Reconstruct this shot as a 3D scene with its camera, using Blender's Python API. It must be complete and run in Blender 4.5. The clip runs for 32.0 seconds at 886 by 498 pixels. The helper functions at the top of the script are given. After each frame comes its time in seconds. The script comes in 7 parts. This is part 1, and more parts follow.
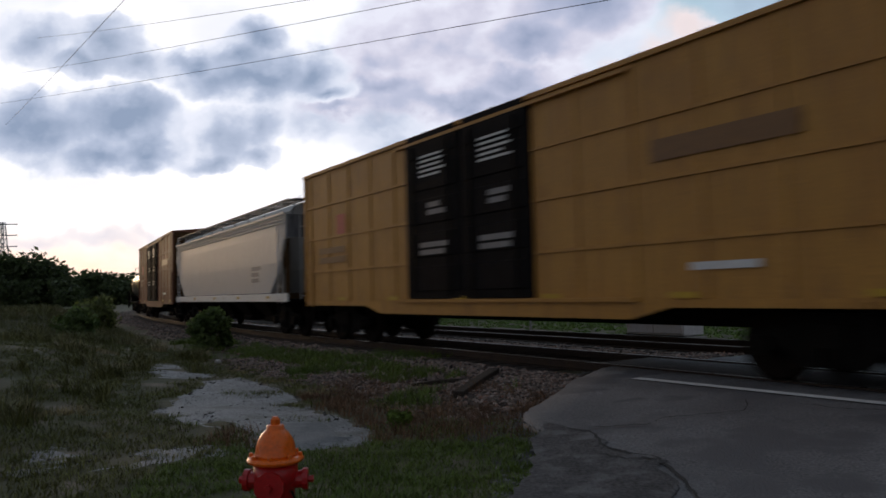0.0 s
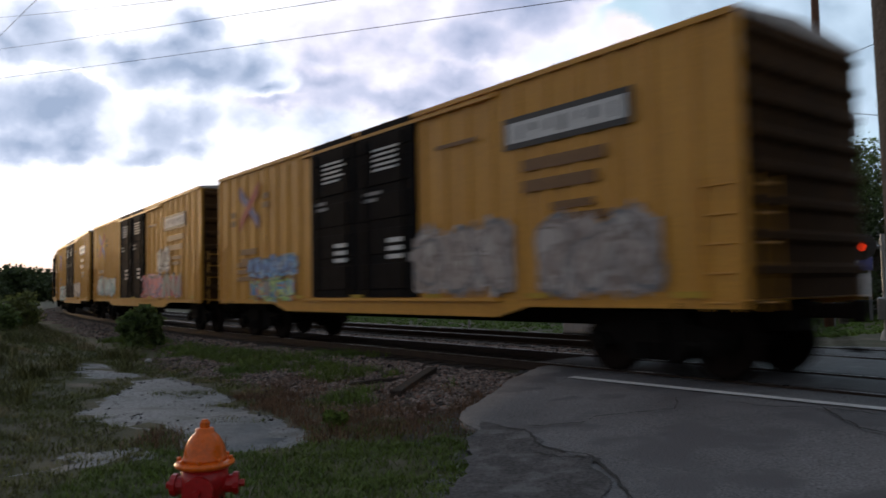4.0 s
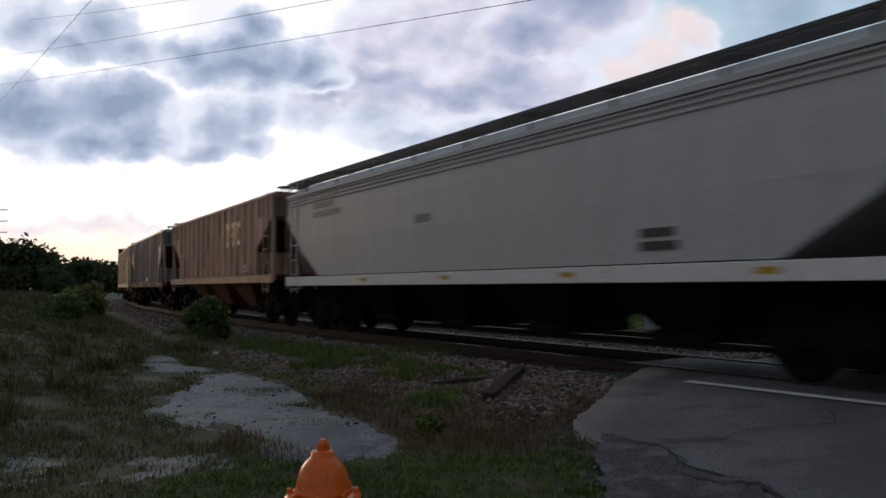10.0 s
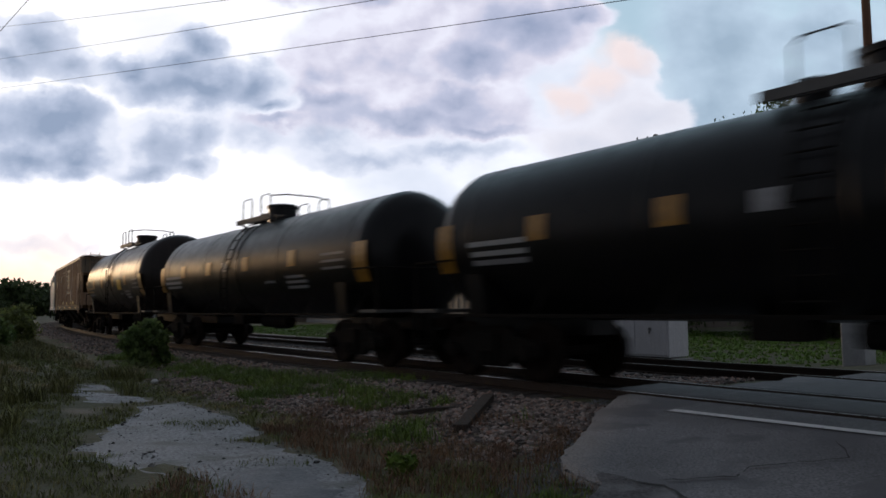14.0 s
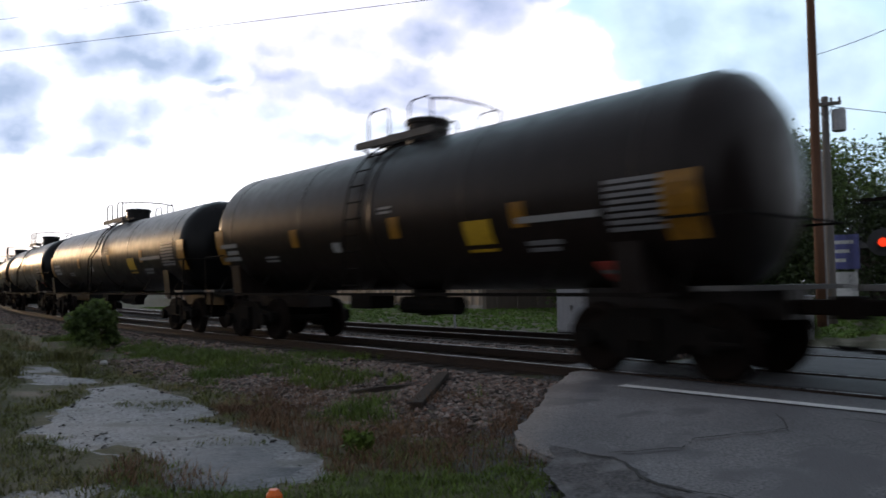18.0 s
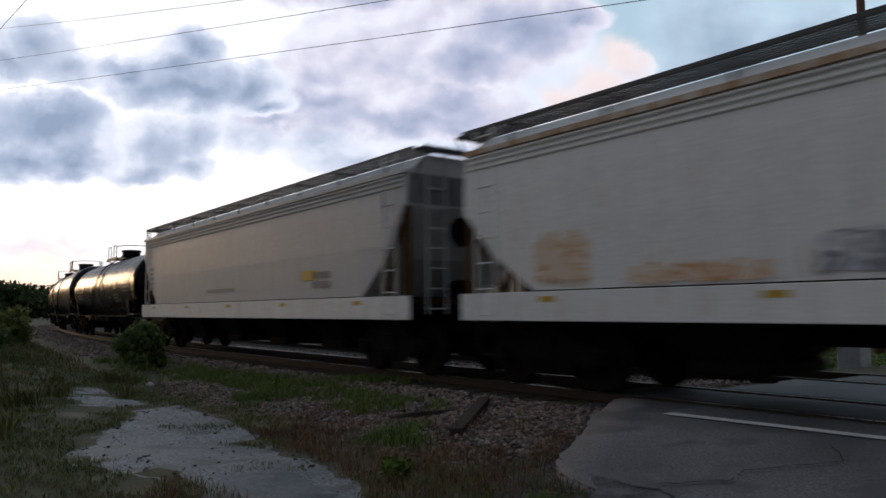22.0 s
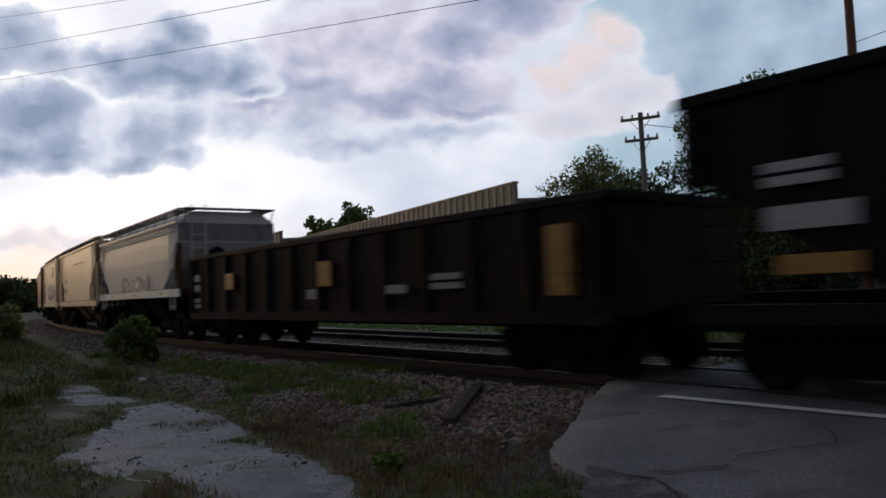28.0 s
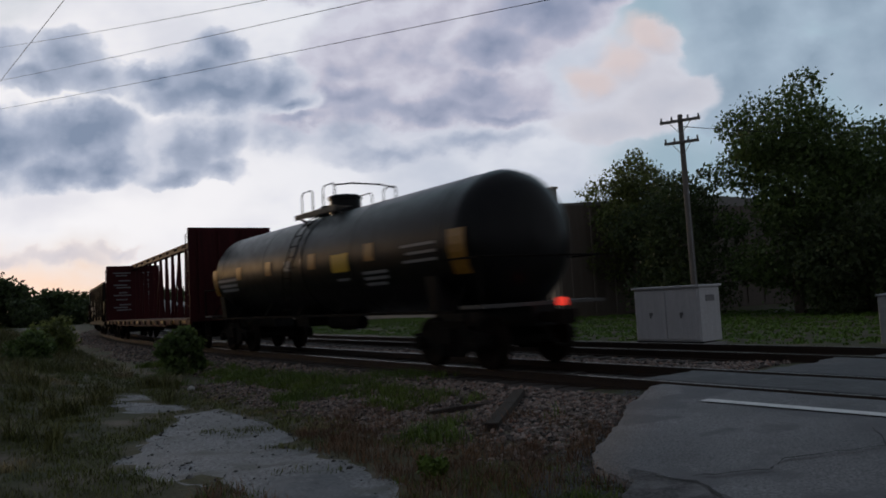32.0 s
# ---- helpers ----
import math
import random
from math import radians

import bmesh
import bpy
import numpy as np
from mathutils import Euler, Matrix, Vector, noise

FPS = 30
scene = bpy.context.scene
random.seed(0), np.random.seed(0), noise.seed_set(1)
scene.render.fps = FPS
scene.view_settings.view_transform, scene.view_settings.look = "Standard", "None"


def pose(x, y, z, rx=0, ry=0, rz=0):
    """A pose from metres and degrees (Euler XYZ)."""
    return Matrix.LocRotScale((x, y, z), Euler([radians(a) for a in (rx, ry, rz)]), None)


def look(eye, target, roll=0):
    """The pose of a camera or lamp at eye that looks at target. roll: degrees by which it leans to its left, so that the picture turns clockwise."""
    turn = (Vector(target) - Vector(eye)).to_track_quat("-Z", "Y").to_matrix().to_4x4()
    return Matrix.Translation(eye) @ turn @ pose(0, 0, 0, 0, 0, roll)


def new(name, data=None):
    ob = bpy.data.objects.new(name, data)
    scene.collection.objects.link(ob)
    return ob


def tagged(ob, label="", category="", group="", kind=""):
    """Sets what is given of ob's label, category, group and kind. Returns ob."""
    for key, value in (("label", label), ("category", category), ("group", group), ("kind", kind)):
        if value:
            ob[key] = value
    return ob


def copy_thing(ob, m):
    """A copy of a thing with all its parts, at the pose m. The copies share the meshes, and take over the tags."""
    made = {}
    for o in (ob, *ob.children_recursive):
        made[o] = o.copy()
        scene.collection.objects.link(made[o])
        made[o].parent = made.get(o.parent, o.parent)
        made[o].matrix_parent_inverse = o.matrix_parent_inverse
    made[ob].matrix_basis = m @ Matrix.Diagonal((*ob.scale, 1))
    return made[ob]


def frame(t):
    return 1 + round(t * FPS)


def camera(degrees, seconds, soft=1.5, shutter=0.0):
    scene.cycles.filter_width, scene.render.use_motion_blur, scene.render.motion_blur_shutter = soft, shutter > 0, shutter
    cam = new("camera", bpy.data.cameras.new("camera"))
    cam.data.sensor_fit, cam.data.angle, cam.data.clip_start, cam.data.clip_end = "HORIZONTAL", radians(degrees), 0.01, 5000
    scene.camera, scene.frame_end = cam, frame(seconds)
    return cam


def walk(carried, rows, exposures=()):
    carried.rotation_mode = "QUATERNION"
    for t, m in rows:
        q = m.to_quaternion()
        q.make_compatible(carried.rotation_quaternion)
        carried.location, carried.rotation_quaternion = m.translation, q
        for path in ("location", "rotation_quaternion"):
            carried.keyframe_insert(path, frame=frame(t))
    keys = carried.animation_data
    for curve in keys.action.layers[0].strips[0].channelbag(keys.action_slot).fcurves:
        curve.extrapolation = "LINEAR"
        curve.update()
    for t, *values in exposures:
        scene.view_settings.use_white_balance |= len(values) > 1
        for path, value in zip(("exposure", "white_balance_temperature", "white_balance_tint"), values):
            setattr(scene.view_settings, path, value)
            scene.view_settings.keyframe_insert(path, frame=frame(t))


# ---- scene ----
# ---- camera ----
# seconds, x, y, z, yaw to the left, pitch up, roll
SKY_STRENGTH = 0.9
EXPOSURES = [(0, 0.15), (2, 0.2), (4, 0.5), (6, 0.55), (9, 0.5), (10, 0.15), (11, 0.1), (13, 0.12), (15, 0.3), (16, 0.35), (17, 0.85), (18.5, 0.75), (20, 0.3), (23, 0.25), (25, 0.6), (25.6, 0.65), (26.8, 0.3), (28, 0.0), (31, -0.05), (32, -0.25)]
PATH = [
    (0, 0.000, 0.000, 1.531, -0.00, 3.24, -1.48),
    (0.5, -0.006, 0.018, 1.537, -1.15, 3.34, -1.55),
    (1, -0.020, 0.021, 1.532, -0.53, 2.83, -1.04),
    (1.5, -0.010, 0.030, 1.533, -0.68, 2.73, -0.59),
    (2, -0.014, 0.038, 1.532, -1.55, 2.64, -0.60),
    (2.5, -0.014, 0.035, 1.534, -1.41, 2.63, -0.38),
    (3, -0.003, 0.030, 1.534, -2.02, 2.19, -0.81),
    (3.5, -0.000, 0.026, 1.539, -2.61, 2.20, -1.10),
    (4, 0.015, 0.029, 1.542, -4.63, 3.00, -1.10),
    (4.5, 0.028, 0.022, 1.537, -6.60, 3.13, -1.39),
    (6.5, 0.017, 0.029, 1.533, -4.18, 2.68, -1.34),
    (7, -0.004, 0.042, 1.530, -2.85, 2.31, -1.29),
    (7.5, -0.005, 0.065, 1.528, -1.44, 2.81, -0.87),
    (8, -0.049, 0.092, 1.505, -2.55, 1.18, -0.36),
    (8.5, -0.085, 0.287, 1.466, -1.36, 1.09, -1.69),
    (9, -0.194, 0.569, 1.496, -0.51, 2.28, 0.43),
    (9.5, -0.358, 0.819, 1.484, 0.02, 4.04, -0.60),
    (10, -0.472, 1.049, 1.492, -0.56, 2.73, -0.54),
    (10.5, -0.525, 1.355, 1.500, -2.85, 4.78, -2.30),
    (11, -0.568, 1.586, 1.495, -4.49, 4.35, -0.19),
    (11.5, -0.687, 1.735, 1.470, -6.37, 4.19, -0.52),
    (12, -0.742, 1.815, 1.494, -2.88, 3.12, -0.52),
    (12.5, -0.703, 1.845, 1.503, -3.83, 3.52, -0.89),
    (13, -0.698, 1.856, 1.500, -4.98, 3.90, -0.84),
    (13.5, -0.712, 1.806, 1.481, -4.63, 4.47, -0.50),
    (15.5, -0.656, 1.790, 1.483, -8.80, 4.02, -1.05),
    (16, -0.623, 1.775, 1.485, -18.30, 3.04, -0.10),
    (16.5, -0.688, 1.764, 1.484, -18.13, 3.28, -0.19),
    (17, -0.711, 1.759, 1.482, -12.56, 2.66, -0.19),
    (17.5, -0.709, 1.760, 1.492, -10.56, 2.68, -1.21),
    (18, -0.743, 1.743, 1.483, -8.27, 2.80, -0.70),
    (18.5, -0.705, 1.762, 1.488, -5.84, 2.88, -0.90),
    (19, -0.706, 1.764, 1.478, -7.01, 2.90, -0.26),
    (19.5, -0.712, 1.776, 1.491, -5.93, 3.18, -0.89),
    (20, -0.692, 1.779, 1.484, -5.86, 3.35, -1.26),
    (20.5, -0.693, 1.775, 1.492, -5.84, 3.34, -1.14),
    (21, -0.709, 1.769, 1.490, -4.84, 3.19, -0.66),
    (21.5, -0.690, 1.782, 1.505, -4.52, 3.82, -0.63),
    (22, -0.696, 1.792, 1.495, -4.93, 4.62, -0.52),
    (22.5, -0.707, 1.824, 1.509, -5.46, 4.28, -0.62),
    (23, -0.709, 1.805, 1.497, -5.40, 3.61, -0.75),
    (23.5, -0.693, 1.802, 1.495, -5.42, 3.38, -0.70),
    (24, -0.693, 1.811, 1.503, -5.51, 3.32, -0.68),
    (24.5, -0.699, 1.804, 1.503, -5.31, 3.41, -0.54),
    (25, -0.673, 1.810, 1.502, -5.32, 3.79, -0.78),
    (25.5, -0.706, 1.799, 1.502, -5.08, 3.39, -0.90),
    (27.5, -0.643, 1.874, 1.584, -4.61, 2.81, -2.19),
    (28, -0.633, 1.882, 1.600, -5.48, 3.07, -2.37),
    (28.5, -0.634, 1.860, 1.596, -6.73, 3.21, -2.40),
    (29, -0.637, 1.825, 1.596, -6.37, 3.51, -2.44),
    (29.5, -0.655, 1.808, 1.585, -6.60, 3.66, -2.12),
    (30, -0.627, 1.815, 1.599, -6.50, 3.56, -2.30),
    (30.5, -0.631, 1.815, 1.598, -4.90, 4.04, -2.42),
    (31, -0.628, 1.814, 1.600, -1.83, 4.82, -3.43),
    (31.5, -0.631, 1.795, 1.600, -3.13, 4.91, -3.23),
    (32, -0.639, 1.779, 1.592, -2.45, 3.78, -3.18),
]


def aim(x, y, z, yaw, pitch, roll):
    a, b = radians(yaw), radians(pitch)
    way = Vector((-math.sin(a) * math.cos(b), math.cos(a) * math.cos(b), math.sin(b)))
    return look((x, y, z), Vector((x, y, z)) + 5 * way, roll)


cam = camera(61.7, 32.0, soft=1.6, shutter=0.5)
walk(cam, [(r[0], aim(*r[1:])) for r in PATH], exposures=EXPOSURES)

# ---- world: dusk sky with broken clouds ----
BACK_LOW, BACK_HIGH = (0.36, 0.37, 0.40, 1), (0.235, 0.26, 0.305, 1)    # the sky behind: pale towards the horizon, dull overhead
SUN_AZ, SUN_EL = 33.0, 2.5          # degrees left of +y, above the horizon


def world_sky():
    w = bpy.data.worlds.new("dusk_sky")
    scene.world = w
    w.use_nodes = True
    nt = w.node_tree
    nt.nodes.clear()
    N, L = nt.nodes.new, nt.links.new

    def put(sock, v):
        if isinstance(v, bpy.types.NodeSocket):
            L(v, sock)
        else:
            sock.default_value = v

    def m(op, a, b=0.0, c=0.0, clamp=False):
        n = N("ShaderNodeMath")
        n.operation, n.use_clamp = op, clamp
        for i, v in enumerate((a, b, c)):
            put(n.inputs[i], v)
        return n.outputs[0]

    def dot(v, axis):
        n = N("ShaderNodeVectorMath")
        n.operation = "DOT_PRODUCT"
        L(v, n.inputs[0])
        n.inputs[1].default_value = axis
        return n.outputs["Value"]

    def mixc(f, a, b):
        n = N("ShaderNodeMix")
        n.data_type = "RGBA"
        put(n.inputs[0], f)
        put(n.inputs[6], a)
        put(n.inputs[7], b)
        return n.outputs[2]

    def smooth(x, lo, hi):
        n = N("ShaderNodeMapRange")
        n.interpolation_type = "SMOOTHSTEP"
        put(n.inputs["Value"], x)
        n.inputs["From Min"].default_value, n.inputs["From Max"].default_value = lo, hi
        return n.outputs["Result"]

    def fbm(vec, scale, detail=6.0, rough=0.55):
        n = N("ShaderNodeTexNoise")
        L(vec, n.inputs["Vector"])
        n.inputs["Scale"].default_value, n.inputs["Detail"].default_value = scale, detail
        n.inputs["Roughness"].default_value = rough
        return n.outputs[0]

    d = N("ShaderNodeTexCoord").outputs["Generated"]
    # sky coordinates: gnomonic about the bank of cloud in the north-east, y up
    a, b, c = radians(-4.98), radians(3.9), radians(-0.84)
    ahead = Vector((-math.sin(a) * math.cos(b), math.cos(a) * math.cos(b), math.sin(b)))
    level = Vector((math.cos(a), math.sin(a), 0))
    above = level.cross(ahead)
    right = level * math.cos(c) + above * math.sin(c)
    up = above * math.cos(c) - level * math.sin(c)
    depth = m("MAXIMUM", dot(d, ahead), 0.12)
    u = m("DIVIDE", dot(d, right), depth)
    v = m("DIVIDE", dot(d, up), depth)
    def plane(du, dv, stretch):
        n = N("ShaderNodeCombineXYZ")
        L(m("ADD", u, du), n.inputs[0])
        L(m("MULTIPLY", m("ADD", v, dv), stretch), n.inputs[1])
        return n.outputs[0]

    flat = plane(0.0, 0.0, 1.6)
    roll = m("SUBTRACT", fbm(flat, 4.2, 3.0), 0.5)
    curl = m("SUBTRACT", fbm(plane(3.1, 1.7, 1.3), 9.0, 5.0, 0.52), 0.5)
    curl2 = m("SUBTRACT", fbm(plane(5.3, 7.9, 1.2), 12.0, 5.0, 0.54), 0.5)
    uu = m("MULTIPLY_ADD", roll, 0.06, m("MULTIPLY_ADD", curl, 0.085, u))
    vv = m("MULTIPLY_ADD", roll, -0.05, m("MULTIPLY_ADD", curl2, 0.075, v))
    # relief: the same billows seen a little towards the sun, and their difference
    billow = fbm(plane(0.0, 0.0, 1.25), 9.0, 5.0, 0.5)
    relief = m("SUBTRACT", billow, fbm(plane(-0.016, 0.012, 1.25), 9.0, 5.0, 0.5))
    broad = m("SUBTRACT", fbm(flat, 4.6, 4.0, 0.5), 0.5)

    def blob(cx, cy, rx, ry):
        """Distance from a cloud's middle, 1 at its nominal edge."""
        x, y = (cx - 784) / 1313.0, (441 - cy) / 1313.0
        ex = m("MULTIPLY", m("SUBTRACT", uu, x), 1140.0 / rx)
        ey = m("MULTIPLY", m("SUBTRACT", vv, y), 1140.0 / ry)
        return m("SQRT", m("ADD", m("MULTIPLY", ex, ex), m("MULTIPLY", ey, ey)))

    def bank(list_of, melt=0.3):
        out = None
        for s in list_of:
            out = s if out is None else m("SMOOTH_MIN", out, s, melt)
        return out

    def tones(x, stops):
        n = N("ShaderNodeValToRGB")
        L(x, n.inputs[0])
        el = n.color_ramp.elements
        el[0].position, el[0].color = stops[0][0], (*stops[0][1], 1)
        el[1].position, el[1].color = stops[-1][0], (*stops[-1][1], 1)
        for at, c in stops[1:-1]:
            el.new(at).color = (*c, 1)
        return n.outputs[0]

    def cumulus(under, list_of, stops, thick=1.0, soft=(1.06, 0.9), rough=0.55, cover=1.0):
        """Lays one bank over what is under it: thin edges pass the light, deep middles are dull."""
        dist = bank(list_of)
        deep = m("MULTIPLY", m("SUBTRACT", 1.02, dist), thick)
        deep = m("ADD", deep, m("MULTIPLY", broad, rough))
        deep = m("ADD", deep, m("MULTIPLY", relief, rough * 2.2))
        mask = m("MULTIPLY", smooth(dist, *soft), cover)
        return mixc(mask, under, tones(deep, stops))

    # clear sky behind the clouds
    sky = N("ShaderNodeTexSky")
    sky.sky_type, sky.sun_disc = "NISHITA", False
    sky.sun_elevation, sky.sun_rotation = radians(SUN_EL), radians(-SUN_AZ)
    sky.air_density, sky.dust_density = 1.0, 1.5
    scaled = N("ShaderNodeVectorMath")
    scaled.operation = "SCALE"
    L(sky.outputs[0], scaled.inputs[0])
    scaled.inputs["Scale"].default_value = 0.10
    sun = (-math.sin(radians(SUN_AZ)), math.cos(radians(SUN_AZ)), 0.04)
    glow = smooth(dot(d, sun), 0.80, 0.995)
    height = dot(d, (0, 0, 1))
    blue = mixc(glow, (0.50, 0.68, 0.80, 1), (0.80, 0.86, 0.93, 1))
    low = mixc(glow, (0.58, 0.58, 0.66, 1), (1.22, 0.97, 0.80, 1))
    clear = mixc(smooth(height, 0.0, 0.15), low, blue)
    facing = smooth(dot(d, (0.05, 1, 0)), 0.32, 0.75)
    back = mixc(smooth(height, 0.05, 0.75), BACK_LOW, BACK_HIGH)
    clear = mixc(facing, back, clear)
    clear = mixc(0.12, clear, scaled.outputs[0])
    # the low western glow, behind the wood at the edge of the field
    west = (-math.sin(radians(47)) * 0.994, math.cos(radians(47)) * 0.994, 0.11)
    fire = m("MULTIPLY", smooth(dot(d, west), 0.966, 0.998), smooth(height, 0.30, 0.06))
    clear = mixc(fire, clear, (3.0, 1.7, 0.60, 1))
    # pale veil over the brighter part, then the banks of cumulus from far to near
    white = mixc(glow, mixc(smooth(broad, -0.12, 0.14), (0.76, 0.81, 0.92, 1), (1.04, 1.06, 1.12, 1)), mixc(smooth(broad, -0.2, 0.1), (1.05, 1.03, 1.08, 1), (1.30, 1.26, 1.25, 1)))
    veil = smooth(m("MULTIPLY_ADD", broad, 0.9, bank([blob(300, 200, 620, 250), blob(640, 160, 420, 230), blob(700, 300, 300, 70)])), 1.2, 0.75)
    sky_b = mixc(veil, clear, white)
    PALE, MID, DULL = (0.77, 0.81, 0.92), (0.52, 0.585, 0.73), (0.31, 0.385, 0.525)
    EDGE, ROSE = (0.90, 0.92, 1.01), (0.70, 0.69, 0.81)
    LILAC = [(0.0, EDGE), (0.09, (0.83, 0.86, 0.96)), (0.22, PALE), (0.5, MID), (1.0, DULL)]
    HAZE = [(0.0, (0.60, 0.75, 0.87)), (0.25, (0.53, 0.65, 0.78)), (1.0, (0.34, 0.44, 0.56))]
    sky_b = cumulus(sky_b, [blob(1275, 70, 120, 150), blob(1240, 190, 110, 90), blob(1450, 40, 130, 70), blob(1540, 130, 110, 130), blob(1390, 150, 60, 40)], HAZE, 0.9, (1.25, 0.6), 0.8, 0.8)
    TOWER = [(0.0, (0.90, 0.90, 0.97)), (0.3, (0.82, 0.81, 0.88)), (1.0, (0.66, 0.68, 0.78))]
    sky_b = cumulus(sky_b, [blob(1108, 96, 36, 36), blob(1070, 145, 62, 42), blob(1010, 170, 44, 34), blob(1120, 200, 84, 50), blob(1030, 240, 90, 40)], TOWER, 0.7, (1.10, 0.80), 0.6, 0.9)
    PINK = [(0.0, (0.98, 0.80, 0.75)), (1.0, (0.93, 0.78, 0.75))]
    sky_b = cumulus(sky_b, [blob(1092, 78, 34, 26), blob(1050, 120, 36, 26), blob(1000, 150, 30, 22)], PINK, 0.7, (1.5, 0.3), 0.5, 0.72)
    BAR = [(0.0, (1.10, 0.98, 0.95)), (0.5, (0.88, 0.82, 0.86)), (1.0, (0.70, 0.68, 0.78))]
    sky_b = cumulus(sky_b, [blob(40, 432, 90, 16), blob(150, 425, 40, 10), blob(-90, 440, 90, 18)], BAR, 0.7, (1.3, 0.5), 0.5, 0.7)
    sky_b = cumulus(sky_b, [blob(640, 262, 150, 26), blob(800, 258, 130, 24), blob(560, 230, 90, 36), blob(450, 215, 70, 36)], LILAC, 0.62, (1.2, 0.7), 0.6, 0.9)
    sky_b = cumulus(sky_b, [blob(275, 245, 75, 52), blob(345, 225, 46, 46), blob(350, 285, 52, 26), blob(250, 290, 60, 22)], LILAC, 0.75, (1.12, 0.82), 0.8, 0.95)
    sky_b = cumulus(sky_b, [blob(80, 210, 125, 55), blob(120, 262, 85, 38), blob(30, 265, 90, 40), blob(-90, 220, 110, 70)], LILAC, 1.15, (1.12, 0.82), 0.7)
    sky_b = cumulus(sky_b, [blob(62, 70, 85, 46), blob(130, 112, 60, 36), blob(20, 110, 70, 30), blob(-80, 60, 90, 60)], LILAC, 0.85, (1.12, 0.82), 0.7, 0.95)
    CENTRE = [(0.0, (0.88, 0.88, 0.98)), (0.12, (0.80, 0.79, 0.90)), (0.26, ROSE), (0.5, (0.53, 0.56, 0.71)), (1.0, (0.33, 0.385, 0.535))]
    sky_b = cumulus(sky_b, [blob(640, 75, 130, 85), blob(770, 90, 130, 110), blob(560, 120, 90, 60), blob(850, 165, 75, 60)], CENTRE, 0.42, (1.12, 0.82), 0.7)
    sky_b = cumulus(sky_b, [blob(910, 30, 125, 62), blob(840, 95, 90, 60), blob(1010, 5, 70, 30), blob(700, -70, 330, 60)], CENTRE, 0.95, (1.12, 0.82), 0.6)
    sky_b = cumulus(sky_b, [blob(700, 196, 250, 32), blob(560, 168, 120, 34), blob(850, 216, 105, 20), blob(800, 170, 90, 30), blob(480, 200, 70, 20)], CENTRE, 0.9, (1.3, 0.55), 0.6, 0.92)
    sky_b = cumulus(sky_b, [blob(330, 138, 150, 46), blob(345, 72, 48, 32), blob(300, 100, 70, 40), blob(420, 140, 70, 44), blob(225, 112, 50, 30), blob(460, 165, 60, 24)], LILAC, 1.1, (1.12, 0.82), 0.65)
    # the rest of the sky carries on as broken cloud
    gen = N("ShaderNodeMapping")
    L(d, gen.inputs[0])
    gen.inputs["Scale"].default_value = (1, 1, 2.2)
    rest = smooth(fbm(gen.outputs[0], 3.0), 0.45, 0.62)
    away = mixc(rest, clear, mixc(facing, mixc(0.75, (0.15, 0.17, 0.21, 1), back), (0.42, 0.46, 0.58, 1)))
    inside = smooth(dot(d, ahead), 0.55, 0.75)
    final = mixc(inside, away, sky_b)
    cool = N("ShaderNodeVectorMath")
    cool.operation = "MULTIPLY"
    L(final, cool.inputs[0])
    cool.inputs[1].default_value = (0.945, 0.955, 0.985)
    bg = N("ShaderNodeBackground")
    L(cool.outputs[0], bg.inputs[0])
    bg.inputs[1].default_value = SKY_STRENGTH
    out = N("ShaderNodeOutputWorld")
    L(bg.outputs[0], out.inputs[0])


world_sky()
sun_lamp = new("sun", bpy.data.lights.new("sun", "SUN"))
sun_lamp.data.energy, sun_lamp.data.angle, sun_lamp.data.color = 0.35, radians(6), (1.0, 0.72, 0.45)
a_, e_ = radians(SUN_AZ), radians(5.0)
sun_lamp.matrix_world = look((-30, 60, 8), Vector((-30, 60, 8)) - Vector((-math.sin(a_) * math.cos(e_), math.cos(a_) * math.cos(e_), math.sin(e_))))


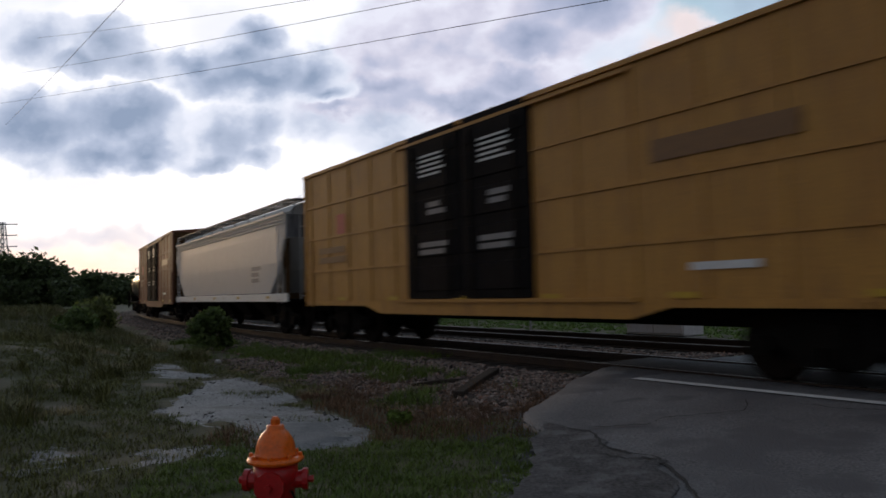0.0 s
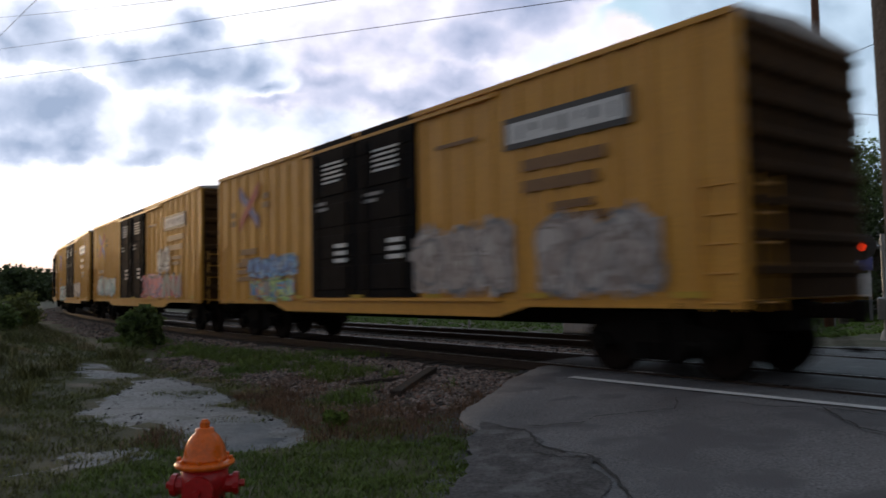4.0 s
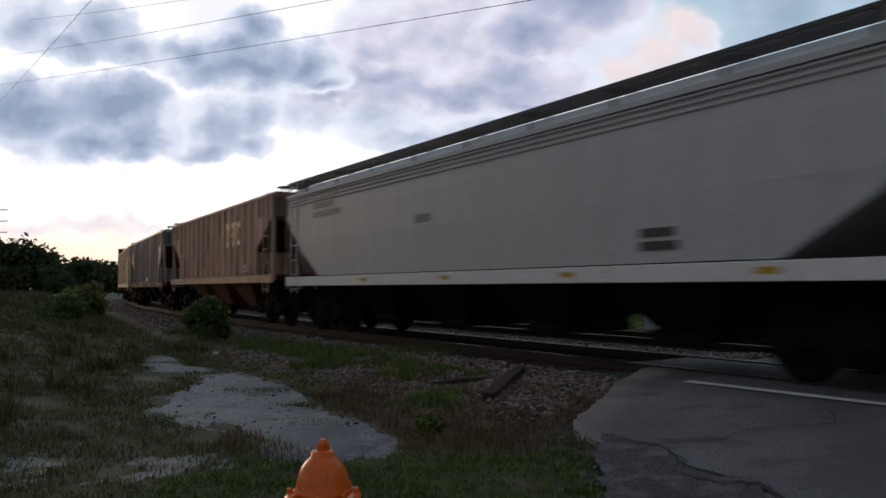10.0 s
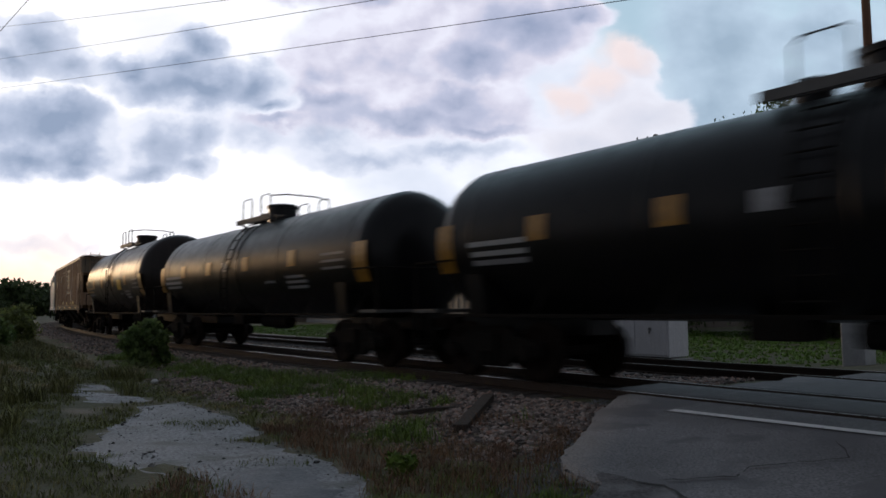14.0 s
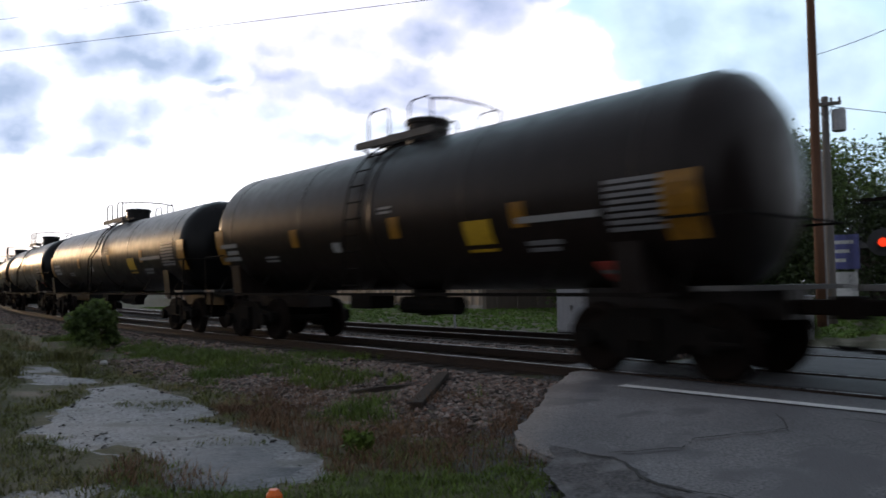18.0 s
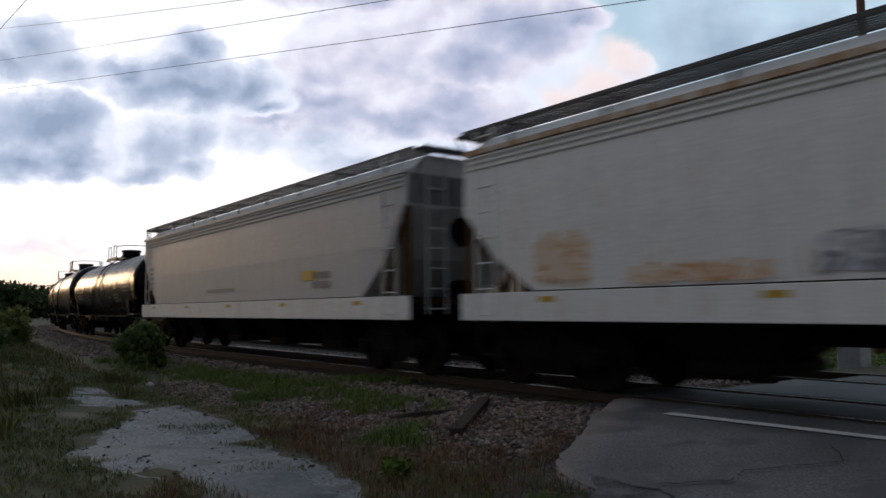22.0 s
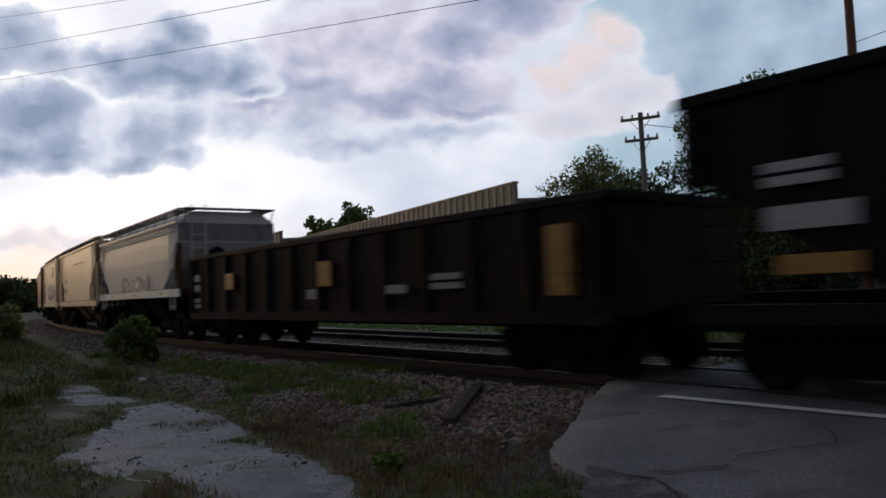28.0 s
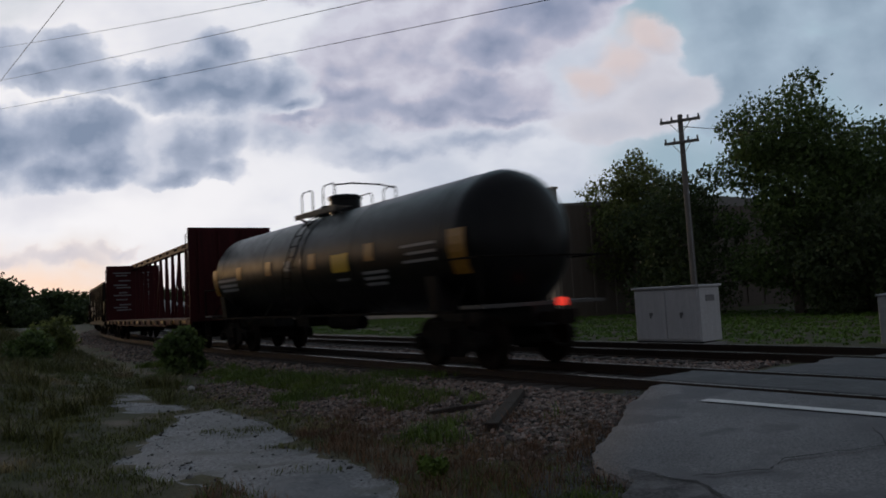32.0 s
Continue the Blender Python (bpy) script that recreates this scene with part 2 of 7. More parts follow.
# ---- materials ----
def material(name, c1, c2, scale=4.0, rough=0.6, metal=0.0, bump=0.1, fine=40.0, stretch=(1, 1, 1), c3=None, c3_at=(0.55, 0.7), shift=0.0, coord="Object", spread=0.0, gloss=0.5, grit=0.35):
    """Two colours mixed by noise, a third in patches or streaks (stretch), fine relief."""
    mt = bpy.data.materials.new(name)
    mt.use_nodes = True
    nt = mt.node_tree
    N, L = nt.nodes.new, nt.links.new
    p = nt.nodes["Principled BSDF"]
    tc = N("ShaderNodeTexCoord")
    info = N("ShaderNodeObjectInfo")
    base = tc.outputs[coord]
    if shift:
        add = N("ShaderNodeVectorMath")
        add.operation = "MULTIPLY_ADD"
        L(info.outputs["Random"], add.inputs[0])
        add.inputs[1].default_value = (shift, shift * 1.7, shift * 0.6)
        L(base, add.inputs[2])
        base = add.outputs[0]

    def noise_of(s, st=(1, 1, 1), detail=5.0):
        mp = N("ShaderNodeMapping")
        L(base, mp.inputs[0])
        mp.inputs["Scale"].default_value = st
        n = N("ShaderNodeTexNoise")
        L(mp.outputs[0], n.inputs["Vector"])
        n.inputs["Scale"].default_value, n.inputs["Detail"].default_value = s, detail
        return n.outputs[0]

    def mixc(f, a, b):
        n = N("ShaderNodeMix")
        n.data_type = "RGBA"
        for i, v in ((0, f), (6, a), (7, b)):
            if isinstance(v, bpy.types.NodeSocket):
                L(v, n.inputs[i])
            else:
                n.inputs[i].default_value = v if i == 0 else (*v, 1)
        return n.outputs[2]

    def ramp(x, lo, hi):
        n = N("ShaderNodeMapRange")
        L(x, n.inputs["Value"])
        n.inputs["From Min"].default_value, n.inputs["From Max"].default_value = lo, hi
        return n.outputs["Result"]

    col = mixc(ramp(noise_of(scale, stretch), 0.3, 0.7), c1, c2)
    grain = noise_of(fine, (1, 1, 1), 3.0)
    g = N("ShaderNodeMix")
    g.data_type, g.blend_type = "RGBA", "MULTIPLY"
    g.inputs[0].default_value = grit
    L(col, g.inputs[6])
    L(ramp(grain, 0.2, 0.75), g.inputs[7])
    col = g.outputs[2]
    if c3:
        col = mixc(ramp(noise_of(scale * 1.7, stretch, 7.0), *c3_at), col, c3)
    if spread:
        rnd = N("ShaderNodeNewGeometry").outputs["Random Per Island"]
        hs = N("ShaderNodeHueSaturation")
        L(col, hs.inputs["Color"])
        L(ramp(rnd, -0.5 / spread + 0.5, 0.5 / spread + 0.5), hs.inputs["Value"])
        hs.inputs["Value"].default_value = 1
        n = N("ShaderNodeMath")
        n.operation = "MULTIPLY_ADD"
        L(rnd, n.inputs[0])
        n.inputs[1].default_value, n.inputs[2].default_value = 2 * spread, 1 - spread
        L(n.outputs[0], hs.inputs["Value"])
        col = hs.outputs[0]
    L(col, p.inputs["Base Color"])
    rr = N("ShaderNodeMath")
    rr.operation = "MULTIPLY_ADD"
    rr.use_clamp = True
    L(noise_of(scale * 3), rr.inputs[0])
    rr.inputs[1].default_value, rr.inputs[2].default_value = 0.3, rough - 0.15
    L(rr.outputs[0], p.inputs["Roughness"])
    p.inputs["Metallic"].default_value = metal
    p.inputs["Specular IOR Level"].default_value = gloss
    if bump:
        bp = N("ShaderNodeBump")
        bp.inputs["Strength"].default_value, bp.inputs["Distance"].default_value = bump, 0.02
        L(grain, bp.inputs["Height"])
        L(bp.outputs[0], p.inputs["Normal"])
    return mt


def glowing(name, color, strength):
    mt = bpy.data.materials.new(name)
    mt.use_nodes = True
    p = mt.node_tree.nodes["Principled BSDF"]
    p.inputs["Base Color"].default_value = (*color, 1)
    p.inputs["Emission Color"].default_value = (*color, 1)
    p.inputs["Emission Strength"].default_value = strength
    return mt


def leaf_material(name, c1, c2):
    """Leaves that let a little of the sky's light through."""
    mt = material(name, c1, c2, 0.8, 0.6, 0, 0, 8, spread=0.5)
    nt = mt.node_tree
    p = nt.nodes["Principled BSDF"]
    tr = nt.nodes.new("ShaderNodeBsdfTranslucent")
    nt.links.new(p.inputs["Base Color"].links[0].from_socket, tr.inputs[0])
    mx = nt.nodes.new("ShaderNodeMixShader")
    mx.inputs[0].default_value = 0.45
    nt.links.new(p.outputs[0], mx.inputs[1])
    nt.links.new(tr.outputs[0], mx.inputs[2])
    nt.links.new(mx.outputs[0], nt.nodes["Material Output"].inputs[0])
    return mt


STREAK = (5, 5, 0.5)
YELLOW = material("weathered_yellow_paint", (0.74, 0.355, 0.038), (0.60, 0.275, 0.027), 1.4, 0.42, 0, 0.05, 30, STREAK, (0.22, 0.11, 0.04), (0.62, 0.85), 30)
# end paints: grime together with the shade on car ends, both in the colour
END_GRIME_SHADE = material("grimy_shaded_end_paint", (0.11, 0.054, 0.016), (0.055, 0.029, 0.012), 1.6, 0.8, 0, 0.1, 30, STREAK, (0.020, 0.013, 0.009), (0.5, 0.7), 30, gloss=0.12)
END_DULL = material("grimy_shaded_end_wall_paint", (0.32, 0.26, 0.19), (0.19, 0.15, 0.11), 1.4, 0.75, 0, 0.08, 30, STREAK, (0.07, 0.055, 0.042), (0.5, 0.72), 30, gloss=0.15)
END_GREY = material("grimy_shaded_grey_end_wall_paint", (0.24, 0.245, 0.255), (0.15, 0.155, 0.165), 1.4, 0.7, 0, 0.08, 30, STREAK, (0.07, 0.065, 0.062), (0.5, 0.72), 30, gloss=0.2)
YELLOW_OLD = material("faded_ochre_paint", (0.55, 0.27, 0.04), (0.42, 0.19, 0.03), 1.6, 0.5, 0, 0.06, 30, STREAK, (0.17, 0.075, 0.03), (0.56, 0.8), 30)
BLACK_DOOR = material("black_door_paint", (0.006, 0.0055, 0.006), (0.013, 0.011, 0.0115), 2, 0.68, 0, 0.08, 35, STREAK, gloss=0.07)
CREAM = material("cream_paint", (0.90, 0.69, 0.44), (0.80, 0.59, 0.36), 1.5, 0.5, 0, 0.05, 30, STREAK, (0.30, 0.19, 0.11), (0.6, 0.85), 30)
TAN_RUST = material("rusty_tan_paint", (0.68, 0.465, 0.34), (0.46, 0.27, 0.18), 1.2, 0.6, 0, 0.08, 30, STREAK, (0.16, 0.075, 0.045), (0.5, 0.72), 30)
BROWN_GREY = material("grimy_brown_grey_paint", (0.34, 0.27, 0.25), (0.15, 0.085, 0.07), 1.1, 0.55, 0, 0.08, 30, (4, 4, 0.15), (0.56, 0.54, 0.53), (0.50, 0.62), 30)
PATCHY = material("patched_orange_white_paint", (0.44, 0.265, 0.155), (0.255, 0.145, 0.085), 0.9, 0.55, 0, 0.08, 30, (2.6, 1, 0.12), (0.52, 0.36, 0.24), (0.54, 0.66), 30)
PATCH_WHITE = material("chalky_white_repaint", (0.66, 0.645, 0.635), (0.54, 0.52, 0.505), 1.6, 0.6, 0, 0.05, 30, STREAK, (0.36, 0.25, 0.18), (0.58, 0.75), 30)
GREY = material("light_grey_paint", (0.60, 0.595, 0.59), (0.52, 0.515, 0.51), 1.5, 0.50, 0, 0.04, 30, STREAK, (0.20, 0.17, 0.15), (0.66, 0.9), 30)
WHITE = material("off_white_paint", (0.86, 0.85, 0.82), (0.76, 0.75, 0.72), 1.3, 0.52, 0, 0.04, 30, STREAK, (0.42, 0.24, 0.12), (0.60, 0.80), 30)
RUST_RUN = material("orange_rust_run", (0.40, 0.22, 0.10), (0.52, 0.36, 0.22), 2.0, 0.7, 0, 0.06, 30, (3, 3, 1), (0.60, 0.56, 0.50), (0.52, 0.62), 30)
BROWN = material("oxide_brown_paint", (0.215, 0.064, 0.021), (0.130, 0.041, 0.015), 1.4, 0.58, 0, 0.06, 30, STREAK, (0.09, 0.045, 0.03), (0.6, 0.8), 30)
MAROON = material("dark_maroon_paint", (0.066, 0.010, 0.013), (0.042, 0.008, 0.010), 1.6, 0.6, 0, 0.06, 30, STREAK, (0.05, 0.022, 0.016), (0.6, 0.8), 30, gloss=0.12)
TANK_BLACK = material("black_tank_paint", (0.0018, 0.0018, 0.0021), (0.004, 0.0037, 0.004), 1.2, 0.30, 0, 0.02, 25, (3, 3, 0.8), (0.012, 0.0095, 0.0085), (0.6, 0.85), 30, gloss=0.05)
TANK_SHEEN = material("dusty_black_tank_paint", (0.0045, 0.0046, 0.0054), (0.008, 0.0077, 0.0084), 1.2, 0.34, 0, 0.02, 25, (3, 3, 0.8), (0.015, 0.012, 0.011), (0.6, 0.85), 30, gloss=0.17)
TANK_BROWN = material("sooty_brown_tank_paint", (0.013, 0.009, 0.008), (0.020, 0.014, 0.0125), 1.2, 0.36, 0, 0.02, 25, (3, 3, 0.8), (0.03, 0.023, 0.02), (0.6, 0.85), 30, gloss=0.18)
COAL_BLACK = material("dull_black_paint", (0.006, 0.006, 0.0065), (0.010, 0.0095, 0.0095), 1.4, 0.6, 0, 0.06, 30, STREAK, (0.020, 0.015, 0.013), (0.6, 0.8), 30, gloss=0.08)
GONDOLA = material("dark_rusted_paint", (0.013, 0.008, 0.007), (0.008, 0.006, 0.006), 1.6, 0.65, 0, 0.08, 30, STREAK, (0.055, 0.028, 0.018), (0.58, 0.75), 30, gloss=0.12)
IRON = material("near_black_iron", (0.007, 0.006, 0.0055), (0.012, 0.0095, 0.008), 5, 0.85, 0, 0.15, 50, gloss=0.08)
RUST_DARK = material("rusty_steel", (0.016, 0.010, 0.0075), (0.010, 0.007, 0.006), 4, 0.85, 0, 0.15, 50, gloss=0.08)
GALV = material("galvanised_steel", (0.30, 0.30, 0.30), (0.22, 0.22, 0.23), 6, 0.45, 0.6, 0.05, 60)
ROOF_GALV = material("dull_galvanised_roof", (0.42, 0.40, 0.38), (0.30, 0.28, 0.26), 2, 0.45, 0.3, 0.05, 40, (1, 1, 1), (0.17, 0.12, 0.09), (0.6, 0.8), 30)
WALKWAY = material("dark_grating_steel", (0.075, 0.072, 0.072), (0.11, 0.105, 0.10), 6, 0.6, 0.4, 0.05, 60)
MARK_WHITE = material("white_marking", (0.78, 0.78, 0.77), (0.64, 0.64, 0.63), 9, 0.5, 0, 0.02, 60)
MARK_PALE = material("dusty_pale_marking", (0.34, 0.34, 0.34), (0.26, 0.26, 0.26), 9, 0.55, 0, 0.02, 60)
MARK_BLACK = material("black_marking", (0.03, 0.03, 0.032), (0.05, 0.05, 0.05), 9, 0.5, 0, 0.02, 60)
MARK_BLUE = material("faded_blue_marking", (0.10, 0.12, 0.36), (0.15, 0.15, 0.36), 9, 0.5, 0, 0.02, 60)
MARK_RED = material("faded_red_marking", (0.55, 0.08, 0.06), (0.42, 0.08, 0.06), 9, 0.5, 0, 0.02, 60)
MARK_ORANGE = material("orange_reflective_tape", (0.33, 0.155, 0.010), (0.20, 0.092, 0.009), 9, 0.35, 0, 0.02, 60)
MARK_YELLOW = material("yellow_placard", (0.60, 0.38, 0.02), (0.48, 0.29, 0.02), 9, 0.4, 0, 0.02, 60)
MARK_BROWN = material("brown_lettering", (0.25, 0.12, 0.035), (0.19, 0.09, 0.03), 9, 0.5, 0, 0.02, 60)
MARK_UMBER = material("dark_umber_lettering", (0.075, 0.045, 0.030), (0.050, 0.032, 0.024), 9, 0.6, 0, 0.02, 60)
BAY_RUST = material("rust_stained_bay", (0.21, 0.125, 0.080), (0.12, 0.066, 0.043), 1.6, 0.75, 0, 0.1, 30, STREAK, (0.05, 0.03, 0.022), (0.52, 0.7), 30, gloss=0.2)
MARK_GREY = material("grey_patch", (0.24, 0.24, 0.25), (0.18, 0.18, 0.19), 9, 0.5, 0, 0.02, 60)


def graffiti_paint(name, colors, scale=1.6):
    mt = bpy.data.materials.new(name)
    mt.use_nodes = True
    nt = mt.node_tree
    N, L = nt.nodes.new, nt.links.new
    p = nt.nodes["Principled BSDF"]
    tc, info = N("ShaderNodeTexCoord"), N("ShaderNodeObjectInfo")
    ad = N("ShaderNodeVectorMath")
    ad.operation = "MULTIPLY_ADD"
    L(info.outputs["Random"], ad.inputs[0])
    ad.inputs[1].default_value = (17, 5, 11)
    L(tc.outputs["Object"], ad.inputs[2])
    n = N("ShaderNodeTexNoise")
    L(ad.outputs[0], n.inputs["Vector"])
    n.inputs["Scale"].default_value, n.inputs["Detail"].default_value, n.inputs["Distortion"].default_value = scale, 2.0, 1.5
    r = N("ShaderNodeValToRGB")
    r.color_ramp.interpolation = "CONSTANT"
    L(n.outputs[0], r.inputs[0])
    el = r.color_ramp.elements
    el[0].position, el[0].color = 0.0, (*colors[0], 1)
    el[1].position, el[1].color = 0.40, (*colors[1], 1)
    for i, c in enumerate(colors[2:]):
        e = el.new(0.46 + 0.055 * i)
        e.color = (*c, 1)
    L(r.outputs[0], p.inputs["Base Color"])
    p.inputs["Roughness"].default_value = 0.5
    return mt


G_SILVER = graffiti_paint("silver_spray_paint", [(0.12, 0.12, 0.13), (0.52, 0.54, 0.56), (0.40, 0.42, 0.45), (0.08, 0.08, 0.09), (0.62, 0.62, 0.62)])
G_TEAL = graffiti_paint("teal_spray_paint", [(0.05, 0.18, 0.22), (0.28, 0.58, 0.58), (0.62, 0.68, 0.68), (0.12, 0.30, 0.34), (0.58, 0.62, 0.62)])
G_PINK = graffiti_paint("pink_spray_paint", [(0.40, 0.03, 0.07), (0.62, 0.10, 0.16), (0.66, 0.42, 0.48), (0.12, 0.10, 0.34), (0.58, 0.14, 0.20)])
G_GREEN = graffiti_paint("green_spray_paint", [(0.06, 0.20, 0.45), (0.30, 0.55, 0.16), (0.52, 0.64, 0.26), (0.10, 0.36, 0.62), (0.52, 0.18, 0.06)])
G_SKY = graffiti_paint("blue_spray_paint", [(0.03, 0.10, 0.30), (0.08, 0.26, 0.58), (0.16, 0.40, 0.66), (0.05, 0.12, 0.30), (0.40, 0.60, 0.70)])
G_DUST = graffiti_paint("pale_mauve_spray_paint", [(0.24, 0.19, 0.17), (0.40, 0.34, 0.31), (0.36, 0.31, 0.29), (0.22, 0.18, 0.16), (0.44, 0.40, 0.38)])
G_BLUE = graffiti_paint("pale_blue_spray_paint", [(0.26, 0.14, 0.07), (0.34, 0.42, 0.56), (0.40, 0.26, 0.16), (0.44, 0.50, 0.60), (0.34, 0.20, 0.10)])
G_RED = graffiti_paint("red_spray_paint", [(0.62, 0.10, 0.06), (0.50, 0.46, 0.43), (0.62, 0.08, 0.05), (0.50, 0.46, 0.43), (0.55, 0.30, 0.16)], 2.4)
G_RUST = graffiti_paint("rust_stain", [(0.62, 0.50, 0.38), (0.52, 0.27, 0.11), (0.66, 0.58, 0.50), (0.58, 0.40, 0.20), (0.66, 0.60, 0.54)], 2.2)
G_DUSK = graffiti_paint("faded_grey_spray_paint", [(0.30, 0.31, 0.34), (0.60, 0.60, 0.60), (0.42, 0.43, 0.46), (0.62, 0.62, 0.62), (0.20, 0.21, 0.24)], 2.0)

# ---- building blocks ----
def box(bm, x0, x1, y0, y1, z0, z1):
    v = [bm.verts.new((x, y, z)) for x in (x0, x1) for y in (y0, y1) for z in (z0, z1)]
    for f in ((0, 1, 3, 2), (4, 6, 7, 5), (0, 4, 5, 1), (2, 3, 7, 6), (0, 2, 6, 4), (1, 5, 7, 3)):
        bm.faces.new([v[i] for i in f])
    return bm


def prism(bm, poly, lo, hi, axis="y"):
    """A polygon drawn out along an axis: y (x, z pairs), x (y, z pairs) or z (x, y pairs)."""
    put = {"y": lambda a, b, c: (a, c, b), "x": lambda a, b, c: (c, a, b), "z": lambda a, b, c: (a, b, c)}[axis]
    a = [bm.verts.new(put(p, q, lo)) for p, q in poly]
    b = [bm.verts.new(put(p, q, hi)) for p, q in poly]
    n = len(poly)
    bm.faces.new(a)
    bm.faces.new(b[::-1])
    for i in range(n):
        bm.faces.new((a[i], b[i], b[(i + 1) % n], a[(i + 1) % n]))
    return bm


def rod(bm, p, q, r, seg=6, r2=None):
    p, q = Vector(p), Vector(q)
    d = q - p
    s = d.normalized().orthogonal().normalized()
    t = d.normalized().cross(s)
    r2 = r if r2 is None else r2
    a = [bm.verts.new(p + r * (math.cos(k) * s + math.sin(k) * t)) for k in [2 * math.pi * i / seg for i in range(seg)]]
    b = [bm.verts.new(q + r2 * (math.cos(k) * s + math.sin(k) * t)) for k in [2 * math.pi * i / seg for i in range(seg)]]
    bm.faces.new(a[::-1])
    bm.faces.new(b)
    for i in range(seg):
        bm.faces.new((a[i], a[(i + 1) % seg], b[(i + 1) % seg], b[i]))
    return bm


def lathe(bm, profile, seg=24, axis="z", at=(0, 0, 0)):
    rings = []
    for r, h in profile:
        ring = []
        for i in range(seg):
            k = 2 * math.pi * i / seg
            c, s = r * math.cos(k), r * math.sin(k)
            p = {"z": (c, s, h), "x": (h, c, s), "y": (c, h, s)}[axis]
            ring.append(bm.verts.new(Vector(p) + Vector(at)))
        rings.append(ring)
    for a, b in zip(rings, rings[1:]):
        for i in range(seg):
            bm.faces.new((a[i], a[(i + 1) % seg], b[(i + 1) % seg], b[i]))
    bm.faces.new(rings[0][::-1])
    bm.faces.new(rings[-1])
    return bm


def strip(bm, points, w, h):
    """A bar of width w, height h along a line of points."""
    for p, q in zip(points, points[1:]):
        p, q = Vector(p), Vector(q)
        d = (q - p).normalized()
        s = d.cross(Vector((0, 0, 1)))
        s = s.normalized() if s.length > 1e-4 else Vector((0, 1, 0))
        t = s.cross(d)
        v = [bm.verts.new(e + s * w / 2 * a + t * h / 2 * b) for e in (p, q) for a, b in ((-1, -1), (1, -1), (1, 1), (-1, 1))]
        for f in ((3, 2, 1, 0), (4, 5, 6, 7), (0, 1, 5, 4), (1, 2, 6, 5), (2, 3, 7, 6), (3, 0, 4, 7)):
            bm.faces.new([v[i] for i in f])
    return bm


def tube(bm, points, r, seg=6):
    """One bent bar along a line of points."""
    pts = [Vector(p) for p in points]
    rings = []
    for k, p in enumerate(pts):
        d = (pts[min(k + 1, len(pts) - 1)] - pts[max(k - 1, 0)]).normalized()
        s = d.cross(Vector((1, 0.01, 0.02))).normalized()
        t = d.cross(s)
        rings.append([bm.verts.new(p + r * (math.cos(a) * s + math.sin(a) * t)) for a in [2 * math.pi * i / seg for i in range(seg)]])
    for a, b in zip(rings, rings[1:]):
        for i in range(seg):
            bm.faces.new((a[i], a[(i + 1) % seg], b[(i + 1) % seg], b[i]))
    bm.faces.new(rings[0][::-1])
    bm.faces.new(rings[-1])
    return bm


def mesh_of(name, bm, mat, smooth=False, bevel=0.0):
    if bevel:
        bmesh.ops.bevel(bm, geom=list(bm.edges), offset=bevel, segments=1, affect="EDGES", clamp_overlap=True)
    bmesh.ops.recalc_face_normals(bm, faces=bm.faces)
    me = bpy.data.meshes.new(name)
    bm.to_mesh(me)
    bm.free()
    me.materials.append(mat)
    if smooth:
        me.shade_smooth()
    return me


def part(name, bm, mat, parent=None, label="", smooth=False, bevel=0.0):
    ob = new(name, mesh_of(name, bm, mat, smooth, bevel))
    if parent is not None:
        ob.parent = parent
    if label:
        tagged(ob, label)
    return ob


def shared(name, me, parent, m=None, label=""):
    ob = new(name, me)
    ob.parent = parent
    if m is not None:
        ob.matrix_basis = m
    if label:
        tagged(ob, label)
    return ob


def B():
    return bmesh.new()


def raw(name, verts, faces, mat, smooth=False):
    me = bpy.data.meshes.new(name)
    me.from_pydata([tuple(v) for v in verts], [], [tuple(f) for f in faces])
    me.materials.append(mat)
    if smooth:
        me.shade_smooth()
    return new(name, me)


# ---- the line: straight over the crossing, then a long curve to the right ----
RAIL_Z, HEAD, TURN_AT, RADIUS = 0.30, 33.03, 12.0, 332.0
H0 = radians(HEAD)
C0 = Vector((5.7227, 8.5762))
WAY, SIDE = Vector((-math.sin(H0), math.cos(H0))), Vector((-math.cos(H0), -math.sin(H0)))    # along the line; towards the camera
P0_ = C0 + WAY * TURN_AT
ARC_C = P0_ - SIDE * RADIUS


def on_track(s, d=0.0):
    """Place and heading (degrees left of +y) at s metres past the crossing, d metres to the camera's side of the near track."""
    if s <= TURN_AT:
        p = C0 + WAY * s + SIDE * d
        return p.x, p.y, HEAD
    k = (s - TURN_AT) / RADIUS
    h = H0 - k
    n = Vector((-math.cos(h), -math.sin(h)))
    p = ARC_C + n * (RADIUS + d)
    return p.x, p.y, math.degrees(h)


def to_track(x, y):
    r = Vector((x, y)) - C0
    s = r.dot(WAY)
    if s <= TURN_AT:
        return s, r.dot(SIDE)
    q = Vector((x, y)) - ARC_C
    k = H0 - (math.atan2(-q.y, -q.x))
    return TURN_AT + RADIUS * k, q.length - RADIUS


def ease(x, a, b):
    t = min(1, max(0, (x - a) / (b - a)))
    return t * t * (3 - 2 * t)


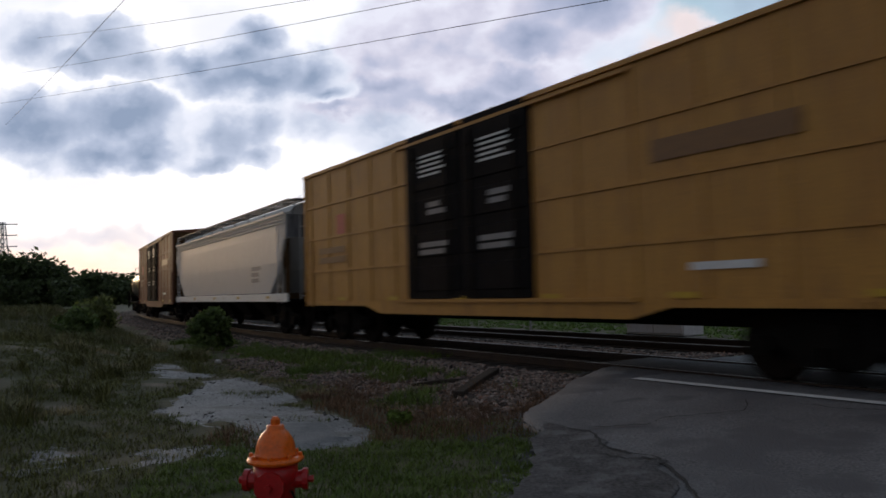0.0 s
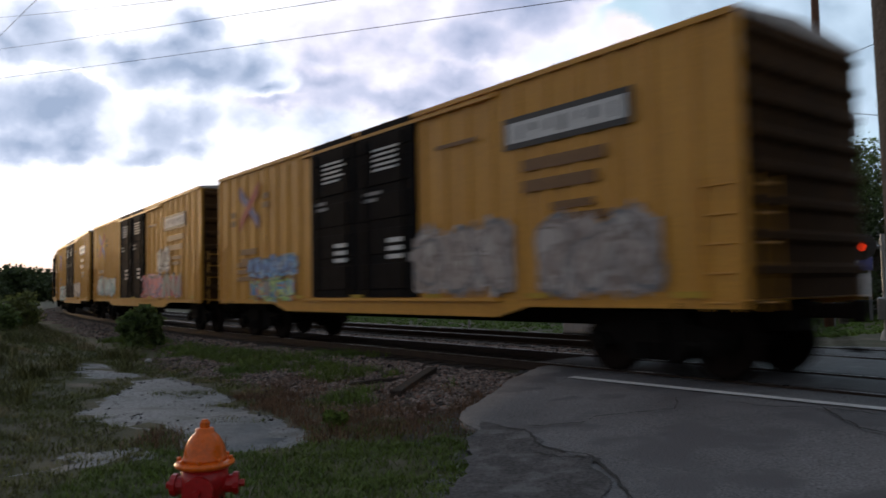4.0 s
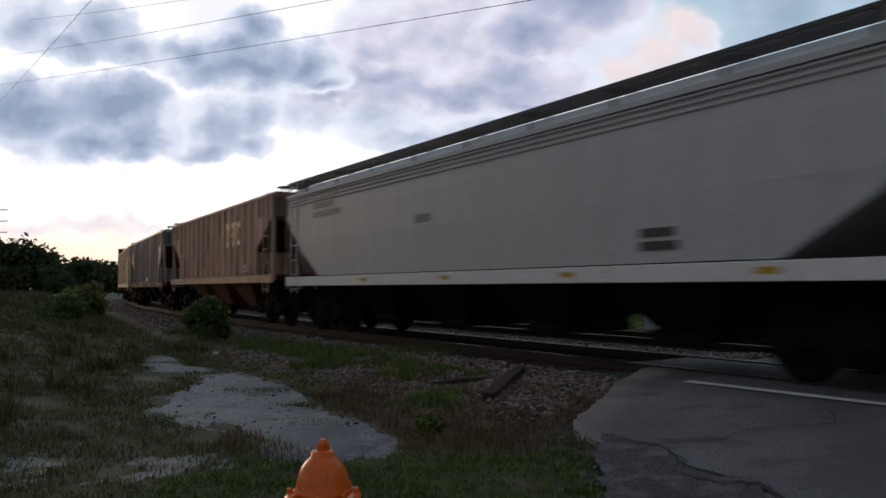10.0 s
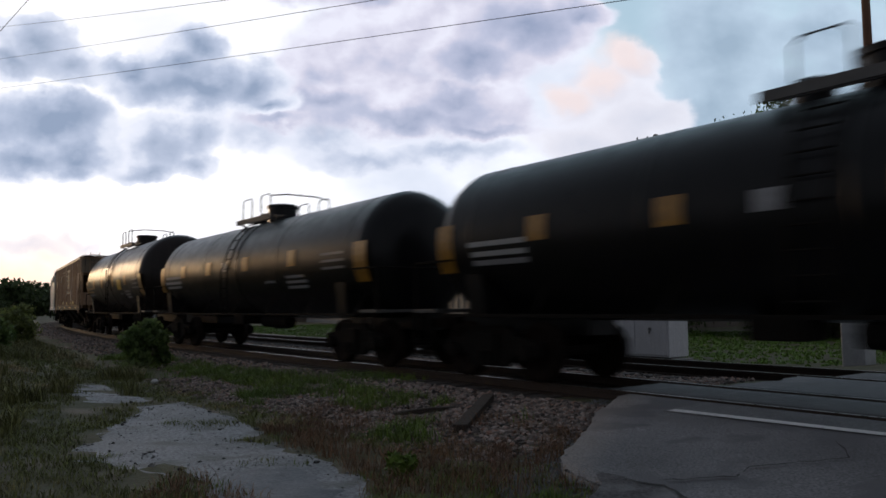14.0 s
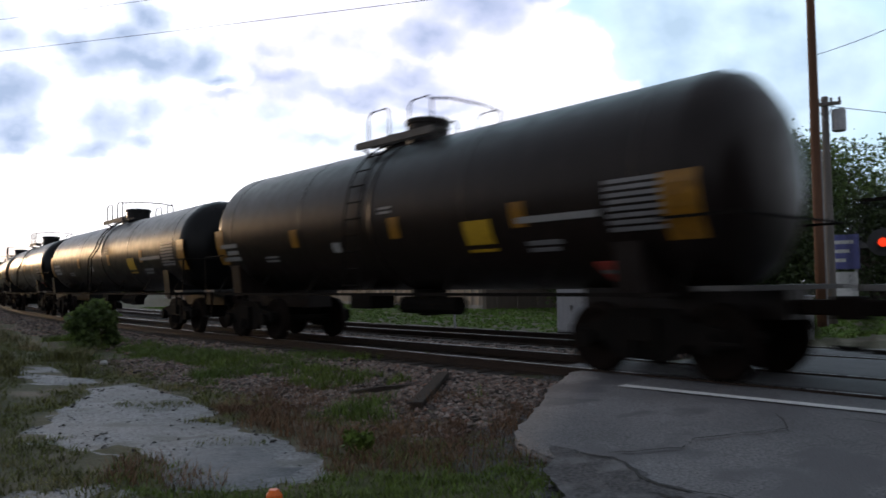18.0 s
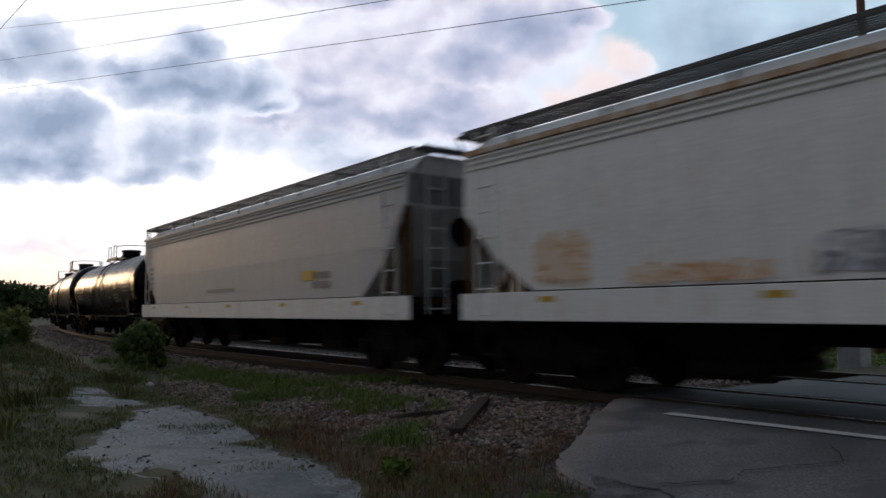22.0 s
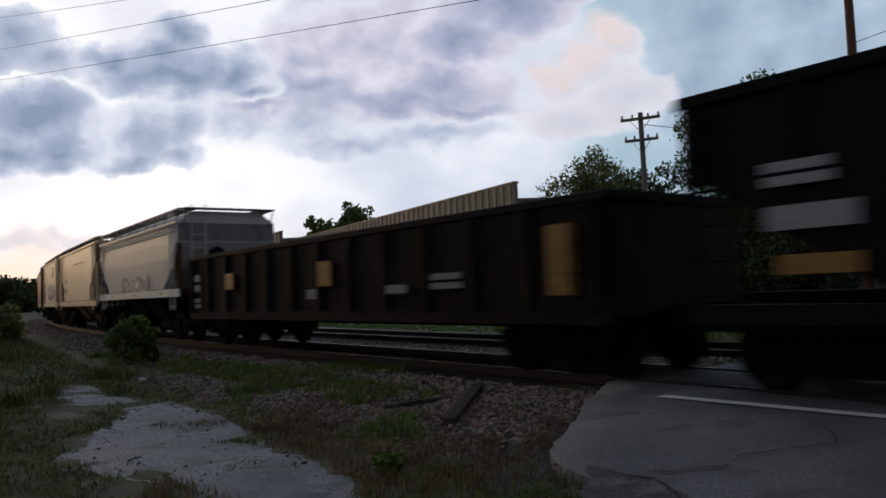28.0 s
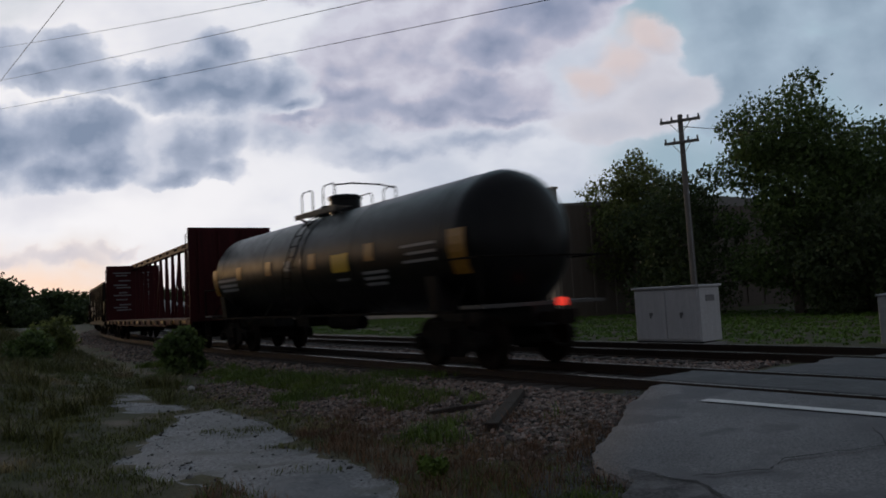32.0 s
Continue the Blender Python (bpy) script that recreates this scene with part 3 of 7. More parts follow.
def ground_z(x, y):
    s, d = to_track(x, y)
    if s > 420 or s < -400 or abs(d) > 300:
        s, d = s, 60
    bed = ease(d, 3.4, 1.9) * ease(d, -8.2, -6.4)
    far = ease(math.hypot(x, y), 14, 60)
    n = 0.05 * noise.noise((x * 0.7, y * 0.7, 0)) + 0.02 * noise.noise((x * 2.3, y * 2.3, 3))
    mound = 1.2 * math.exp(-((x + 17) / 4.0) ** 2 - ((y - 31) / 9.0) ** 2) + 0.7 * math.exp(-((x + 11) / 4) ** 2 - ((y - 15) / 8) ** 2)
    z = (n * (1 - bed) - 0.02 + mound * ease(d, 3.5, 7)) + bed * 0.11 + 0.25 * far * noise.noise((x * 0.03, y * 0.03, 9)) * ease(abs(d), 8, 20)
    road = ease(d, 5.5, 1.7) * ease(s, 6.5, 4.5) * ease(d, -20, -8)
    return z * (1 - road) + road * 0.16


GROUND = material("rough_grass_and_soil", (0.050, 0.060, 0.014), (0.085, 0.070, 0.034), 0.8, 0.9, 0, 0.6, 18, (1, 1, 1), (0.155, 0.121, 0.092), (0.54, 0.74), grit=0.5)
BALLAST = material("ballast_stone", (0.125, 0.092, 0.078), (0.235, 0.195, 0.172), 9, 0.8, 0, 0.5, 60, (1, 1, 1), (0.150, 0.075, 0.050), (0.52, 0.64), spread=0.9)
BALLAST_BED = material("packed_ballast", (0.050, 0.042, 0.038), (0.085, 0.075, 0.069), 5, 0.9, 0, 0.9, 22, (1, 1, 1), (0.055, 0.034, 0.027), (0.5, 0.7))
PATCH = material("pale_packed_limerock", (0.285, 0.285, 0.292), (0.185, 0.184, 0.188), 1.1, 0.62, 0, 0.7, 26, (1, 1, 1), (0.085, 0.083, 0.078), (0.54, 0.62), grit=0.85)
OLD_TAR = material("smooth_old_tar", (0.150, 0.150, 0.158), (0.105, 0.105, 0.112), 2.2, 0.6, 0, 0.35, 30, (1, 1, 1), (0.20, 0.20, 0.205), (0.58, 0.72), grit=0.6)
DIRT = material("dark_gravelly_dirt", (0.085, 0.080, 0.078), (0.050, 0.046, 0.044), 3.0, 0.85, 0, 0.9, 30, (1, 1, 1), (0.14, 0.135, 0.13), (0.58, 0.68), grit=0.8)
ASPHALT = material("worn_grey_asphalt", (0.270, 0.267, 0.277), (0.150, 0.148, 0.157), 0.7, 0.72, 0, 0.55, 48, (1, 1, 1), (0.095, 0.093, 0.100), (0.52, 0.58), grit=0.85)
ASPHALT_NEW = material("darker_asphalt_patch", (0.085, 0.085, 0.09), (0.065, 0.065, 0.07), 1.8, 0.75, 0, 0.4, 60, (1, 1, 1), (0.12, 0.12, 0.12), (0.6, 0.75))
ROAD_WORN = material("ravelled_asphalt", (0.115, 0.112, 0.118), (0.070, 0.068, 0.072), 2.4, 0.85, 0, 1.0, 30, (1, 1, 1), (0.135, 0.132, 0.138), (0.5, 0.7), grit=0.9)
LINE_PAINT = material("worn_white_road_paint", (0.82, 0.82, 0.81), (0.70, 0.70, 0.69), 6, 0.6, 0, 0.1, 60, (1, 1, 1), (0.36, 0.36, 0.36), (0.68, 0.78))
TIE = material("creosoted_timber", (0.032, 0.025, 0.021), (0.049, 0.038, 0.032), 4, 0.85, 0, 0.3, 40, (1, 8, 1))
RAIL = material("rail_steel", (0.045, 0.028, 0.020), (0.030, 0.020, 0.016), 4, 0.6, 0.5, 0.1, 50)
RAIL_TOP = material("polished_rail_head", (0.30, 0.29, 0.28), (0.22, 0.21, 0.20), 4, 0.3, 0.9, 0.03, 50)


def build_ground():
    xs = sorted({round(v, 2) for v in list(np.arange(-16, 14, 0.4)) + list(np.arange(-60, 60, 3)) + [-1500, -900, -500, -300, -200, -140, -100, -80, 80, 100, 140, 200, 300, 500, 900, 1500]})
    ys = sorted({round(v, 2) for v in list(np.arange(-2, 32, 0.4)) + list(np.arange(-45, 90, 3)) + [-1500, -800, -400, -200, -100, -70, 100, 120, 150, 200, 260, 340, 500, 900, 1500]})
    verts = [(x, y, ground_z(x, y)) for y in ys for x in xs]
    n = len(xs)
    faces = [(j * n + i, j * n + i + 1, (j + 1) * n + i + 1, (j + 1) * n + i) for j in range(len(ys) - 1) for i in range(n - 1)]
    tagged(raw("ground", verts, faces, GROUND, True), "uneven weedy grass and bare soil beside the railway", "ground", kind="structure")


def sweep(name, mat, d_profile, s0, s1, step, label, smooth=False):
    """A strip along the line: (d, z) pairs drawn from s0 to s1."""
    verts, faces, k = [], [], len(d_profile)
    S_ = list(np.arange(s0, s1 + step / 2, step))
    for s in S_:
        for d, z in d_profile:
            x, y, _ = on_track(s, d)
            verts.append((x, y, z))
    for i in range(len(S_) - 1):
        for j in range(k - 1):
            faces.append((i * k + j, i * k + j + 1, (i + 1) * k + j + 1, (i + 1) * k + j))
    return tagged(raw(name, verts, faces, mat, smooth), label, name.split("_")[0], kind="structure")


def build_line():
    bed = [(3.3, -0.12), (2.7, 0.02), (2.0, 0.115), (0, 0.125), (-2.0, 0.11), (-2.4, 0.06), (-4.0, 0.125), (-6.1, 0.115), (-7.6, -0.12)]
    sweep("ballast_bed", BALLAST_BED, bed, -160, 260, 2.0, "grey crushed stone ballast under two railway tracks")
    for c in (0.0, -4.0):
        for g in (0.7525, -0.7525):
            d = c + g
            foot = [(d + 0.07, 0.13), (d + 0.07, 0.15), (d + 0.012, 0.17), (d + 0.012, 0.26), (d + 0.036, 0.265), (d + 0.036, RAIL_Z - 0.004), (d + 0.03, RAIL_Z - 0.001),
                    (d - 0.03, RAIL_Z - 0.001), (d - 0.036, RAIL_Z - 0.004), (d - 0.036, 0.265), (d - 0.012, 0.26), (d - 0.012, 0.17), (d - 0.07, 0.15), (d - 0.07, 0.13)]
            sweep("rail", RAIL, foot, -160, 260, 2.0, "brown rusted steel rail with a worn head")
            sweep("rail_head", RAIL_TOP, [(d + 0.028, RAIL_Z), (d - 0.028, RAIL_Z)], -160, 260, 2.0, "polished running surface on a steel rail")


def build_ties():
    bm = box(B(), -0.115, 0.115, -1.3, 1.3, -0.16, 0.0)
    me = mesh_of("tie", bm, TIE, bevel=0.012)
    row = tagged(new("track_ties"), "row of dark creosoted timber ties in ballast", "ties", kind="structure")
    rnd = random.Random(5)
    for c in (0.0, -4.0):
        for i in range(110):
            s = 5.2 + i * 0.53
            x, y, h = on_track(s, c)
            shared("tie", me, row, pose(x, y, 0.14 + rnd.uniform(-0.008, 0.004), 0, 0, 90 + h + rnd.uniform(-1.5, 1.5)))


# the road: p metres out from the camera towards the line, s along the line
def ps(p, s):
    q = SIDE * (9.48 - p) + C0 + WAY * s
    return q.x, q.y


def road_z(p):
    return 0.02 + 0.262 * ease(p, 3.0, 7.8)


LEFT_EDGE = [(-40, -3.4), (-6, -2.6), (0, -1.9), (2, -1.0), (3.0, -0.1), (3.46, 0.2), (4.09, 0.55), (4.6, 0.85), (4.8, 1.25), (4.95, 1.95), (5.15, 2.38), (5.55, 2.62), (6.2, 3.0), (7.0, 3.55), (7.6, 3.85), (8.3, 4.3), (8.62, 4.3)]


def left_edge(p):
    return float(np.interp(p, [a for a, _ in LEFT_EDGE], [b for _, b in LEFT_EDGE])) + (0.13 - 0.08 * ease(p, 4.8, 6)) * noise.noise((p * 1.9, 7, 0)) + (0.11 - 0.06 * ease(p, 4.8, 6)) * noise.noise((p * 5, 1, 0)) + 0.05 * noise.noise((p * 13, 3, 0))


def road_sheet(name, p0, p1, left, right, z, mat, label, step=0.25, cols=24, thick=0.12):
    P_ = list(np.arange(p0, p1 + 1e-6, step))
    verts, faces = [], []
    for p in P_:
        l, r = left(p), right(p)
        for j in range(cols + 1):
            x, y = ps(p, l + (r - l) * j / cols)
            verts.append((x, y, z(p) + 0.008 * noise.noise((x * 1.3, y * 1.3, 5))))
    n = cols + 1
    for i in range(len(P_) - 1):
        for j in range(cols):
            faces.append((i * n + j, i * n + j + 1, (i + 1) * n + j + 1, (i + 1) * n + j))
    rim = [i * n for i in range(len(P_))] + [(len(P_) - 1) * n + j for j in range(1, n)] + [i * n + cols for i in range(len(P_) - 2, -1, -1)] + [j for j in range(cols - 1, 0, -1)]
    k0 = len(verts)
    for i in rim:
        verts.append((verts[i][0], verts[i][1], verts[i][2] - thick))
    for a in range(len(rim)):
        b = (a + 1) % len(rim)
        faces.append((rim[a], rim[b], k0 + b, k0 + a))
    return tagged(raw(name, verts, faces, mat, True), label, "road", kind="structure")


def build_road():
    road_sheet("road", -30, 8.62, left_edge, lambda p: -9.5, road_z, ASPHALT, "worn cracked grey asphalt road climbing to the crossing", 0.1)
    e = lambda p: 4.9 + 0.12 * noise.noise((p * 3, 2, 0))
    z = lambda p: 0.284
    road_sheet("crossing_infill", 8.84, 10.1, e, lambda p: -9.5, z, ASPHALT_NEW, "dark asphalt infill between the near rails", 0.21)
    road_sheet("crossing_infill", 10.34, 12.62, lambda p: 4.0 + 0.3 * noise.noise((p * 2, 4, 0)), lambda p: -9.5, z, ASPHALT_NEW, "dark asphalt between the two tracks", 0.19)
    road_sheet("crossing_infill", 12.84, 14.1, lambda p: 3.6, lambda p: -9.5, z, ASPHALT_NEW, "dark asphalt infill between the far rails", 0.21)
    road_sheet("road", 14.34, 60.0, lambda p: float(np.interp(p, [14, 15.5, 18, 22, 60], [3.4, 1.6, 0.2, -1.0, -2.0])), lambda p: -14.0, lambda p: 0.284 - 0.26 * ease(p, 14.4, 19), ASPHALT,
               "grey asphalt road leading away beyond the tracks", 0.5)
    # the thin white line before the rails
    verts, faces = [], []
    for i in range(61):
        s = 2.98 - i * 0.19
        q0 = 7.63 + 0.045 * (2.98 - s)
        w = 0.085 + 0.008 * noise.noise((i * 0.7, 0, 0))
        for p in (q0 - w, q0 + w):
            x, y = ps(p, s)
            verts.append((x, y, road_z(p) + 0.016))
        if i:
            faces.append((2 * i - 2, 2 * i - 1, 2 * i + 1, 2 * i))
    tagged(raw("road_marking", verts, faces, LINE_PAINT), "thin worn white painted line across the road", "road marking", kind="structure")
    # cracks: narrow dark seams that wander over the asphalt
    CR = material("crack_shadow_tar", (0.03, 0.03, 0.03), (0.045, 0.045, 0.045), 8, 0.9, 0, 0.2, 50)
    rnd = random.Random(11)
    seams = [[(4.59, 0.64), (4.67, 0.33), (4.83, 0.16), (4.48, -0.36), (4.23, -0.66), (4.0, -1.3)], [(4.83, 0.16), (4.78, 0.75), (5.1, 1.2), (5.1, 1.7)], [(7.21, 0.41), (7.23, -0.07), (7.49, -0.48), (7.15, -0.77), (6.82, -1.11), (6.7, -1.9)],
             [(7.49, -0.48), (7.45, -1.2)], [(5.2, 1.4), (5.6, 1.0), (5.9, 1.05), (6.6, 0.6), (7.2, 1.0)], [(6.5, -1.6), (6.3, -2.4), (6.45, -3.3)], [(5.7, -3.4), (5.4, -4.2), (5.5, -5.0)], [(4.2, -1.5), (4.6, -2.2), (4.4, -3.0)]]
    # a rough, ravelled stretch inside the broken edge
    rough = [(5.1, 1.9), (5.15, 1.3), (4.85, 0.7), (4.75, 0.1), (4.3, -0.5), (3.7, -0.7), (2.6, -0.9), (2.2, -1.4), (1.2, -1.3), (2.4, -0.5), (3.2, 0.1), (4.0, 0.8), (4.6, 1.5)]
    ring = []
    for (p, q), (p2, q2) in zip(rough, rough[1:] + rough[:1]):
        for k in range(8):
            a, b = p + (p2 - p) * k / 8, q + (q2 - q) * k / 8
            ring.append((a + 0.10 * noise.noise((a * 4, b * 4, 1)), b + 0.12 * noise.noise((a * 5, b * 5, 2))))
    bm = B()
    f = bm.faces.new([bm.verts.new((a, b, 0)) for a, b in ring])
    bmesh.ops.triangulate(bm, faces=[f])
    bmesh.ops.subdivide_edges(bm, edges=[e for e in bm.edges if e.calc_length() > 0.5], cuts=2, use_grid_fill=True)
    bmesh.ops.triangulate(bm, faces=bm.faces)
    for w in bm.verts:
        p, q = w.co.x, w.co.y
        x, y = ps(p, q)
        w.co = (x, y, road_z(p) + 0.012 + 0.004 * noise.noise((p * 9, q * 9, 0)))
    bmesh.ops.recalc_face_normals(bm, faces=bm.faces)
    tagged(part("ravelled_asphalt", bm, ROAD_WORN, None, smooth=True), "rough ravelled darker asphalt by the broken road edge", "road patch", kind="structure")
    for pts in seams:
        fine = []
        for (p, s), (q, t) in zip(pts, pts[1:]):
            for k in range(6):
                fine.append((p + (q - p) * k / 6 + rnd.uniform(-0.03, 0.03), s + (t - s) * k / 6 + rnd.uniform(-0.02, 0.02)))
        n = len(fine)
        verts, faces = [], []
        for i, (p, s) in enumerate(fine):
            w = 0.011 * (1 - abs(2 * i / (n - 1) - 1)) + 0.004 + rnd.uniform(0, 0.010)
            for q in (p - w, p + w):
                x, y = ps(q, s)
                verts.append((x, y, road_z(q) + 0.019))
            if i:
                faces.append((2 * i - 2, 2 * i - 1, 2 * i + 1, 2 * i))
        tagged(raw("road_crack", verts, faces, CR), "dark irregular crack in worn asphalt", "crack", kind="structure")


def outline_sheet(name, pts, mat, label, lift=0.02, wobble=0.22):
    """A low irregular sheet of soil or gravel that follows the ground."""
    c = Vector((sum(p[0] for p in pts) / len(pts), sum(p[1] for p in pts) / len(pts)))
    ring = []
    for a, b in zip(pts, pts[1:] + pts[:1]):
        for k in range(12):
            q = Vector(a).lerp(Vector(b), k / 12)
            q += (q - c).normalized() * wobble * (noise.noise((q.x * 2.2, q.y * 2.2, 4)) + 0.9 * noise.noise((q.x * 6, q.y * 6, 4)) + 0.5 * noise.noise((q.x * 14, q.y * 14, 4)))
            ring.append(q)
    bm = B()
    vs = [bm.verts.new((q.x, q.y, 0)) for q in ring]
    f = bm.faces.new(vs)
    bmesh.ops.triangulate(bm, faces=[f])
    bmesh.ops.subdivide_edges(bm, edges=[e for e in bm.edges if e.calc_length() > 0.8], cuts=2, use_grid_fill=True)
    bmesh.ops.triangulate(bm, faces=bm.faces)
    rim = {v.index for v in bm.verts if v.is_boundary}
    bm.verts.index_update()
    for v in bm.verts:
        v.co.z = ground_z(v.co.x, v.co.y) + (0.0 if v.is_boundary else lift)
    return tagged(part(name, bm, mat, None, smooth=True), label, "ground patch", kind="structure")


PATCHES = [[(-3.96, 9.7), (-4.07, 10.9), (-4.12, 12.6), (-4.5, 13.8), (-3.9, 14.1), (-2.8, 12.5), (-2.07, 10.8), (-1.3, 9.4), (-0.8, 8.3), (-0.86, 7.55), (-1.42, 7.4), (-2.4, 8.7), (-3.1, 9.1)],
           [(-5.77, 14.4), (-6.28, 16.2), (-6.0, 16.5), (-5.1, 15.0), (-4.38, 14.7), (-4.4, 13.9), (-5.1, 13.8)],
           [(-3.55, 7.3), (-3.2, 7.7), (-2.75, 7.85), (-2.35, 7.65), (-2.05, 7.25), (-2.4, 7.0), (-3.2, 6.85), (-4.2, 6.7)]]


def build_patches():
    PATCHES.append([(-3.93, 7.03), (-4.3, 7.74), (-4.15, 8.0), (-3.75, 8.08), (-3.49, 7.6), (-3.72, 7.3), (-3.75, 6.73), (-4.6, 6.2), (-5.2, 6.9)])
    outline_sheet("tar_patch", [(-2.0, 7.5), (-2.2, 8.2), (-2.05, 9.15), (-1.75, 9.35), (-1.35, 9.0), (-0.95, 8.3), (-0.86, 7.7), (-1.3, 7.45)], OLD_TAR, "smoother dark tar remains on packed limerock", 0.034, 0.10)
    verge = [ps(p, q) for p, q in ((5.5, 2.6), (5.3, 3.0), (4.75, 3.1), (4.4, 2.5), (4.25, 1.8), (3.9, 1.15), (3.3, 0.6), (2.6, 0.1), (1.5, -0.6), (1.5, -1.6), (3.0, -0.6), (4.0, 0.3), (4.6, 0.9), (4.8, 1.9))]
    outline_sheet("gravel_verge", verge, DIRT, "dark gravelly dirt along the broken road edge", 0.012, 0.10)
    for p in PATCHES:
        outline_sheet("bare_patch", p, PATCH, "pale damp packed limerock patch in the weeds")


build_ground()
build_line()
build_road()
build_patches()


# ---- the train: x forward, y to the camera's side, z from the rail head ----
def truck_mesh():
    bm = B()
    shape = [(-1.15, 0.62), (-1.15, 0.42), (-0.86, 0.36), (-0.62, 0.44), (-0.40, 0.22), (0.40, 0.22), (0.62, 0.44), (0.86, 0.36), (1.15, 0.42), (1.15, 0.62), (0.62, 0.70), (0.42, 0.86), (-0.42, 0.86), (-0.62, 0.70)]
    for y in (-1.06, 0.94):
        prism(bm, shape, y, y + 0.12)
    box(bm, -0.22, 0.22, -1.15, 1.15, 0.46, 0.74)
    for y in (-1.0, 1.0):
        for x in (-0.16, 0, 0.16):
            rod(bm, (x, y * 1.09, 0.24), (x, y * 1.09, 0.50), 0.055, 8)
        for x in (-0.88, 0.88):
            rod(bm, (x, y * 1.02, 0.46), (x, y * 1.16, 0.46), 0.13, 10)
    for x in (-0.88, 0.88):
        rod(bm, (x, -0.9, 0.46), (x, 0.9, 0.46), 0.08, 8)
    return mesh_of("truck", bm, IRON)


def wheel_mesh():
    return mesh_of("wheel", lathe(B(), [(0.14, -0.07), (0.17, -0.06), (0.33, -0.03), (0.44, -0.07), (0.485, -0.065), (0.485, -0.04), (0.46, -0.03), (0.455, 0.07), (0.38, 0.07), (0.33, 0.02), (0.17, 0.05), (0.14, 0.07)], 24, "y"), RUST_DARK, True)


TRUCK_ME, WHEEL_ME = truck_mesh(), wheel_mesh()
CARS, WHEELS = [], []


def start_car(kind, label, category, front, rear, bogie=2.3):
    """front, rear: metres along the train of its two coupling faces, at the clip's start."""
    car = tagged(new(kind), label, category, "cars of the freight train")
    L = front - rear
    CARS.append((car, (front + rear) / 2))
    for sx in (1, -1):
        t = shared("truck", TRUCK_ME, car, pose(sx * (L / 2 - bogie), 0, 0))
        for x in (-0.88, 0.88):
            for y in (1, -1):
                w = shared("wheel", WHEEL_ME, t, pose(x, 0.76 * y, 0.455, 0, 0, 0 if y > 0 else 180))
                WHEELS.append((w, x, y, (front + rear) / 2 + sx * (L / 2 - bogie) + x))
        bm = box(B(), sx * (L / 2 - 0.9), sx * (L / 2 - 0.02), -0.09, 0.09, 0.78, 0.96)
        box(bm, sx * (L / 2 - 0.18), sx * (L / 2 - 0.01), -0.2, 0.2, 0.74, 1.0)
        part("coupler", bm, RUST_DARK, car, bevel=0.02)
        bm = rod(B(), (sx * (L / 2 - 0.35), 0.35, 0.78), (sx * (L / 2 - 0.12), 0.22, 0.42), 0.03)
        rod(bm, (sx * (L / 2 - 0.12), 0.22, 0.42), (sx * (L / 2), 0.08, 0.40), 0.03)
        part("brake_hose", bm, IRON, car)
    return car, L


def ladder(car, x, y, z0, z1, w, mat, name="ladder", along="x", n=None):
    bm = B()
    n = n or max(3, round((z1 - z0) / 0.38))
    for k in range(n + 1):
        z = z0 + (z1 - z0) * k / n
        a, b = ((x - w / 2, y, z), (x + w / 2, y, z)) if along == "x" else ((x, y - w / 2, z), (x, y + w / 2, z))
        rod(bm, a, b, 0.014, 5)
    for e in (-w / 2, w / 2):
        a, b = ((x + e, y, z0 - 0.1), (x + e, y, z1 + 0.1)) if along == "x" else ((x, y + e, z0 - 0.1), (x, y + e, z1 + 0.1))
        rod(bm, a, b, 0.018, 5)
    return part(name, bm, mat, car)


def mark(car, name, x0, x1, z0, z1, y, mat, rows=1, gap=0.35, label="", seed=0, skew=0.0):
    """A plain patch, or bars standing in for rows of lettering, proud of the side."""
    bm = B()
    rnd = random.Random(seed)
    h = (z1 - z0) / (rows + (rows - 1) * gap)
    for r in range(rows):
        a = z1 - r * h * (1 + gap)
        e = 0 if rows == 1 else rnd.uniform(0, 0.3) * (x1 - x0)
        box(bm, x0 + e, x1, y, y + 0.006, a - h, a)
    return part(name, bm, mat, car, label)


def letters(car, x, z, y, count, w, h, mat, gap=0.5, seed=1):
    """Blocky plain shapes in place of a road name: one part a shape."""
    for k in range(count):
        x0 = x - k * w * (1 + gap)
        bm = box(B(), x0 - w, x0, y, y + 0.006, z + h * 0.78, z + h)
        box(bm, x0 - w * 0.28 if k % 2 == 0 else x0 - w, x0 if k % 2 == 0 else x0 - w * 0.72, y, y + 0.006, z + h * 0.22, z + h * 0.78)
        box(bm, x0 - w, x0, y, y + 0.006, z, z + h * 0.22)
        if k % 2:
            box(bm, x0 - w * 0.72, x0, y, y + 0.006, z + h * 0.42, z + h * 0.58)
        part("marking", bm, mat, car)


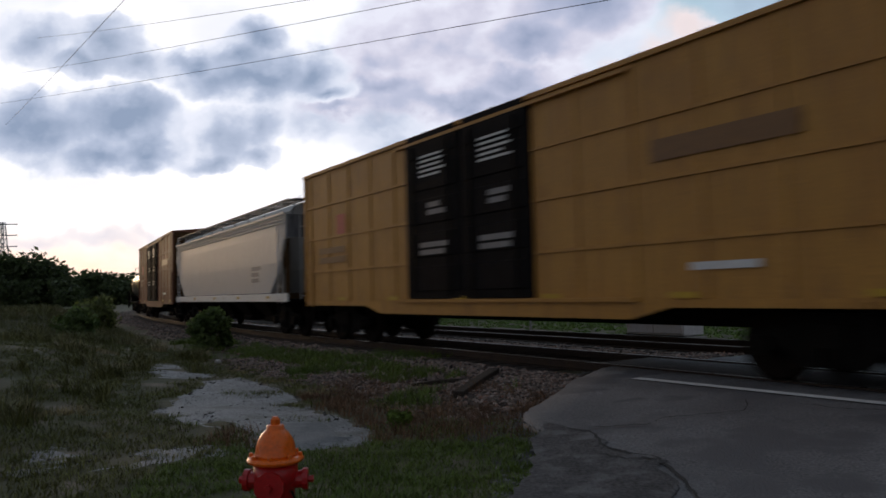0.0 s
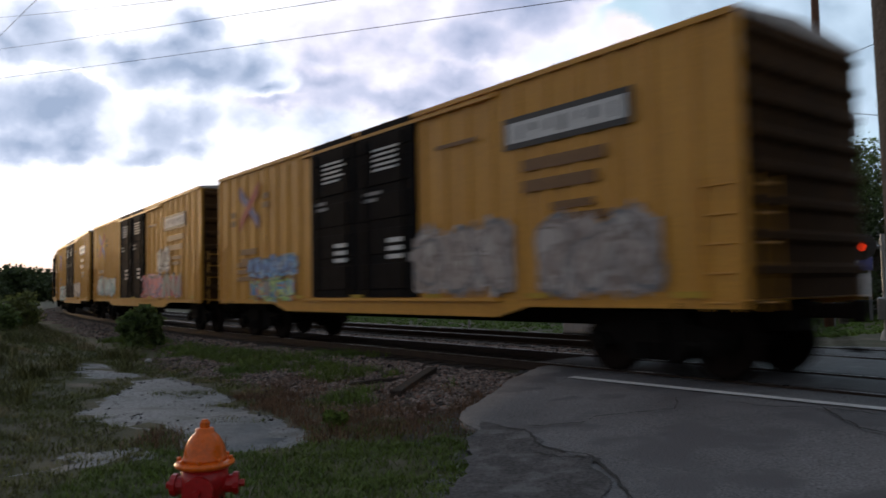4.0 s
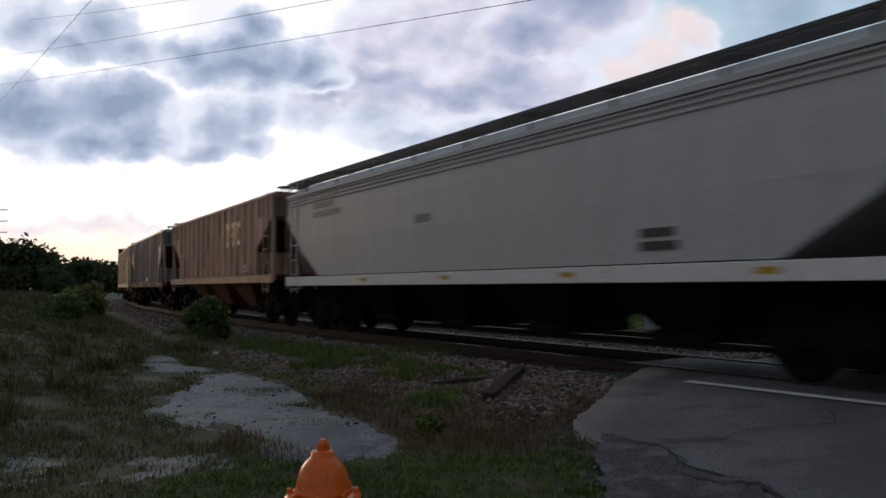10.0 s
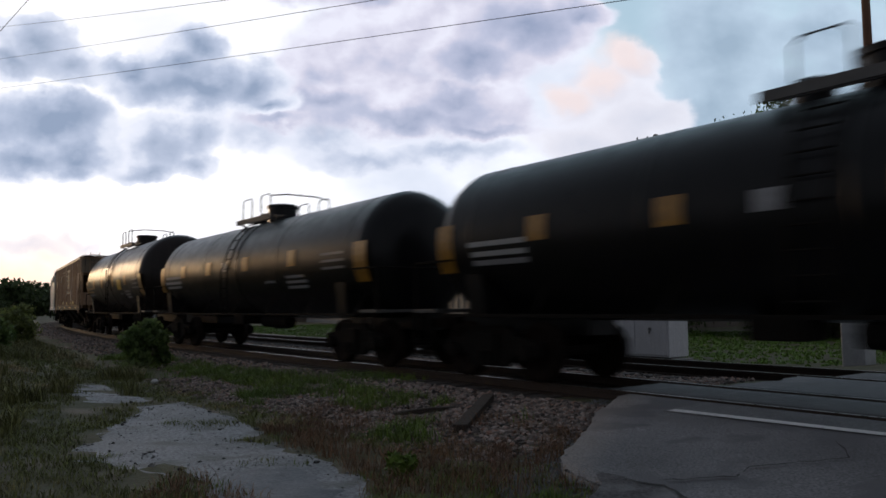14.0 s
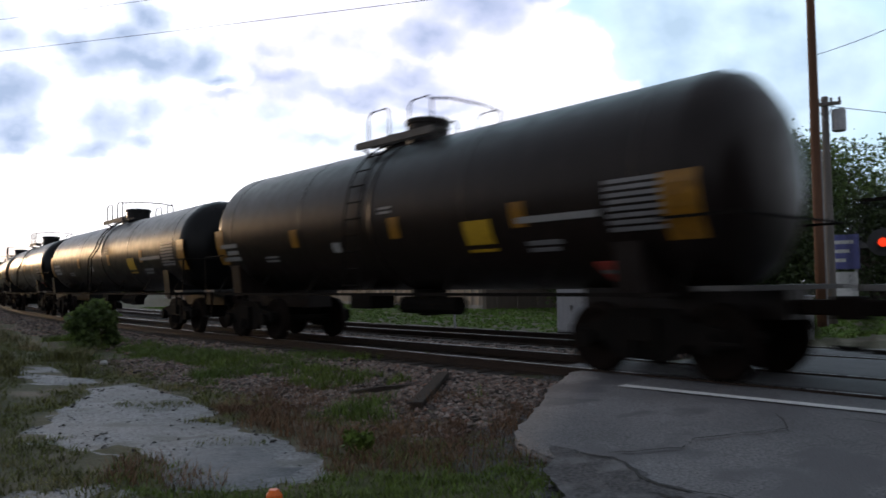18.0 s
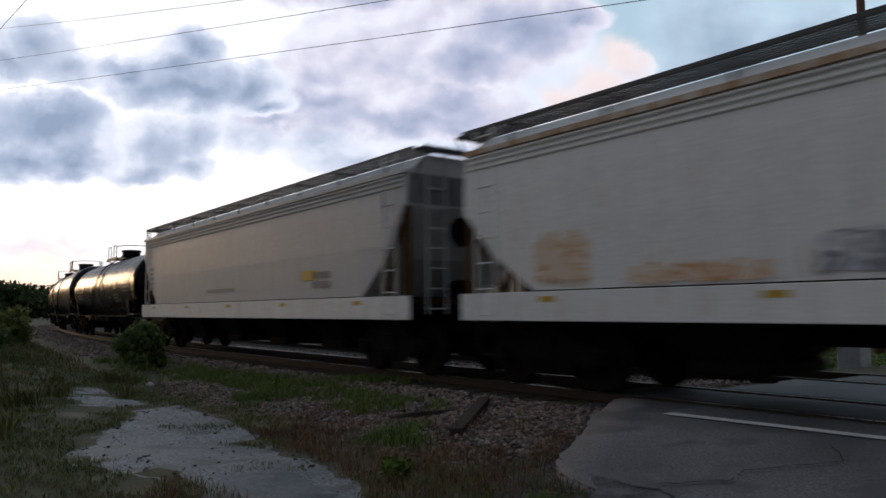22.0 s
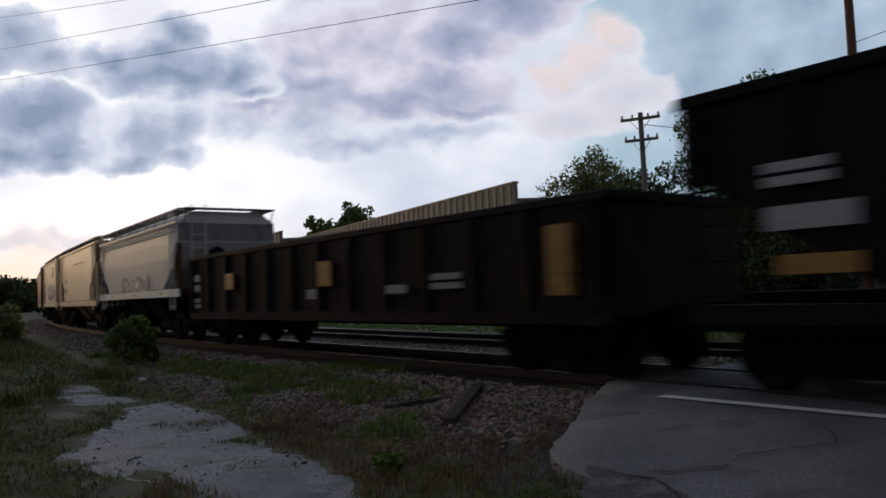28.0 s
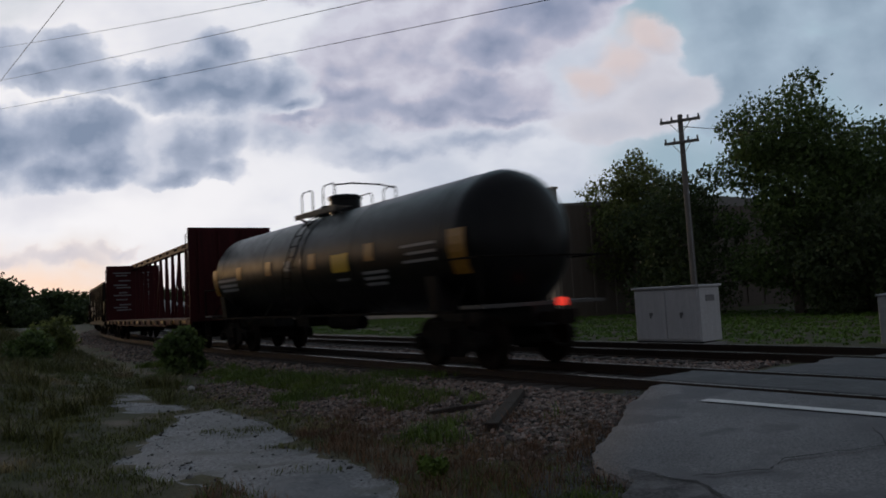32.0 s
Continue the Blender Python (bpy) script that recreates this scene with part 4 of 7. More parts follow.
def graffiti(car, x0, x1, z0, z1, y, mat, seed):
    """A ragged sprayed ground coat with swollen, outlined shapes on it, all lying on the side."""
    rnd = random.Random(seed)
    top, bot, n = [], [], 28
    for i in range(n + 1):
        x = x0 + (x1 - x0) * i / n
        e = 1 - abs(2 * i / n - 1) ** 6
        top.append((x, z1 - (z1 - z0) * (0.26 * rnd.random() * e + 0.22 * (1 - e))))
        bot.append((x, z0 + (z1 - z0) * (0.20 * rnd.random() * e + 0.14 * (1 - e))))
    coat = part("graffiti", prism(B(), top + bot[::-1], y, y + 0.004), mat, car, "sprayed graffiti panel")
    if mat is G_RUST:
        return
    h = z1 - z0
    count = max(3, int((x1 - x0) / (0.55 * h)))
    for k in range(count):
        cx = x0 + (x1 - x0) * (k + 0.5) / count + rnd.uniform(-0.06, 0.06)
        cz = (z0 + z1) / 2 + rnd.uniform(-0.06, 0.06) * h
        rx, rz = (x1 - x0) / count * 0.50, h * rnd.uniform(0.30, 0.40)
        a, b, c = rnd.uniform(0, 6.28), rnd.uniform(0, 6.28), rnd.uniform(-0.3, 0.3)
        for name, grow, lift, mt in (("graffiti_outline", 1.0, 0.004, MARK_GREY if mat in (G_BLUE, G_DUST, G_RED, G_DUSK) else MARK_BLACK), ("graffiti_fill", 0.87, 0.008, rnd.choice((mat, mat, mat, MARK_PALE)))):
            pts = []
            for i in range(18):
                t = 6.2832 * i / 18
                q = grow * (1 + 0.20 * math.sin(2 * t + a) + 0.16 * math.sin(3 * t + b))
                pts.append((cx + rx * q * math.cos(t) + c * rz * q * math.sin(t), cz + rz * q * math.sin(t)))
            part(name, prism(B(), pts, y + lift, y + lift + 0.004 + 0.0004 * k), mt, coat)


def end_frame(car, L, mat, z1, sx):
    """Ladder, grab irons and brake step at one end."""
    ladder(car, sx * (L / 2 - 0.95), 1.53, 1.0, z1, 0.42, mat)
    ladder(car, sx * (L / 2 - 0.58), 1.1, 1.0, z1, 0.42, mat, along="y")


def boxcar(front, rear, paint, style, tags, label, seed):
    car, L = start_car("boxcar", label, "boxcar", front, rear)
    lb, W, z0, z1 = L - 1.3, 1.5, 1.02, 4.42
    a, b = -lb / 2, lb / 2
    bm = B()
    box(bm, a, b, -W, W, z0, z1)
    part("body", bm, paint, car, bevel=0.02)
    # side sill, deeper between the trucks
    for y in (W - 0.02, -W - 0.01):
        prism(bm := B(), [(a, z0 + 0.02), (b, z0 + 0.02), (b, 0.93), (b - 3.6, 0.93), (b - 4.3, 0.76), (a + 4.3, 0.76), (a + 3.6, 0.93), (a, 0.93)], y, y + 0.035)
        part("side_sill", bm, paint, car)
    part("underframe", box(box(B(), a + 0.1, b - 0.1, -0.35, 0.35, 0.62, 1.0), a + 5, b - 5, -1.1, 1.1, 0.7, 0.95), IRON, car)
    # roof with cross ribs and a rim
    bm = prism(B(), [(-W - 0.03, z1), (W + 0.03, z1), (W + 0.03, z1 + 0.06), (0, z1 + 0.2), (-W - 0.03, z1 + 0.06)], a - 0.02, b + 0.02, "x")
    roof = part("roof", bm, ROOF_GALV if style != "ribbed" else paint, car)
    n = 14
    bm0 = strip(B(), [(0, -W, 0.075), (0, 0, 0.215), (0, W, 0.075)], 0.07, 0.05)
    rib = mesh_of("roof_rib", bm0, ROOF_GALV)
    for i in range(n):
        shared("roof_rib", rib, roof, pose(a + lb * (i + 0.5) / n, 0, z1))
    strip(bm := B(), [(a, W + 0.035, z1 + 0.02), (b, W + 0.035, z1 + 0.02)], 0.04, 0.08)
    part("roof_rail", bm, paint, car)
    # doors: a dark double plug door in the middle
    dx0, dx1 = -1.7, 2.4
    dm = (dx0 + dx1) / 2
    for k, (p, q) in enumerate(((dx0, dm - 0.02), (dm + 0.02, dx1))):
        bm = box(B(), p, q, W, W + 0.06, z0 + 0.06, z1 - 0.12)
        door = part("door", bm, BLACK_DOOR, car, "black steel plug door", bevel=0.012)
        for i in range(5):
            z = z0 + 0.22 + i * (z1 - z0 - 0.4) / 4.4
            part("door_panel", box(B(), p + 0.10, q - 0.10, W + 0.06, W + 0.085, z, z + 0.50), BLACK_DOOR, door, bevel=0.02)
        bm = B()
        for x in (p + 0.35, q - 0.35):
            rod(bm, (x, W + 0.11, z0 + 0.1), (x, W + 0.11, z1 - 0.2), 0.022)
        part("lock_rod", bm, IRON, door)
        mark(door, "stencil", p + 0.42, q - 0.62, z1 - 0.86, z1 - 0.42, W + 0.088, MARK_WHITE, 5, 1.3, seed=seed + k)
        if style != "ribbed":
            mark(door, "stencil", p + 0.3, q - 1.1, z0 + 0.80, z0 + 1.2, W + 0.088, MARK_WHITE, 3, 0.8, seed=seed + 3 + k)
            mark(door, "stencil", p + 1.1, q - 0.25, z0 + 1.95, z0 + 2.15, W + 0.088, MARK_PALE, 2, 0.9, seed=seed + 8 + k)
        else:
            mark(door, "stencil", p + 0.3, q - 0.6, z0 + 0.95, z0 + 1.2, W + 0.088, MARK_GREY, 2, 0.5, seed=seed + 3 + k)
            mark(door, "stencil", p + 0.5, q - 0.9, z0 + 1.75, z0 + 2.0, W + 0.088, MARK_GREY, 2, 0.5, seed=seed + 5 + k)
    for z in (z0 + 0.03, z1 - 0.09):
        part("door_rail", box(B(), dx0 - 2.2, dx1 + 0.4, W, W + 0.09, z - 0.04, z + 0.02), paint, car)
    # side sheets
    if style == "ribbed":
        for x0, x1 in ((a + 0.05, dx0 - 0.03), (dx1 + 0.03, b - 0.05)):
            for i in range(3):
                z = z0 + 0.78 + i * 0.86
                part("side_rib", box(B(), x0, x1, W, W + 0.035, z, z + 0.05), paint, car)
        me = mesh_of("side_post", prism(B(), [(-0.05, 0), (-0.02, 0.03), (0.02, 0.03), (0.05, 0)], z0 + 0.02, z1 - 0.02, "z"), paint)
        for x in np.arange(a + 0.7, b - 0.4, 1.15):
            if not dx0 - 0.15 < x < dx1 + 0.15:
                shared("side_post", me, car, pose(x, W, 0))
    else:
        me = mesh_of("side_post", prism(B(), [(-0.085, 0), (-0.035, 0.045), (0.035, 0.045), (0.085, 0)], z0 + 0.02, z1 - 0.02, "z"), paint)
        x = a + 0.62
        while x < b - 0.4:
            if not dx0 - 0.15 < x < dx1 + 0.15:
                shared("side_post", me, car, pose(x, W, 0))
            x += 0.62
    # corrugated ends, in a darker paint that carries their grime and shade
    for sx in (1, -1):
        e = sx * lb / 2
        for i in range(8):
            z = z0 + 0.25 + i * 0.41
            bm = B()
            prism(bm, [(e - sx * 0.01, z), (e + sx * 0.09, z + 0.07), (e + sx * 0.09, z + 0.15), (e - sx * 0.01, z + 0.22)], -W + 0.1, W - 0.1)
            part("end_corrugation", bm, END_GRIME_SHADE, car)
        part("end_sheet", box(B(), min(e, e + sx * 0.006), max(e, e + sx * 0.006), -W + 0.02, W - 0.02, z0 + 0.02, z1 - 0.02), END_GRIME_SHADE, car)
        end_frame(car, L, paint, 2.4, sx)
        part("corner_post", box(B(), e - sx * 0.12, e + sx * 0.01, W - 0.05, W + 0.03, z0, z1), paint, car)
        part("step", strip(B(), [(e - sx * 0.95, W, 1.0), (e - sx * 0.95, W, 0.5), (e - sx * 0.5, W, 0.5), (e - sx * 0.5, W, 1.0)], 0.04, 0.04), IRON, car)
    y = W + 0.047 if style != "ribbed" else W + 0.032
    # plain coloured device, stencils, reporting panel, tape
    if style == "device":
        cx, cz, r = b - 2.2, z1 - 0.95, 0.62
        for s1, mt in ((1, MARK_BLUE), (-1, MARK_RED)):
            bm = prism(B(), [(cx - r, cz - s1 * r * 0.75 - 0.16), (cx - r, cz - s1 * r * 0.75 + 0.16), (cx + r, cz + s1 * r * 0.75 + 0.16), (cx + r, cz + s1 * r * 0.75 - 0.16)], y + (0.003 if s1 < 0 else 0), y + 0.008 + (0.003 if s1 < 0 else 0))
            part("device", bm, mt, car, "plain crossed bars in faded blue and red")
        mark(car, "stencil", cx - 1.35, cx - 0.85, cz - 0.1, cz + 0.28, y, MARK_BROWN, 2, 0.6)
        mark(car, "stencil", cx + 0.85, cx + 1.2, cz - 0.45, cz - 0.05, y, MARK_BROWN, 2, 0.6)
        mark(car, "stencil", cx - 0.6, cx + 0.6, cz - 1.5, cz - 1.1, y, MARK_BROWN, 2, 0.6, seed=seed)
        mark(car, "stencil", cx - 0.2, cx + 0.8, z0 + 0.5, z0 + 1.0, y, MARK_BROWN, 3, 0.6, seed=seed + 2)
        mark(car, "panel", a + 1.5, a + 4.0, z1 - 1.05, z1 - 0.55, y, MARK_BLACK)
        mark(car, "panel_lettering", a + 1.6, a + 3.9, z1 - 0.96, z1 - 0.64, y + 0.008, MARK_WHITE)
        for k in range(7):
            x = a + 1.78 + 0.3 * k
            mark(car, "panel_stroke", x, x + 0.06 + 0.05 * (k % 2), z1 - 0.92 + 0.05 * (k % 3), z1 - 0.70, y + 0.016, MARK_GREY)
        mark(car, "stencil", a + 1.6, a + 3.6, z1 - 1.75, z1 - 1.25, y, MARK_BROWN, 2, 0.8, seed=seed + 6)
        mark(car, "stencil", a + 1.9, a + 3.0, z1 - 2.25, z1 - 1.95, y, MARK_BROWN, 2, 0.6, seed=seed + 7)
        mark(car, "stencil", dx0 - 1.7, dx0 - 0.6, z1 - 0.75, z1 - 0.68, y, MARK_BROWN)
    else:
        mark(car, "device", b - 2.6, b - 2.1, z1 - 1.7, z1 - 1.2, y, MARK_RED)
        mark(car, "stencil", a + 1.6, a + 3.8, z1 - 1.5, z1 - 1.2, y, MARK_BROWN, 1)
        mark(car, "stencil", b - 2.8, b - 1.0, z0 + 1.0, z0 + 1.4, y, MARK_BROWN, 2, 0.6, seed=seed)
        mark(car, "stencil", a + 2.2, a + 3.2, z0 + 0.4, z0 + 0.5, y, MARK_WHITE)
    for x in np.arange(a + 0.5, b - 0.4, 2.6):
        mark(car, "reflective_tape", x, x + 0.45, z0 + 0.04, z0 + 0.12, y + 0.02, MARK_YELLOW)
    for g in tags:
        graffiti(car, *g[:4], y + 0.012, g[4], seed + int(g[0] * 10))
    return car


def hopper(front, rear, paint, ribs, bays, label, tags=(), sill=None, top=3.95, names=(), low=1.45, bay_mat=None, curved=False, slope=1.5, end_mat=None, seed=0, body=None, zc=2.9, knee=None, edge_walk=True, sill_depth=0.26, panels=()):
    """A covered hopper: cut-away ends, discharge bays below, hatches and raised grating walkways on top. body: its two end walls along the train."""
    car, L = start_car("covered_hopper", label, "hopper car", front, rear, 2.0)
    W = 1.53
    mid = (front + rear) / 2
    b, a = (body[0] - mid, body[1] - mid) if body else (L / 2 - 0.55, -L / 2 + 0.55)
    lb = b - a
    bay_mat = bay_mat or paint
    end_mat = end_mat or paint
    # smooth-sided cars get near-black bays in place of their body paint
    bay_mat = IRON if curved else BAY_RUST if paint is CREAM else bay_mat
    knee = knee or low
    sect = ([(W, low), (W + 0.03, low + 0.9), (W + 0.02, top - 0.9), (W - 0.02, top - 0.32), (W - 0.10, top - 0.28), (W - 0.5, top)] if curved else [(W, low), (W, top - 0.12), (W - 0.1, top)])
    ring = sect + [(-y, z) for y, z in sect[::-1]]
    bm = B()
    loops = []
    f = 0.45
    for x, cut in ((a, zc), (a + slope * f, knee + (zc - knee) * (0.42 if curved else 1 - f)), (a + slope, knee), (a + slope + 0.02, low), (b - slope - 0.02, low), (b - slope, knee), (b - slope * f, knee + (zc - knee) * (0.42 if curved else 1 - f)), (b, zc)):
        loops.append([bm.verts.new((x, y, max(z, cut))) for y, z in ring])
    n = len(ring)
    for p, q in zip(loops, loops[1:]):
        for i in range(n):
            bm.faces.new((p[i], p[(i + 1) % n], q[(i + 1) % n], q[i]))
    bm.faces.new(loops[0])
    bm.faces.new(loops[-1][::-1])
    bmesh.ops.remove_doubles(bm, verts=bm.verts, dist=0.0005)
    bmesh.ops.dissolve_degenerate(bm, edges=bm.edges, dist=0.0005)
    part("body", bm, paint, car, smooth=False)
    for i in range(6):
        x = a + 1.4 + (lb - 2.8) * i / 5
        part("hatch", lathe(B(), [(0.36, top), (0.38, top + 0.05), (0.34, top + 0.09), (0.1, top + 0.11)], 14, at=(x, 0, 0)), end_mat, car)
    # walkways: long bars on brackets, over the roof's edge, with cross walkways past the ends
    zw = top + (0.05 if curved else 0.02 if ribs and edge_walk else 0.15 if edge_walk else 0.09)
    for sy in (1, -1):
        bm = box(B(), a - 0.15, b + 0.15, sy * (1.46 if edge_walk else 0.5) - 0.01, sy * (1.46 if edge_walk else 0.5) + 0.01, zw - 0.01, zw + 0.04)
        board = part("running_board", bm, WALKWAY, car, "dark grating walkway along the roof")
        bar = mesh_of("grating_bar", box(B(), a - 0.15, b + 0.15, -0.007, 0.007, zw, zw + 0.020), WALKWAY)
        for k in range(8 if edge_walk else 5):
            shared("grating_bar", bar, board, pose(0, sy * ((0.93 if edge_walk else 0.12) + (0.072 if edge_walk else 0.078) * k), 0))
        cross = mesh_of("grating_cross_bar", box(B(), -0.008, 0.008, sy * 0.92, sy * 1.46, zw + 0.004, zw + 0.02), WALKWAY)
        for i in range(46 if edge_walk else 0):
            shared("grating_cross_bar", cross, board, pose(a + lb * (i + 0.5) / 46, 0, 0))
        bracket = mesh_of("bracket", strip(strip(B(), [(0, 0.93, -0.02), (0, 1.45, -0.02)], 0.05, 0.03), [(0, 1.40, -0.03), (0, 1.36, -0.30)], 0.05, 0.03), WALKWAY)
        for i in range(9 if edge_walk else 0):
            shared("bracket", bracket, board, pose(a + lb * (i + 0.5) / 9, 0, zw, 0, 0, 0 if sy > 0 else 180))
    for sx, e in ((1, b), (-1, a)):
        bm = B()
        for k in range(4):
            box(bm, min(e + sx * (0.05 + 0.1 * k), e + sx * (0.09 + 0.1 * k)), max(e + sx * (0.05 + 0.1 * k), e + sx * (0.09 + 0.1 * k)), -1.4, 1.4, zw - 0.02, zw + 0.02)
        part("end_walkway", bm, WALKWAY, car)
        for y in (1.35, -1.35):
            part("grab_iron", rod(B(), (e + sx * 0.42, y, zw), (e - sx * 0.05, y, top - 0.55), 0.018, 5), WALKWAY, car)
    # sills
    for y in (W - 0.03, -W - 0.03):
        part("side_sill", box(B(), a - 0.1, b + 0.1, y, y + 0.06, low - sill_depth, low - 0.02), sill or paint, car, bevel=0.01)
    # end platform, corner posts, slanting braces, ladder
    for sx, e in ((1, b), (-1, a)):
        # thin face over the end wall, darkened for its shade as well as grime
        part("end_face", box(B(), min(e, e + sx * 0.006), max(e, e + sx * 0.006), -W + 0.03, W - 0.03, zc + 0.02, top - (0.36 if curved else 0.14)), END_GREY if paint in (GREY, WHITE, BROWN_GREY) else END_DULL, car, "grimy end wall with shade in its paint")
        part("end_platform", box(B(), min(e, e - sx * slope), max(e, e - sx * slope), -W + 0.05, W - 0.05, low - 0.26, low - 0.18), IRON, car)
        # slope sheet, braces: the cutaway's shade is put into their dark paint
        part("end_sheet", prism(B(), [(e - sx * 0.02, zc), (e - sx * 0.1, zc), (e - sx * (slope + 1.1), low), (e - sx * (slope + 1.0), low)], -W + 0.06, W - 0.06), END_GRIME_SHADE, car)
        # plate added to close the cutaway; the dark inside is in its colour
        part("inner_bulkhead", box(B(), min(e - sx * (slope + 0.05), e - sx * (slope + 0.12)), max(e - sx * (slope + 0.05), e - sx * (slope + 0.12)), -W + 0.08, W - 0.08, low - 0.2, max(knee, low + 0.5)), END_GRIME_SHADE, car)
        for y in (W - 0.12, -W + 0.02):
            part("end_post", box(B(), min(e - sx * 0.02, e - sx * 0.14), max(e - sx * 0.02, e - sx * 0.14), y, y + 0.1, low - 0.26, zc + 0.1), END_GRIME_SHADE if curved else end_mat, car)
            part("brace", strip(B(), [(e - sx * 0.9, y + 0.05, low - 0.2), (e - sx * 0.2, y + 0.05, zc - 0.3)], 0.06, 0.08), END_GRIME_SHADE, car)
        ladder(car, e - sx * 0.5, W + 0.03, 1.1, top - 0.1, 0.42, end_mat)
        ladder(car, e + sx * 0.05, 0.9, 1.2, top + 0.1, 0.42, end_mat, along="y")
        part("step", strip(B(), [(e - sx * 0.3, W, low - 0.2), (e - sx * 0.3, W, 0.5), (e - sx * 0.72, W, 0.5), (e - sx * 0.72, W, low - 0.2)], 0.04, 0.04), IRON, car)
        part("brake_cylinder", rod(B(), (e - sx * 0.8, -0.4, low + 0.15), (e - sx * 1.3, -0.4, low + 0.15), 0.17, 12), IRON, car)
    part("brake_wheel", lathe(B(), [(0.26, -0.02), (0.28, 0), (0.26, 0.02), (0.22, 0.0)], 16, "x", (a - 0.06, 0.35, 2.6)), IRON, car)
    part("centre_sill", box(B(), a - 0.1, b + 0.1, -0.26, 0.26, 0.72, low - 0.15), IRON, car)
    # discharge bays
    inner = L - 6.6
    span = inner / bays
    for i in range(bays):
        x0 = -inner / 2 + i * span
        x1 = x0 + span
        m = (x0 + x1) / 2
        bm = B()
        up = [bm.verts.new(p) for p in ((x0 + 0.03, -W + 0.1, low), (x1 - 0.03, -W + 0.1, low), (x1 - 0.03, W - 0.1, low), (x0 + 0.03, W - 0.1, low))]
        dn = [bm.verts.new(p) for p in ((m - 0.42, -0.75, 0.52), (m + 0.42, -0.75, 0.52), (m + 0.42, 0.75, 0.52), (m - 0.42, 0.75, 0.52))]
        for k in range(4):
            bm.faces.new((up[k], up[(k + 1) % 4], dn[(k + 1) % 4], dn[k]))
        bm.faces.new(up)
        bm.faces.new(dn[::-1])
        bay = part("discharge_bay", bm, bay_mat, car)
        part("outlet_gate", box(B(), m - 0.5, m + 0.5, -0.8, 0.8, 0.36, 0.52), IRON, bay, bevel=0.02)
    if ribs:
        me = mesh_of("side_post", prism(B(), [(-0.045, 0), (-0.03, 0.07), (0.03, 0.07), (0.045, 0)], low + 0.02, top - 0.14, "z"), paint)
        cutp = mesh_of("short_side_post", prism(B(), [(-0.045, 0), (-0.03, 0.07), (0.03, 0.07), (0.045, 0)], zc, top - 0.14, "z"), paint)
        for i in range(ribs):
            x = a + 0.35 + (lb - 0.7) * i / (ribs - 1)
            shared("side_post", me if a + slope < x < b - slope else cutp, car, pose(x, W, 0))
    bm = strip(B(), [(a, W + 0.02, top - (0.33 if curved else 0.1)), (b, W + 0.02, top - (0.33 if curved else 0.1))], 0.06, 0.08)
    part("top_chord", bm, RUST_RUN if paint is WHITE else end_mat, car)
    if curved and paint in (GREY, WHITE):
        for k in range(3):
            z = top - 0.44 - 0.09 * k
            part("side_ridge", prism(B(), [(W, z), (W + 0.035, z + 0.02), (W + 0.035, z + 0.04), (W, z + 0.06)], a + 0.1, b - 0.1, "x"), paint, car)
    y = W + (0.075 if ribs else 0.024)
    for k in names:
        if k[0] == "letters":
            letters(car, k[1], 1.45 + (k[2] - 1.45) * 0.84, y, k[3], k[4], k[5], k[6])
        else:
            mark(car, "stencil", k[1], k[2], 1.45 + (k[3] - 1.45) * 0.84, 1.45 + (k[4] - 1.45) * 0.84, y, k[5], k[6] if len(k) > 6 else 1, 0.5, seed=seed + int(k[1] * 7))
    for p, q in panels:
        part("repainted_panel", box(B(), p, q, W - 0.01, W + 0.012, low + 0.03, top - 0.2), PATCH_WHITE, car, "chalky white repainted panel")
    for x in np.arange(a + slope, b - slope, 3.3):
        mark(car, "reflective_tape", x, x + 0.3, low - 0.17, low - 0.09, W + 0.032, MARK_YELLOW)
    for g in tags:
        graffiti(car, *g[:4], y, g[4], seed + int(g[0] * 10))
    return car


